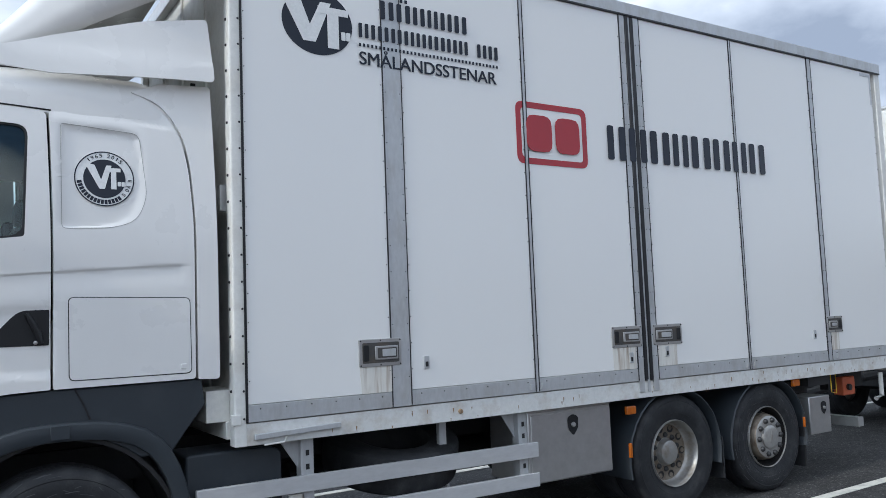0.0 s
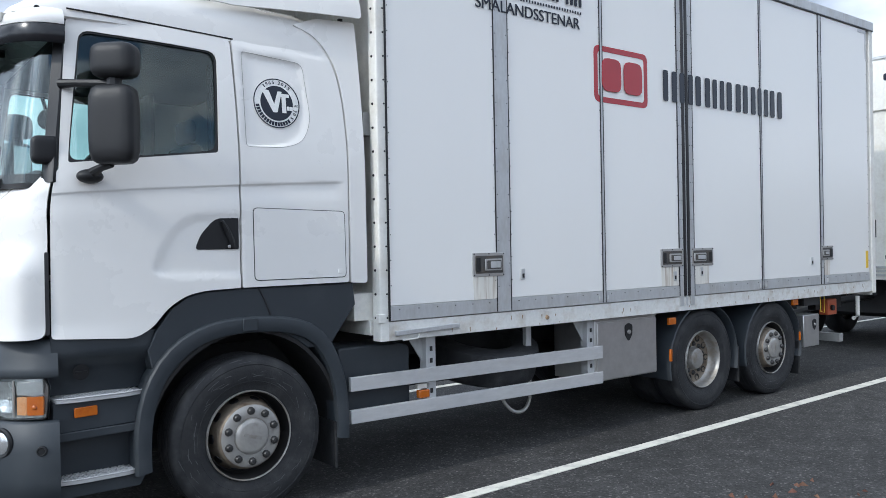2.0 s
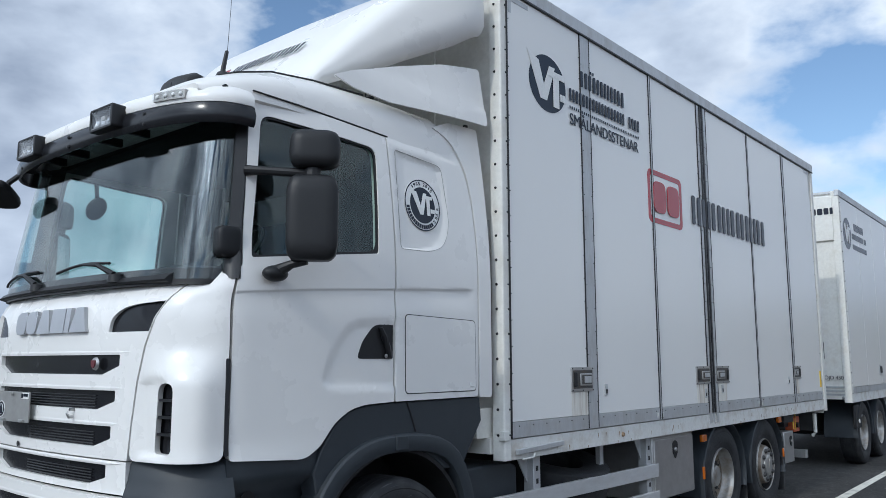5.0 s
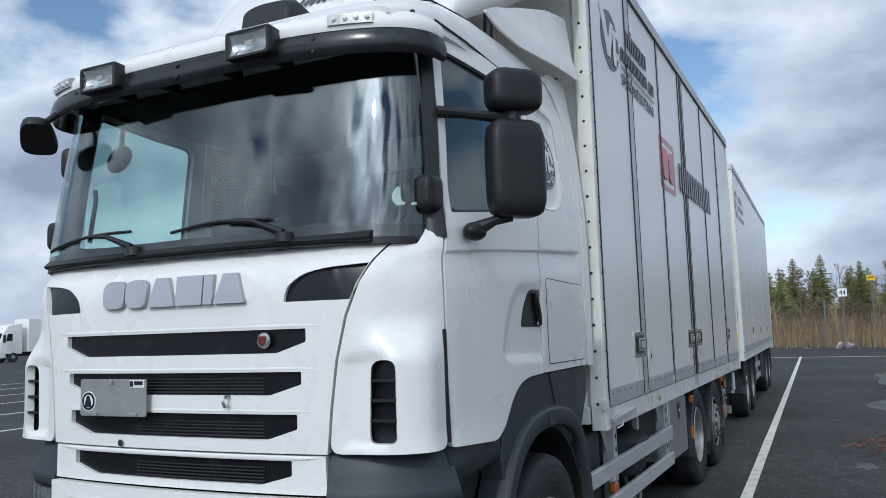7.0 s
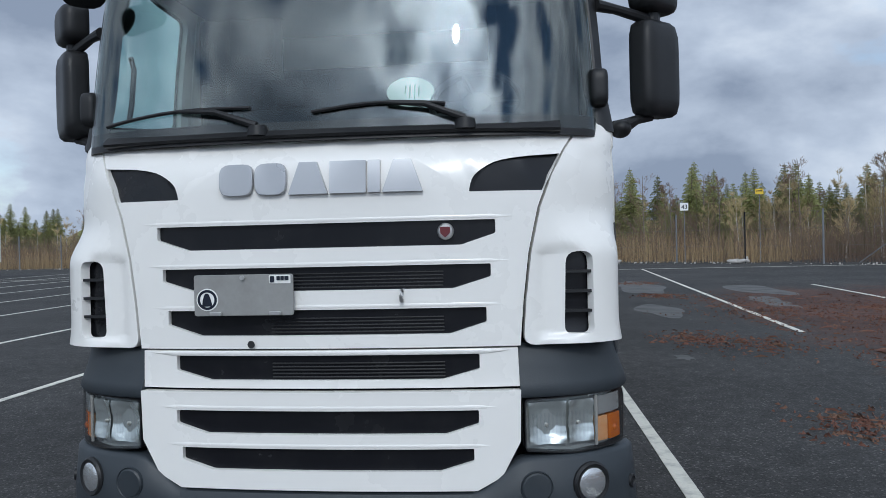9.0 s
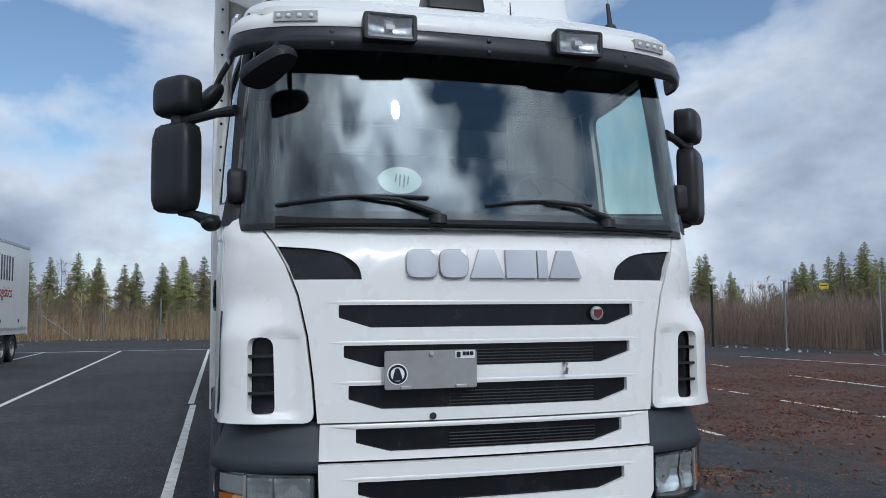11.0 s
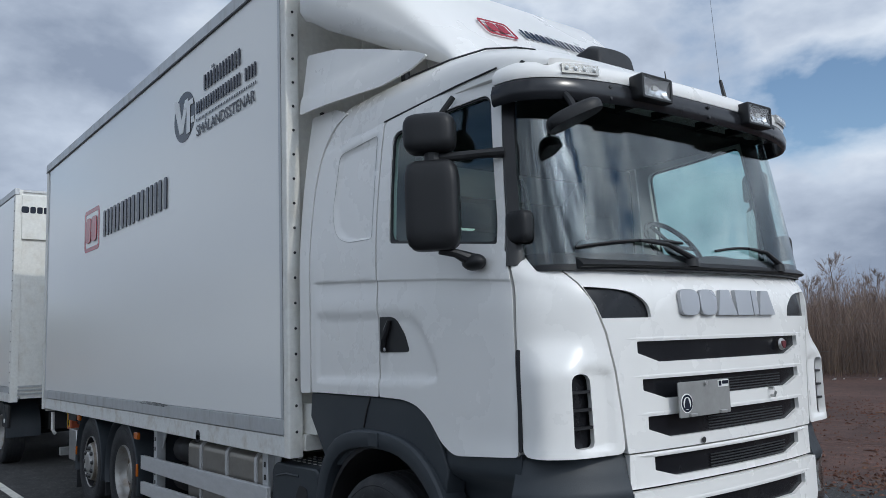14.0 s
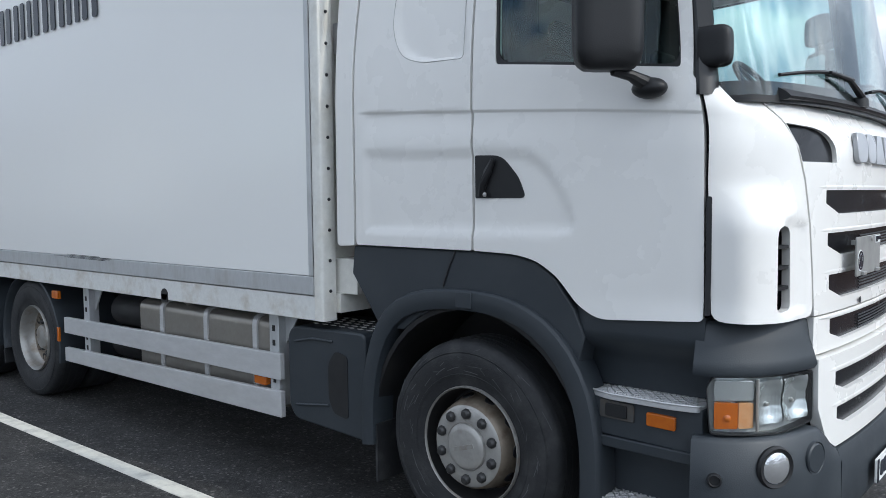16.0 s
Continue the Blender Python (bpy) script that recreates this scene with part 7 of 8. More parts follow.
def shield_lock(x, z, y, s, parent):
    o = rounded([(x - 0.055 * s, z + 0.06 * s), (x - 0.05 * s, z - 0.03 * s), (x, z - 0.09 * s), (x + 0.05 * s, z - 0.03 * s), (x + 0.055 * s, z + 0.06 * s), (x, z + 0.085 * s)], 0.02 * s)
    lk = part("box_lock", prism(o, "y", y, y - 0.006), BLACKP, parent, "black shield-shaped lock")
    part("lock_handle", lathe([(0, 0), (0.022 * s, 0), (0.018 * s, -0.012), (0, -0.014)], (x, y - 0.006, z), "y", 12, closed=False), STEEL, lk)


shield_lock(5.42, 0.90, -1.243, 1.0, bx)
bx2 = part("stainless_tool_box", box(8.62, 8.98, -1.235, -0.95, 0.46, 0.84), STEEL, truck, "small stainless steel tool box behind the wheels", bevel=0.008)
shield_lock(8.86, 0.72, -1.236, 0.8, bx2)
part("tool_box", box(8.62, 8.98, 0.95, 1.235, 0.46, 0.84), STEEL, truck, "small stainless steel tool box behind the wheels", bevel=0.008)
sp = part("spare_wheel_tyre", lathe(TYRE, (0, 0, 0), "z", 48), RUBBER, truck, "spare tyre slung under the body")
sp.matrix_basis = Matrix.Translation((4.02, -0.72, 0.80)) @ Matrix.Rotation(radians(14), 4, "X")
part("air_hose", tube([(x, -1.05 - 0.07 * math.sin(math.pi * i / 20), z) for i, (x, z) in enumerate((4.13 - 0.185 * math.cos(math.pi * k / 20), 0.60 - 0.29 * math.sin(math.pi * k / 20) ** 0.8) for k in range(21))], 0.016, 10), HUB, truck, "grey hanging hose")
part("spare_hanger", box(4.22, 4.28, -1.12, -1.08, 0.78, 1.06), ALU, truck)
part("battery_box", prism(rounded([(2.36, 0.52), (2.98, 0.52), (2.98, 0.98), (2.90, 1.01), (2.36, 1.01)], 0.03), "y", -0.75, -1.14), PLASTIC, truck, "black battery box", bevel=0.012)
tk = part("fuel_tank", prism(rounded([(0.62, 0.43), (1.17, 0.43), (1.17, 1.0), (0.62, 1.0)], 0.07), "x", 3.20, 4.86), TANK, truck, "dull aluminium fuel tank", bevel=0.012, sharp=30)
for x in (3.42, 3.97, 4.53):
    part("tank_strap", prism(rounded([(0.61, 0.42), (1.185, 0.42), (1.185, 1.012), (0.61, 1.012)], 0.075), "x", x - 0.022, x + 0.022), RAILM, tk, bevel=0.003, sharp=30)
for z, r in ((0.86, 0.13), (0.60, 0.13)):
    part("air_tank", lathe([(0.0, 4.98), (0.10, 5.0), (r, 5.06), (r, 5.42), (0.10, 5.47), (0.0, 5.48)], (0, 0.98, z), "x", 20, closed=False), CHASSIS, truck, "black air tank")
bb = part("tread_box", prism(rounded([(2.36, 0.40), (2.96, 0.43), (3.02, 0.50), (3.02, 0.94), (2.97, 0.99), (2.36, 1.0)], 0.05), "y", 0.72, 1.235), PLASTIC, truck, "dark grey moulded side box", bevel=0.012)
# flat dark plate stands in for the shade inside the moulded recess
part("box_recess", prism(rounded([(2.50, 0.50), (2.62, 0.52), (2.66, 0.60), (2.66, 0.80), (2.60, 0.88), (2.50, 0.86)], 0.03), "y", 1.233, 1.239), CHASSIS, bb)
part("box_crease", tube([(2.62, 1.236, 0.93), (2.80, 1.238, 0.93), (2.95, 1.236, 0.90)], 0.008, 6), PLASTIC, bb)
part("box_crease", tube([(2.66, 1.236, 0.56), (2.80, 1.238, 0.54), (2.95, 1.236, 0.52)], 0.008, 6), PLASTIC, bb)
for i in range(7):
    for j in range(5):
        x, y = 2.42 + i * 0.075 + 0.035 * (j % 2), 0.90 + j * 0.06
        part("tread_stud", prism([(x - 0.026, y), (x, y - 0.010), (x + 0.026, y), (x, y + 0.010)], "z", 1.0, 1.005), STEEL, bb, flat=True)

# mudguards over the bogie
for side in (1, -1):
    for cx in (6.62, 7.93):
        bm = bmesh.new()
        rings = []
        for i in range(19):
            a = radians(-14 + 208 * i / 18)
            r = 0.575
            c, s = math.cos(a), math.sin(a)
            if cx < 7 and a < radians(22) or cx > 7 and a > radians(158):
                c *= 0.985
            rings.append([(cx + q * c, side * y, 0.512 + q * s * 0.985) for q, y in ((r, 0.70), (r, 1.245), (r + 0.012, 1.262), (r + 0.024, 1.255), (r + 0.022, 0.70))])
        part("mudguard", loft(rings, bm=bm), PLASTIC, truck, "dark grey plastic mudguard", sharp=50)
    part("mud_flap", box(7.235, 7.25, side * 0.72, side * 1.24, 0.22, 0.6), RUBBER, truck)
    part("mud_flap", box(8.50, 8.515, side * 0.72, side * 1.24, 0.16, 0.55), RUBBER, truck)
    for x, z in ((6.06, 0.955), (8.38, 1.01)):
        part("side_marker_lamp", box(x - 0.055, x + 0.055, side * 1.24, side * 1.275, z - 0.035, z + 0.035), AMBER, truck, "lit amber side marker lamp", bevel=0.008)
    part("mudguard_reflector", box(6.02, 6.05, side * 1.25, side * 1.27, 0.56, 0.68), AMBER, truck, bevel=0.004)
    part("mudguard_reflector", box(8.47, 8.49, side * 1.25, side * 1.27, 0.56, 0.66), AMBER, truck, bevel=0.004)

# ---- trailers ----
def trailer(name, at, rz, length, label, marks, wheels_x, dolly=True):
    t = thing(name, at, label, "trailer", "parked box trailers", rz)
    h, w = 4.55, 1.28
    part("trailer_core", box(0.06, length - 0.05, -w + 0.05, w - 0.05, 1.18, h - 0.05), BODYW, t)
    part("trailer_front", box(0.02, 0.08, -w + 0.09, w - 0.09, 1.10, h - 0.10), BODYF, t, "cream-white trailer front wall")
    # added slab: its lower edge mimics the line between sun and shade
    part("front_fairing_panel", box(-0.02, 0.03, -w + 0.10, w - 0.10, 3.70, h - 0.10), BODYF, t, bevel=0.01)
    for z in (1.16, 1.22, 1.28):
        part("front_floor_rib", box(0.0, 0.03, -w + 0.1, w - 0.1, z, z + 0.03), ALU, t)
    part("trailer_roof", box(0.02, length - 0.02, -w + 0.03, w - 0.03, h - 0.05, h - 0.015), ALU, t)
    for s in (1, -1):
        cp = part("corner_post", prism(rounded([(0.0, s * (w - 0.12)), (0.0, s * w), (0.10, s * w), (0.10, s * (w - 0.06))], 0.01), "z", 1.05, h - 0.02), BODYF, t, "white corner post with screws", bevel=0.004)
        for i in range(20):
            part("screw", lathe([(0, 0), (0.011, 0), (0.007, s * 0.008), (0, s * 0.009)], (0.05, s * w, 1.2 + i * 0.165), "y", 6, closed=False), SEAL, cp, flat=True)
        part("floor_frame", box(0.02, length - 0.02, s * (w - 0.06), s * (w - 0.005), 1.05, 1.20), SILL, t, "weathered floor frame", bevel=0.004)
        part("roof_rail", box(-0.01, length, s * (w - 0.06), s * (w + 0.01), h - 0.11, h), ALU, t, bevel=0.006)
        part("rear_post", box(length - 0.09, length, s * (w - 0.09), s * (w + 0.003), 1.0, h - 0.1), BODYF, t)
        if s < 0:
            n = max(6, round(length / 1.25))
            step = (length - 0.2) / n
            for i in range(n):
                a, b = 0.11 + i * step, 0.11 + (i + 1) * step
                part("side_door_panel", box(a + 0.012, b - 0.012, -w, -w + 0.03, 1.30, h - 0.12), BODYW, t, "white side door panel", bevel=0.003)
                part("panel_foot_rail", box(a + 0.012, b - 0.012, -w - 0.003, -w + 0.03, 1.20, 1.295), ALU, t)
                part("panel_gap", box(b - 0.012, b + 0.012, -w + 0.006, -w + 0.03, 1.20, h - 0.12), SEAL if i % 3 == 2 else ALU, t)
                if i % 2 == 1:
                    la = part("door_latch", box(b - 0.20, b + 0.06, -w - 0.010, -w, 1.47, 1.65), ALU, t, "steel door latch", bevel=0.006)
                    part("latch_well", box(b - 0.17, b + 0.03, -w - 0.013, -w - 0.008, 1.50, 1.62), CHASSIS, la)
        else:
            part("side_panel", box(0.105, length - 0.1, w - 0.03, w, 1.30, h - 0.12), BODYW, t, "smooth white trailer side", bevel=0.003)
            part("panel_foot_rail", box(0.105, length - 0.1, w - 0.03, w + 0.003, 1.20, 1.295), ALU, t)
        # side guard
        g0, g1 = wheels_x[1] + 0.75, wheels_x[2] - 0.75
        for z in (0.50, 0.74):
            part("side_guard_rail", box(g0, g1, s * 1.18, s * 1.21, z, z + 0.11), RAILM, t, "aluminium side guard rail", bevel=0.004)
        for x in (g0 + 0.15, (g0 + g1) / 2, g1 - 0.15):
            part("guard_post", box(x - 0.03, x + 0.03, s * 1.12, s * 1.18, 0.5, 1.05), ALU, t)
        if s < 0:
            part("tool_box", box(g1 - 1.3, g1 - 0.05, -1.215, -0.8, 0.45, 1.0), CHASSIS, t, "dark tool box", bevel=0.01)
        for x in wheels_x:
            place_wheel(WHEELS["drive"], x, s * 1.07, s, t, x)
            rings = []
            for i in range(15):
                a = radians(-5 + 190 * i / 14)
                rings.append([(x + q * math.cos(a), s * y, 0.512 + q * math.sin(a)) for q, y in ((0.57, 0.72), (0.57, 1.235), (0.59, 1.245), (0.592, 0.72))])
            part("mudguard", loft(rings), PLASTIC, t, "dark plastic mudguard", sharp=50)
        part("frame_rail", box(0.1, length - 0.3, s * 0.40, s * 0.5, 0.85, 1.06), CHASSIS, t)
        part("front_mudguard_panel", box(wheels_x[0] - 0.66, wheels_x[0] - 0.2, s * 1.19, s * 1.235, 0.62, 1.0), CHASSIS, t, bevel=0.02)
        part("marker_reflector", lathe([(0, 0), (0.035, 0), (0.035, s * 0.012), (0, s * 0.014)], (wheels_x[0] - 0.42, s * 1.236, 0.73), "y", 14, closed=False), PLATEW, t)
        part("front_lamp", lathe([(0, 0), (0.03, 0), (0.02, -0.02), (0, -0.022)], (0.02, s * 1.15, 1.12), "x", 12, closed=False), REFLECT, t)
    for x in wheels_x:
        part("axle", tube([(x, -1.0, 0.51), (x, 1.0, 0.51)], 0.07, 8), CHASSIS, t)
    part("drawbar", tube([(-2.0, 0, 0.62), (-0.4, 0.0, 0.75), (0.6, 0.38, 0.85)], 0.06, 8), CHASSIS, t)
    part("drawbar", tube([(-0.4, 0, 0.75), (0.6, -0.38, 0.85)], 0.06, 8), CHASSIS, t)
    part("subframe", box(wheels_x[0] - 0.6, wheels_x[1] + 0.6, -0.6, 0.6, 0.55, 0.9), CHASSIS, t)
    part("rear_bar", tube([(length - 0.2, -1.2, 0.55), (length - 0.2, 1.2, 0.55)], 0.05, 8), ALU, t)
    part("rear_hook", tube([(length, 1.25, 1.0), (length + 0.12, 1.3, 1.02), (length + 0.12, 1.3, 0.92)], 0.02, 6), CHASSIS, t)
    marks(t, w)
    return t


def trailer_marks(t, w, big=(True, True)):
    L = lambda u, v, d: (u, -(w + d + 0.001), v)
    R = lambda u, v, d: (u, w + d + 0.001, v)
    for P, k, a in ((L, 1, 0.47), (R, -1, 4.9)):
        disc = decal("logo_disc", ellipse(a, 3.86, 0.28, 0.27, 40), P, INK, t)
        up = lambda u, v, d: P(u, v, d + 0.003)
        decal("logo_mark", [(a - k * 0.2, 4.02), (a - k * 0.1, 4.02), (a - k * 0.04, 3.86), (a + k * 0.02, 4.02), (a + k * 0.08, 4.02), (a - k * 0.02, 3.72), (a - k * 0.08, 3.72)][::k], up, PLATEW, disc)
        decal("logo_mark", [(a + k * 0.0, 3.98), (a + k * 0.2, 3.98), (a + k * 0.2, 3.94), (a + k * 0.14, 3.94), (a + k * 0.14, 3.70), (a + k * 0.06, 3.70), (a + k * 0.06, 3.94), (a, 3.94)][::k], lambda u, v, d: up(u, v, d + 0.003), PLATEW, disc)
        bars("name_mark", a + k * 0.52, a + k * 1.25, 3.97, 4.10, (1, 1, 1, 0.9, 1, 1), P, INK, t)
        bars("name_mark", a + k * 0.36, a + k * 1.45, 3.81, 3.91, (1, 1, 1, 1, 1, 1, 1, 1, 1, 0, 1, 1), P, INK, t)
        bars("name_mark", a + k * 0.36, a + k * 1.45, 3.63, 3.72, (1,) * 14, P, INK, t)
    for P, k, a, e, q, wanted in ((L, 1, 3.43, 9.3, 1, big[0]), (R, -1, 8.7, 5.6, 0.72, big[1])):
        if not wanted:
            continue
        z0, z1 = (3.07, 4.0) if q == 1 else (3.10, 3.72)
        if q == 1:
            decal("red_block", [(a - k * 1.25 * q, z0), (a - k * 0.3 * q, z0), (a - k * 0.3 * q, z1), (a - k * 1.25 * q, z1)][::k], P, RED, t)
            up = lambda u, v, d: P(u, v, d + 0.003)
            decal("logo_curve", rounded([(a - k * 0.95, z0), (a - k * 0.60, z0), (a - k * 0.62, 3.45), (a - k * 0.50, z1), (a - k * 0.88, z1), (a - k * 0.92, 3.6)], 0.1), up, INK, t)
        bars("haulier_mark", a, e, z0, z1, (1, 1, 1.05, 0.9, 1.1, 1, 0.9, 1), P, INK, t, gap=0.26, round_by=0.12, strokes=2)
        m = Matrix.Translation(P(e - k * 2.1 * q, z0 - 0.62 * q, 0.002)) @ (Euler((math.pi / 2, 0, 0)) if k > 0 else Euler((math.pi / 2, 0, math.pi))).to_matrix().to_4x4()
        lettering("service_name", "Logistics", 0.6 * q, 2.0 * q, RED if q == 1 else INK, t, m)
        fx = e - k * 2.75 * q
        sheet("red_frame", rounded([(fx, z0 - 0.62 * q), (fx + k * 0.5 * q, z0 - 0.62 * q), (fx + k * 0.5 * q, z0 - 0.22 * q), (fx, z0 - 0.22 * q)], 0.05), P, 0.002, RED, t,
              [rounded([(fx + k * 0.05 * q, z0 - 0.57 * q), (fx + k * 0.45 * q, z0 - 0.57 * q), (fx + k * 0.45 * q, z0 - 0.27 * q), (fx + k * 0.05 * q, z0 - 0.27 * q)], 0.03)], step=1.0, bevel=0)
    m = Matrix.Translation((-0.023, 0.02, 1.34)) @ Euler((math.pi / 2, 0, -math.pi / 2)).to_matrix().to_4x4()
    lettering("clearance_note", "FRI HÖJD 450", 0.085, 0.48, INK, t, Matrix.Translation((-0.001, -0.72, 0.08)) @ m, bold_by=0.008)
    for y in (-0.95, 0.95):
        bars("maker_mark", y + 0.24, y - 0.24, 4.14, 4.25, (1.2, 0.9, 0.9, 0.8, 0.5), lambda u, v, d: (-0.021 - d, u, v), INK, t, slant=0.0, round_by=0.45)


trailer("box_trailer", (12.30, 0.12, 0), 1.3, 9.6, "white box trailer coupled behind the truck", lambda t, w: trailer_marks(t, w, (False, True)), (1.0, 2.35, 6.9, 8.2))
trailer("box_trailer", (21.0, 10.42, 0), -0.6, 11.7, "long white box trailer with red and dark logos", trailer_marks, (1.15, 2.6, 8.3, 9.75))
trailer("box_trailer", (31.9, 33.7, 0), 0.5, 11.6, "white box trailer parked in the far bays", trailer_marks, (1.15, 2.6, 8.3, 9.75))
trailer("box_trailer", (39.5, 48.8, 0), 3.0, 11.6, "distant white box trailer beside a truck", trailer_marks, (1.15, 2.6, 8.3, 9.75))

# distant tractor in the next row
far = thing("parked_truck", (50, 74.0, 0), "distant white long-nosed truck cab in the next row", "truck", rz=-4)
rings = []
for x, z1, w in ((0.0, 2.0, 1.15), (0.05, 2.3, 1.2), (0.35, 3.1, 1.22), (0.9, 3.75, 1.2), (2.3, 3.95, 1.2)):
    rings.append([(x, w * c, 0.85 + (z1 - 0.85) * s) for c, s in ((1, 0), (1, 0.8), (0.92, 1), (-0.92, 1), (-1, 0.8), (-1, 0))])
part("cab_shell", loft(rings), WHITE, far, bevel=0.05)
part("windscreen", prism([(-1.05, 2.25), (1.05, 2.25), (1.0, 2.95), (-1.0, 2.95)], "x", 0.02, 0.25), VISOR, far)
part("grille", prism([(-0.8, 1.0), (0.8, 1.0), (0.85, 1.9), (-0.85, 1.9)], "x", -0.06, 0.02), GRILLE, far)
part("bumper", box(-0.12, 0.6, -1.2, 1.2, 0.45, 0.95), WHITE, far, bevel=0.05)
for s in (1, -1):
    part("side_window", prism([(0.55, 2.15), (1.25, 2.2), (1.25, 2.9), (0.75, 2.9)], "y", s * 1.2, s * 1.215), VISOR, far)
    part("mirror", box(0.2, 0.4, s * 1.4 - 0.1, s * 1.4 + 0.1, 2.0, 2.8), BLACKP, far, bevel=0.04)
    for x in (1.4, 5.4, 6.7):
        place_wheel(WHEELS["front"], x, s * 1.05, s, far)
part("chassis", box(0.6, 8.5, -0.5, 0.5, 0.6, 1.0), CHASSIS, far)
part("box_body", box(2.9, 10.6, -1.28, 1.28, 1.05, 4.4), BODYW, far, "white box body", bevel=0.02)

# ---- fence along the yard ----
FENCE = [(66, 70), (60, 30), (57.5, 8), (47, -9.5), (38, -20), (24, -22.3), (12, -25.2), (-8, -28), (-30, -30)]


def along(line, s):
    for a, b in zip(line, line[1:]):
        a, b = Vector((*a, 0)), Vector((*b, 0))
        if s <= (b - a).length:
            return a.lerp(b, s / (b - a).length), (b - a).normalized()
        s -= (b - a).length
    return b, (b - a).normalized()


total = sum((Vector(b) - Vector(a)).length for a, b in zip(FENCE, FENCE[1:]))
fence = thing("wire_fence", (57.5, 8, 0), "tall wire fence on galvanised posts round the yard", "fence", kind="")
inv = fence.matrix_basis.inverted()
n_posts = int(total / 4.3)
bm = bmesh.new()
for i in range(n_posts + 1):
    p, d = along(FENCE, i * total / n_posts)
    q = tube([(0, 0, -0.1), (0, 0, 2.95)], 0.045 if i % 3 else 0.055, 8)
    po = part("fence_post", q, POST if i % 4 else BLACKP, fence)
    po.matrix_basis = inv @ Matrix.Translation(p)
    if i % 9 == 4:
        for s in (1, -1):
            br = part("fence_brace", tube([(0, 0, 2.0), tuple(d * s * 2.6 + Vector((0, 0, 0.05)))], 0.03, 6), POST, fence)
            br.matrix_basis = inv @ Matrix.Translation(p)
    if i < n_posts:
        p2, _ = along(FENCE, (i + 1) * total / n_posts)
        for z in (0.08, 1.0, 1.95, 2.85):
            tube([tuple(p + Vector((0, 0, z))), tuple(p2 + Vector((0, 0, z)))], 0.004, 3, bm)
        n = int((p2 - p).length / 0.20)
        for k in range(n):
            a = p.lerp(p2, k / n)
            b = p.lerp(p2, min(1.0, (k + 6) / n))
            for za, zb in ((0.05, 1.45), (1.45, 2.85)):
                for u, v in ((a, b), (b, a)):
                    tube([tuple(u + Vector((0, 0, za))), tuple(v + Vector((0, 0, zb)))], 0.0022, 3, bm)
wires = part("wire_mesh", bm, POST, fence, flat=True, fix=False)
wires["kind"] = "stuff"
wires.matrix_basis = inv

# stones along the fence foot
rng = random.Random(11)
bm = bmesh.new()
for k in range(420):
    p, d = along(FENCE, rng.uniform(0, total))
    side_v = d.cross(Vector((0, 0, 1)))
    q = p + side_v * rng.uniform(-0.3, 0.9)
    r = rng.uniform(0.02, 0.075)
    mt = Matrix.LocRotScale(q + Vector((0, 0, r * 0.25)), Euler((rng.random() * 3, rng.random() * 3, rng.random() * 3)), (r * 1.6, r, r * 0.6))
    bmesh.ops.create_icosphere(bm, subdivisions=1, radius=1.0, matrix=mt)
tagged(part("stones", bm, STONE, flat=True), "pale stones along the foot of the fence", "stones", kind="stuff")
for x, y, n in ((44.5, -12.2, 5), (46.8, -5.6, 3), (51.0, -3.0, 3)):
    bm = bmesh.new()
    for k in range(n):
        bmesh.ops.create_icosphere(bm, subdivisions=2, radius=1.0, matrix=Matrix.LocRotScale((x + rng.uniform(-0.3, 0.3), y + rng.uniform(-0.6, 0.6), 0.12), Euler((rng.random(), 0, rng.random() * 3)), (0.2, 0.34, 0.13)))
    tagged(part("boulder", bm, STONE), "pale boulder lying by the fence", "boulder", "boulders by the fence")

# signs outside the fence
for x, y, z, txt, mat in ((48.6, -2.9, 3.25, "44", PLATEW), (46.3, -9.7, 3.4, "43", PLATEW), (48.4, -4.4, 4.0, "", YELLOW), (44.6, -13.6, 4.1, "", YELLOW), (33, -30, 3.0, "", YELLOW), (20, -33, 3.0, "", YELLOW)):
    yaw = math.degrees(math.atan2(-y - 1.6, -x - 2.9)) + 90
    sg = thing("number_sign" if txt else "yellow_sign", (x, y, 0), "white numbered bay sign on a thin pole" if txt else "small yellow warning sign on a thin pole", "sign", "bay signs" if txt else "yellow signs", yaw)
    part("pole", tube([(0, 0.02, 0), (0, 0.02, z)], 0.025, 6), POST, sg)
    w, h = (0.24, 0.23) if txt else (0.22, 0.15)
    part("board", box(-w, w, -0.01, 0.01, z - h, z + h), mat, sg)
    if txt:
        lettering("number", txt, 0.36, 0.34, INK, sg, Matrix.Translation((-0.17, -0.014, z - 0.13)) @ Euler((math.pi / 2, 0, 0)).to_matrix().to_4x4())
    else:
        bars("bar", -0.16, 0.16, z + 0.0, z + 0.06, (1, 1, 1, 1), lambda u, v, d: (u, -0.012 - d, v), INK, sg)

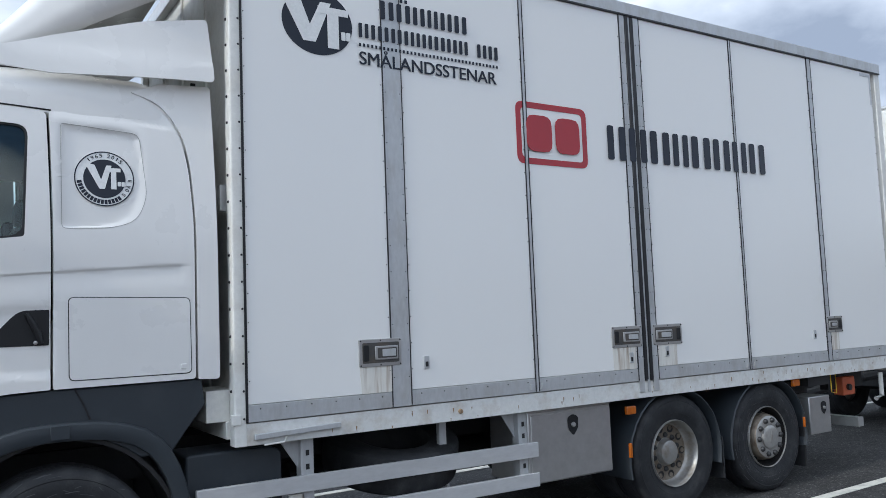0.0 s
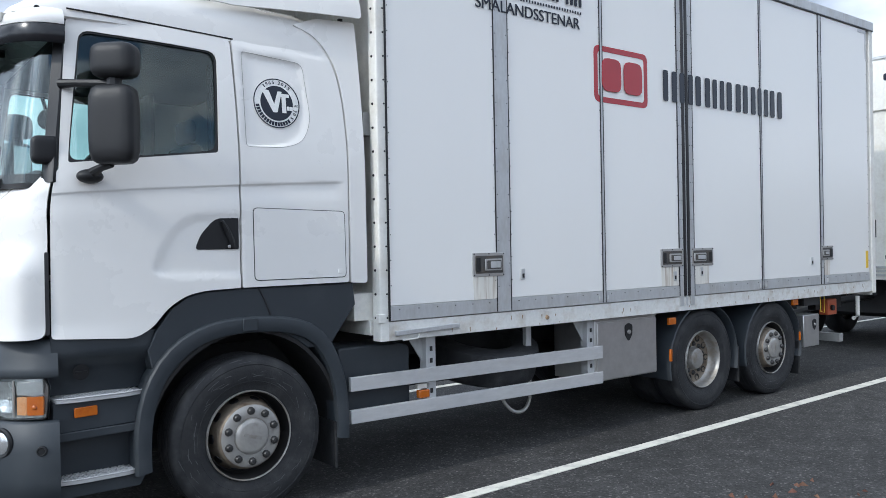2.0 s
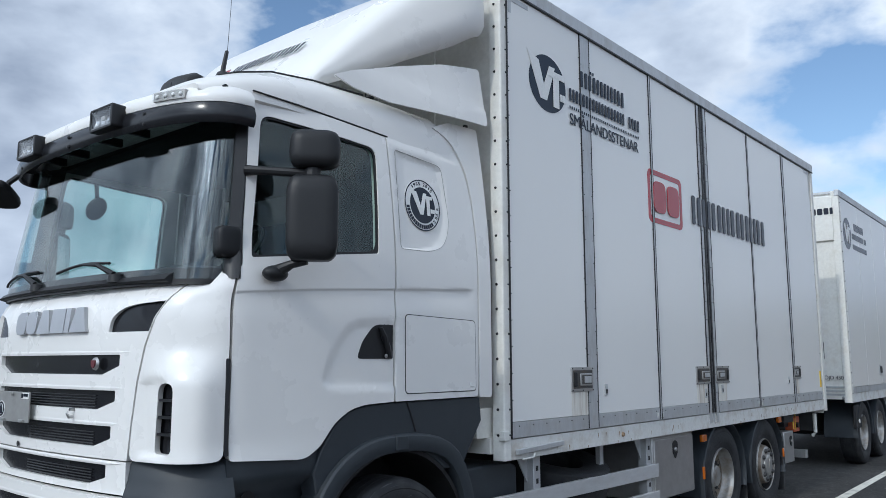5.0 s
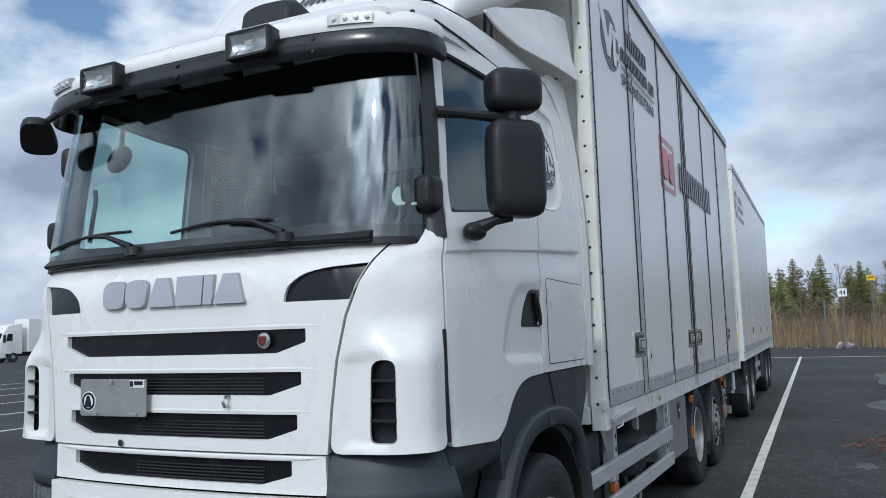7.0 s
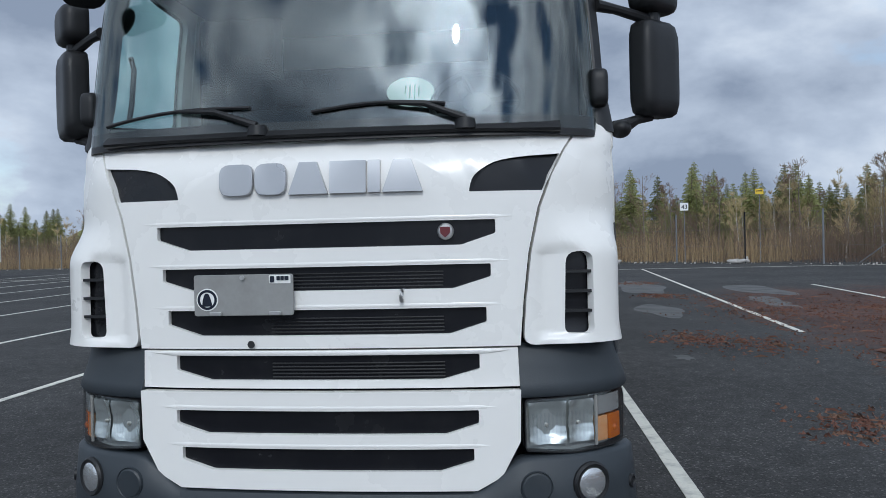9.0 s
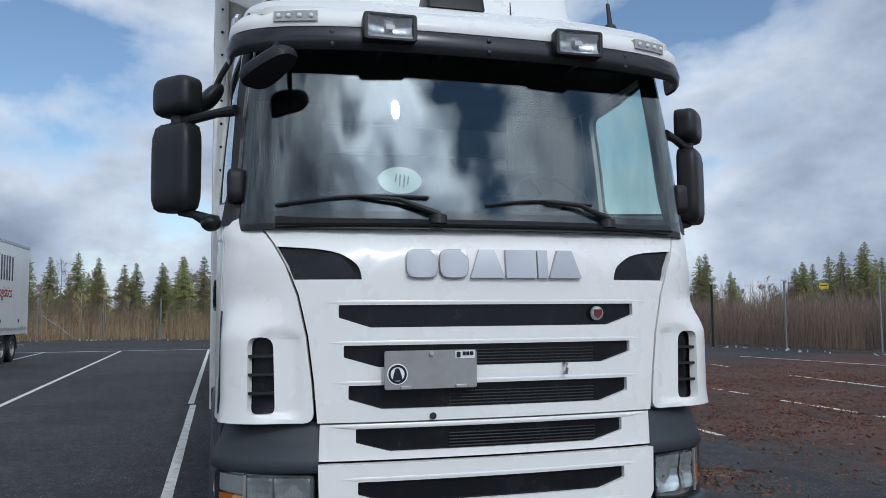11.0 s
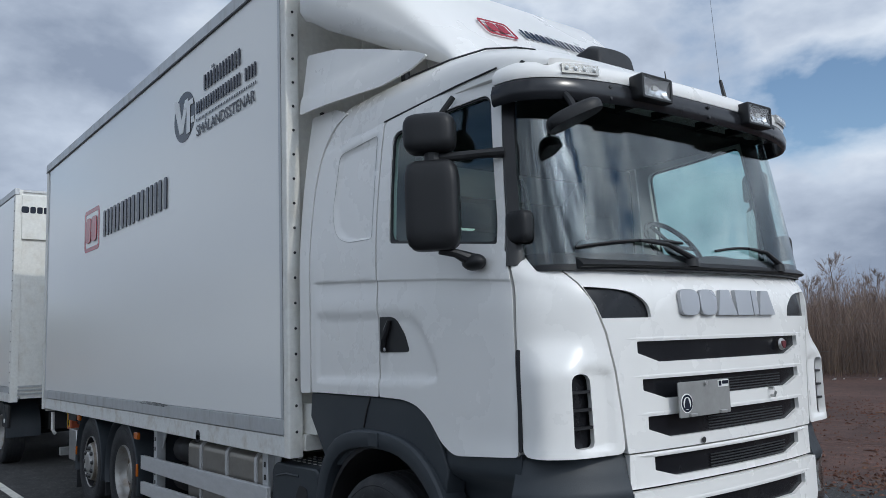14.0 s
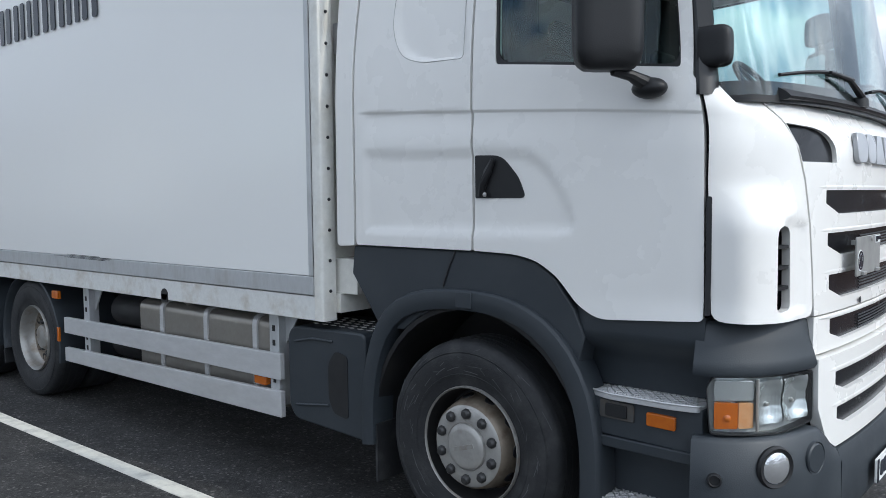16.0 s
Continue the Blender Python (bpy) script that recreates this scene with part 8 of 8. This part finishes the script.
# ---- trees ----
def spruce_mesh(seed, h):
    rng = random.Random(seed)
    tr = bmesh.new()
    tube([(0, 0, -0.2), (0.02, 0, h * 0.5), (0, 0, h)], [0.016 * h, 0.010 * h, 0.01], 7, tr)
    verts, faces = [], []
    levels = int(h * 6.0)
    for i in range(levels):
        t = i / levels
        z = h * (0.10 + 0.89 * t)
        reach = h * 0.245 * (1 - t) ** 0.80 * rng.uniform(0.72, 1.12) + 0.12
        n = 9 if t < 0.7 else 6
        off = rng.random() * 6.28
        for k in range(n):
            if rng.random() < 0.12:
                continue
            a = off + 6.283 * k / n + rng.uniform(-0.25, 0.25)
            L = reach * rng.uniform(0.65, 1.15)
            d = Vector((math.cos(a), math.sin(a), 0))
            side = Vector((-d.y, d.x, 0))
            segs = 4
            for j in range(segs):
                u0, u1 = j / segs, (j + 1) / segs
                for q in (-1, 1, 0):
                    w = L * 0.33 * (1 - 0.55 * u0) * rng.uniform(0.6, 1.2)
                    drop = lambda u: -0.35 * L * u + 0.22 * L * u * u
                    p0 = d * (L * u0) + Vector((0, 0, z + drop(u0)))
                    p1 = d * (L * (u1 + 0.12)) + side * (q * w) + Vector((0, 0, z + drop(u1) - rng.uniform(0.02, 0.16) * (1 + abs(q)) * min(1, L)))
                    p2 = d * (L * u1 * 0.9) + side * (q * w * 0.35 + w * 0.25) + Vector((0, 0, z + drop(u1) + rng.uniform(-0.12, 0.05)))
                    b = len(verts)
                    verts += [tuple(p0), tuple(p1), tuple(p2)]
                    faces.append((b, b + 1, b + 2))
    me = bpy.data.meshes.new("crown")
    me.from_pydata(verts, [], faces)
    return tr, me


def bare_mesh(seed, h, spread=0.5, dense=1.0):
    rng = random.Random(seed)
    tr, cr = bmesh.new(), bmesh.new()
    lean_v = Vector((rng.uniform(-0.06, 0.06), rng.uniform(-0.06, 0.06), 1))
    pts = [lean_v * (h * k / 5) + Vector((rng.uniform(-0.08, 0.08), rng.uniform(-0.08, 0.08), 0)) for k in range(6)]
    tube([tuple(p) for p in pts], [0.012 * h * (1 - 0.17 * k) for k in range(6)], 6, tr)

    def branch(p, d, L, r, depth):
        q = p + d * L * 0.5 + Vector((rng.uniform(-1, 1), rng.uniform(-1, 1), 0)) * L * 0.06
        e = p + d * L + Vector((0, 0, L * 0.10))
        tube([tuple(p), tuple(q), tuple(e)], [r, r * 0.7, r * 0.3], 3, cr)
        if not depth:
            for k in range(5):
                f = (d + Vector((rng.uniform(-1, 1), rng.uniform(-1, 1), rng.uniform(-0.5, 0.8))) * 0.6).normalized() * rng.uniform(0.18, 0.42)
                s = p + (e - p) * rng.uniform(0.3, 1.0)
                w = f.cross(Vector((rng.uniform(-1, 1), rng.uniform(-1, 1), 0.3))).normalized() * 0.010
                cr.faces.new([cr.verts.new(s - w), cr.verts.new(s + w), cr.verts.new(s + f)])
        if depth:
            for k in range(int(4 * dense) + (depth > 1)):
                u = rng.uniform(0.25, 1.0)
                nd_ = (d + Vector((rng.uniform(-1, 1), rng.uniform(-1, 1), rng.uniform(-0.2, 0.9))) * 0.75).normalized()
                branch(p + (e - p) * u, nd_, L * rng.uniform(0.35, 0.6), r * 0.5, depth - 1)

    for k in range(int(17 * dense)):
        t = rng.uniform(0.22, 0.97)
        a = rng.random() * 6.28
        d = Vector((math.cos(a) * spread, math.sin(a) * spread, rng.uniform(0.35, 0.9))).normalized()
        branch(lean_v * h * t, d, h * 0.26 * (1.12 - t) ** 0.7 * rng.uniform(0.7, 1.2), 0.0035 * h * (1.2 - t), 2)
    return tr, cr


def tree_kind(name, label, trunk, crown, tm, cm, group):
    t = thing(name, (0, 0, -50), label, "tree", group)
    part("trunk", trunk, tm, t)
    if isinstance(crown, bmesh.types.BMesh):
        part("crown", crown, cm, t, flat=True, fix=False)
    else:
        finish("crown", crown, cm, t, flat=True)
    return t


KINDS = []
for i, h in enumerate((8.5, 10.0, 7.0, 9.0)):
    a, b = spruce_mesh(40 + i, h)
    KINDS.append(tree_kind("spruce_tree", "dark green spruce with drooping boughs", a, b, BARK, NEEDLE, "spruces behind the fence"))
BARE = []
for i, (h, d) in enumerate(((7.0, 1.0), (8.5, 1.0), (6.0, 1.2), (9.5, 0.9), (5.0, 1.2))):
    a, b = bare_mesh(70 + i, h, 0.6, d)
    BARE.append(tree_kind("birch_tree", "bare leafless birch with pale trunk", a, b, BIRCH if i % 2 == 0 else BARK, TWIG if i % 2 else BUD, "bare birches behind the fence"))

BROWN = []
for i, (h, d) in enumerate(((7.5, 1.1), (9.0, 1.0), (6.0, 1.3))):
    a, b = bare_mesh(90 + i, h, 0.6, d)
    BROWN.append(tree_kind("alder_tree", "bare brown leafless tree in the thicket", a, b, BARK, THICKET, "bare brown trees behind the fence"))


def belt(line, off0, off1, count, kinds, scale0, scale1, seed):
    rng = random.Random(seed)
    tot = sum((Vector(b) - Vector(a)).length for a, b in zip(line, line[1:]))
    for k in range(count):
        p, d = along(line, (k + rng.random()) / count * tot)
        out_v = Vector((0, 0, 1)).cross(d)
        q = p + out_v * rng.uniform(off0, off1)
        s = rng.uniform(scale0, scale1)
        made = copy_thing(kinds[rng.randrange(len(kinds))], pose(q.x, q.y, 0, 0, 0, rng.random() * 360))
        made.scale = (s, s, s)


BACK = [(110, 110), (72, 70), (66, 30), (63, 8), (52, -12)]
CORNER = [(52, -12), (43, -25), (26, -28)]
RIGHTB = [(26, -28), (12, -31), (-10, -34), (-45, -36)]
NEARB = [(66, 30), (63, 8), (52, -12)]
FARB = [(72, 70), (66, 30), (63, 8)]
LAST = [(43, -25), (26, -28)]
belt(BACK[:2], 3, 18, 16, KINDS, 0.75, 1.12, 1)
belt(BACK[:2], 1, 16, 24, BARE, 0.8, 1.15, 14)
belt(FARB, 5, 16, 84, KINDS, 0.48, 0.80, 13)
belt(FARB, 1, 6, 68, BARE, 0.42, 0.74, 2)
belt(NEARB[1:], 3, 15, 56, KINDS, 0.50, 0.82, 11)
belt(NEARB[1:], 1, 11, 54, BARE, 0.42, 0.70, 12)
belt(CORNER[:2], 4, 16, 46, KINDS, 0.52, 0.82, 3)
belt(CORNER[:2], 1, 12, 34, BARE, 0.5, 0.85, 4)
belt(LAST, 4, 14, 46, KINDS, 0.40, 0.60, 15)
belt(LAST, 0, 8, 14, BARE, 0.32, 0.48, 16)
EAST, WEST = [(26, -28), (13, -30.8)], [(13, -30.8), (-10, -34)]
belt(EAST, -1, 12, 40, BROWN, 0.40, 0.60, 5)
belt(WEST, 0, 12, 60, BROWN, 0.55, 0.74, 17)
for t in KINDS + BARE + BROWN:
    for o in [*t.children_recursive, t]:
        bpy.data.objects.remove(o)


def thicket(name, line, off0, off1, count, h0, h1, material, seed, label):
    rng = random.Random(seed)
    tot = sum((Vector(b) - Vector(a)).length for a, b in zip(line, line[1:]))
    verts, faces = [], []
    for k in range(count):
        p, d = along(line, rng.random() * tot)
        out_v = Vector((0, 0, 1)).cross(d)
        q = p + out_v * rng.uniform(off0, off1)
        h = h0 + (h1 - h0) * rng.random() ** 1.7
        lx, ly = rng.gauss(0, 0.07) * h, rng.gauss(0, 0.07) * h
        r = 0.005 + 0.005 * rng.random()
        a = rng.random() * 6.28
        b = len(verts)
        for j in range(3):
            verts.append((q.x + r * math.cos(a + 2.09 * j), q.y + r * math.sin(a + 2.09 * j), 0))
        verts.append((q.x + lx, q.y + ly, h))
        faces += [(b, b + 1, b + 3), (b + 1, b + 2, b + 3), (b + 2, b, b + 3)]
        for s in range(3):
            u = rng.uniform(0.3, 0.8)
            m0 = Vector((q.x + lx * u, q.y + ly * u, h * u))
            e = m0 + Vector((rng.gauss(0, 0.14), rng.gauss(0, 0.14), 0.5)) * h * 0.45
            b = len(verts)
            w = Vector((rng.uniform(-1, 1), rng.uniform(-1, 1), 0)).normalized() * r
            verts += [tuple(m0 - w), tuple(m0 + w), tuple(e)]
            faces.append((b, b + 1, b + 2))
    me = bpy.data.meshes.new(name)
    me.from_pydata(verts, [], faces)
    ob = finish(name, me, material, flat=True)
    tagged(ob, label, "bushes", kind="stuff")


thicket("dry_reeds", FENCE[:4] + [(43.5, -13.6)], 0.6, 9.0, 17000, 0.8, 2.3, REED, 21, "tall dry tan reeds and grass behind the fence")
thicket("bare_bushes", FENCE, 1.0, 12.0, 27000, 1.6, 3.6, TWIG, 22, "brown leafless bushes behind the fence")
thicket("bare_saplings", EAST + RIGHTB[2:], -2.0, 9.0, 42000, 2.0, 4.6, THICKET, 23, "dense brown leafless saplings behind the fence")
thicket("low_saplings", LAST, -3.0, 6.0, 9000, 1.2, 2.9, THICKET, 24, "low brown leafless saplings in front of spruces")

# wooded ridge far beyond
bm = bmesh.new()
rng = random.Random(31)
rows = []
for i in range(241):
    a = radians(-150 + 300 * i / 240)
    R = 170 + 8 * math.sin(i * 0.7)
    h = 4.8 + 1.0 * math.sin(i * 0.13) + rng.uniform(-1.6, 1.6)
    rows.append([(R * math.cos(a), R * math.sin(a), -0.5), (R * math.cos(a) * 1.01, R * math.sin(a) * 1.01, h * 0.6), (R * math.cos(a) * 1.03, R * math.sin(a) * 1.03, h), (R * math.cos(a) * 1.1, R * math.sin(a) * 1.1, -0.5)])
loft(rows, caps=False, bm=bm)
tagged(part("backdrop", bm, NEEDLE, flat=True), "far dark wooded ridge", "backdrop", kind="structure")

for w in WHEELS.values():
    for o in [*w.children_recursive, w]:
        bpy.data.objects.remove(o)

# wood chips and loose gravel swept over the open side of the yard
rng = random.Random(77)
verts, faces = [], []
heaps = [(rng.uniform(0, 17), rng.uniform(-15, -5.5), rng.uniform(0.5, 1.6)) for _ in range(34)]
heaps += [(10.3, -3.3, 0.5), (9.6, -4.1, 0.7), (26.0, -4.4, 0.6), (19.8, -4.3, 0.5), (4.1, -3.7, 0.4)]
for k in range(22000):
    if k % 3:
        hx, hy, hr = heaps[rng.randrange(len(heaps))]
        x, y = rng.gauss(hx, hr), rng.gauss(hy, hr * 0.7)
    else:
        x, y = rng.uniform(-4, 20), -5.0 - 13 * rng.random() ** 1.3
    if y > -2.6:
        continue
    L = rng.uniform(0.010, 0.042) if rng.random() < 0.92 else rng.uniform(0.05, 0.18)
    w = rng.uniform(0.007, 0.020)
    a = rng.random() * 6.283
    c, s = math.cos(a), math.sin(a)
    b = len(verts)
    h = rng.uniform(0.008, 0.034)
    verts += [(x - c * L, y - s * L, 0.0), (x + c * L, y + s * L, 0.001), (x - s * w, y + c * w, 0.001), (x + s * w * 0.3, y - c * w * 0.3, h)]
    faces += [(b, b + 2, b + 3), (b + 2, b + 1, b + 3), (b + 1, b, b + 3)]
me = bpy.data.meshes.new("wood_chips")
me.from_pydata(verts, [], faces)
tagged(finish("wood_chips", me, CHIP, flat=True), "loose reddish wood chips and gravel on asphalt", "gravel", kind="stuff")

# low ridges of swept earth
rng = random.Random(78)
verts, faces = [], []
for k in range(30):
    cx, cy, yaw = rng.uniform(-1, 15), rng.uniform(-13, -5.8), rng.gauss(0.0, 0.5)
    ln, wd, ht = rng.uniform(0.5, 1.8), rng.uniform(0.16, 0.40), rng.uniform(0.012, 0.040)
    c, q = math.cos(yaw), math.sin(yaw)
    base, nu, nv = len(verts), 22, 8
    for i in range(nu + 1):
        u = i / nu * 2 - 1
        bend = 0.12 * math.sin(u * 3 + k)
        for j in range(nv + 1):
            v = j / nv * 2 - 1
            h = max(0.0, (1 - u * u) * (1 - v * v)) ** 0.8 * ht * rng.uniform(0.55, 1.3)
            x, y = u * ln + rng.uniform(-0.02, 0.02), v * wd * (1 - 0.5 * u * u) + bend + rng.uniform(-0.015, 0.015)
            verts.append((cx + x * c - y * q, cy + x * q + y * c, h - 0.002))
    for i in range(nu):
        for j in range(nv):
            b = base + i * (nv + 1) + j
            faces.append((b, b + nv + 1, b + nv + 2, b + 1))
me = bpy.data.meshes.new("earth_ridges")
me.from_pydata(verts, [], faces)
tagged(finish("earth_ridges", me, ASPHALT, flat=True), "low ridges of reddish earth swept over asphalt", "earth", kind="stuff")
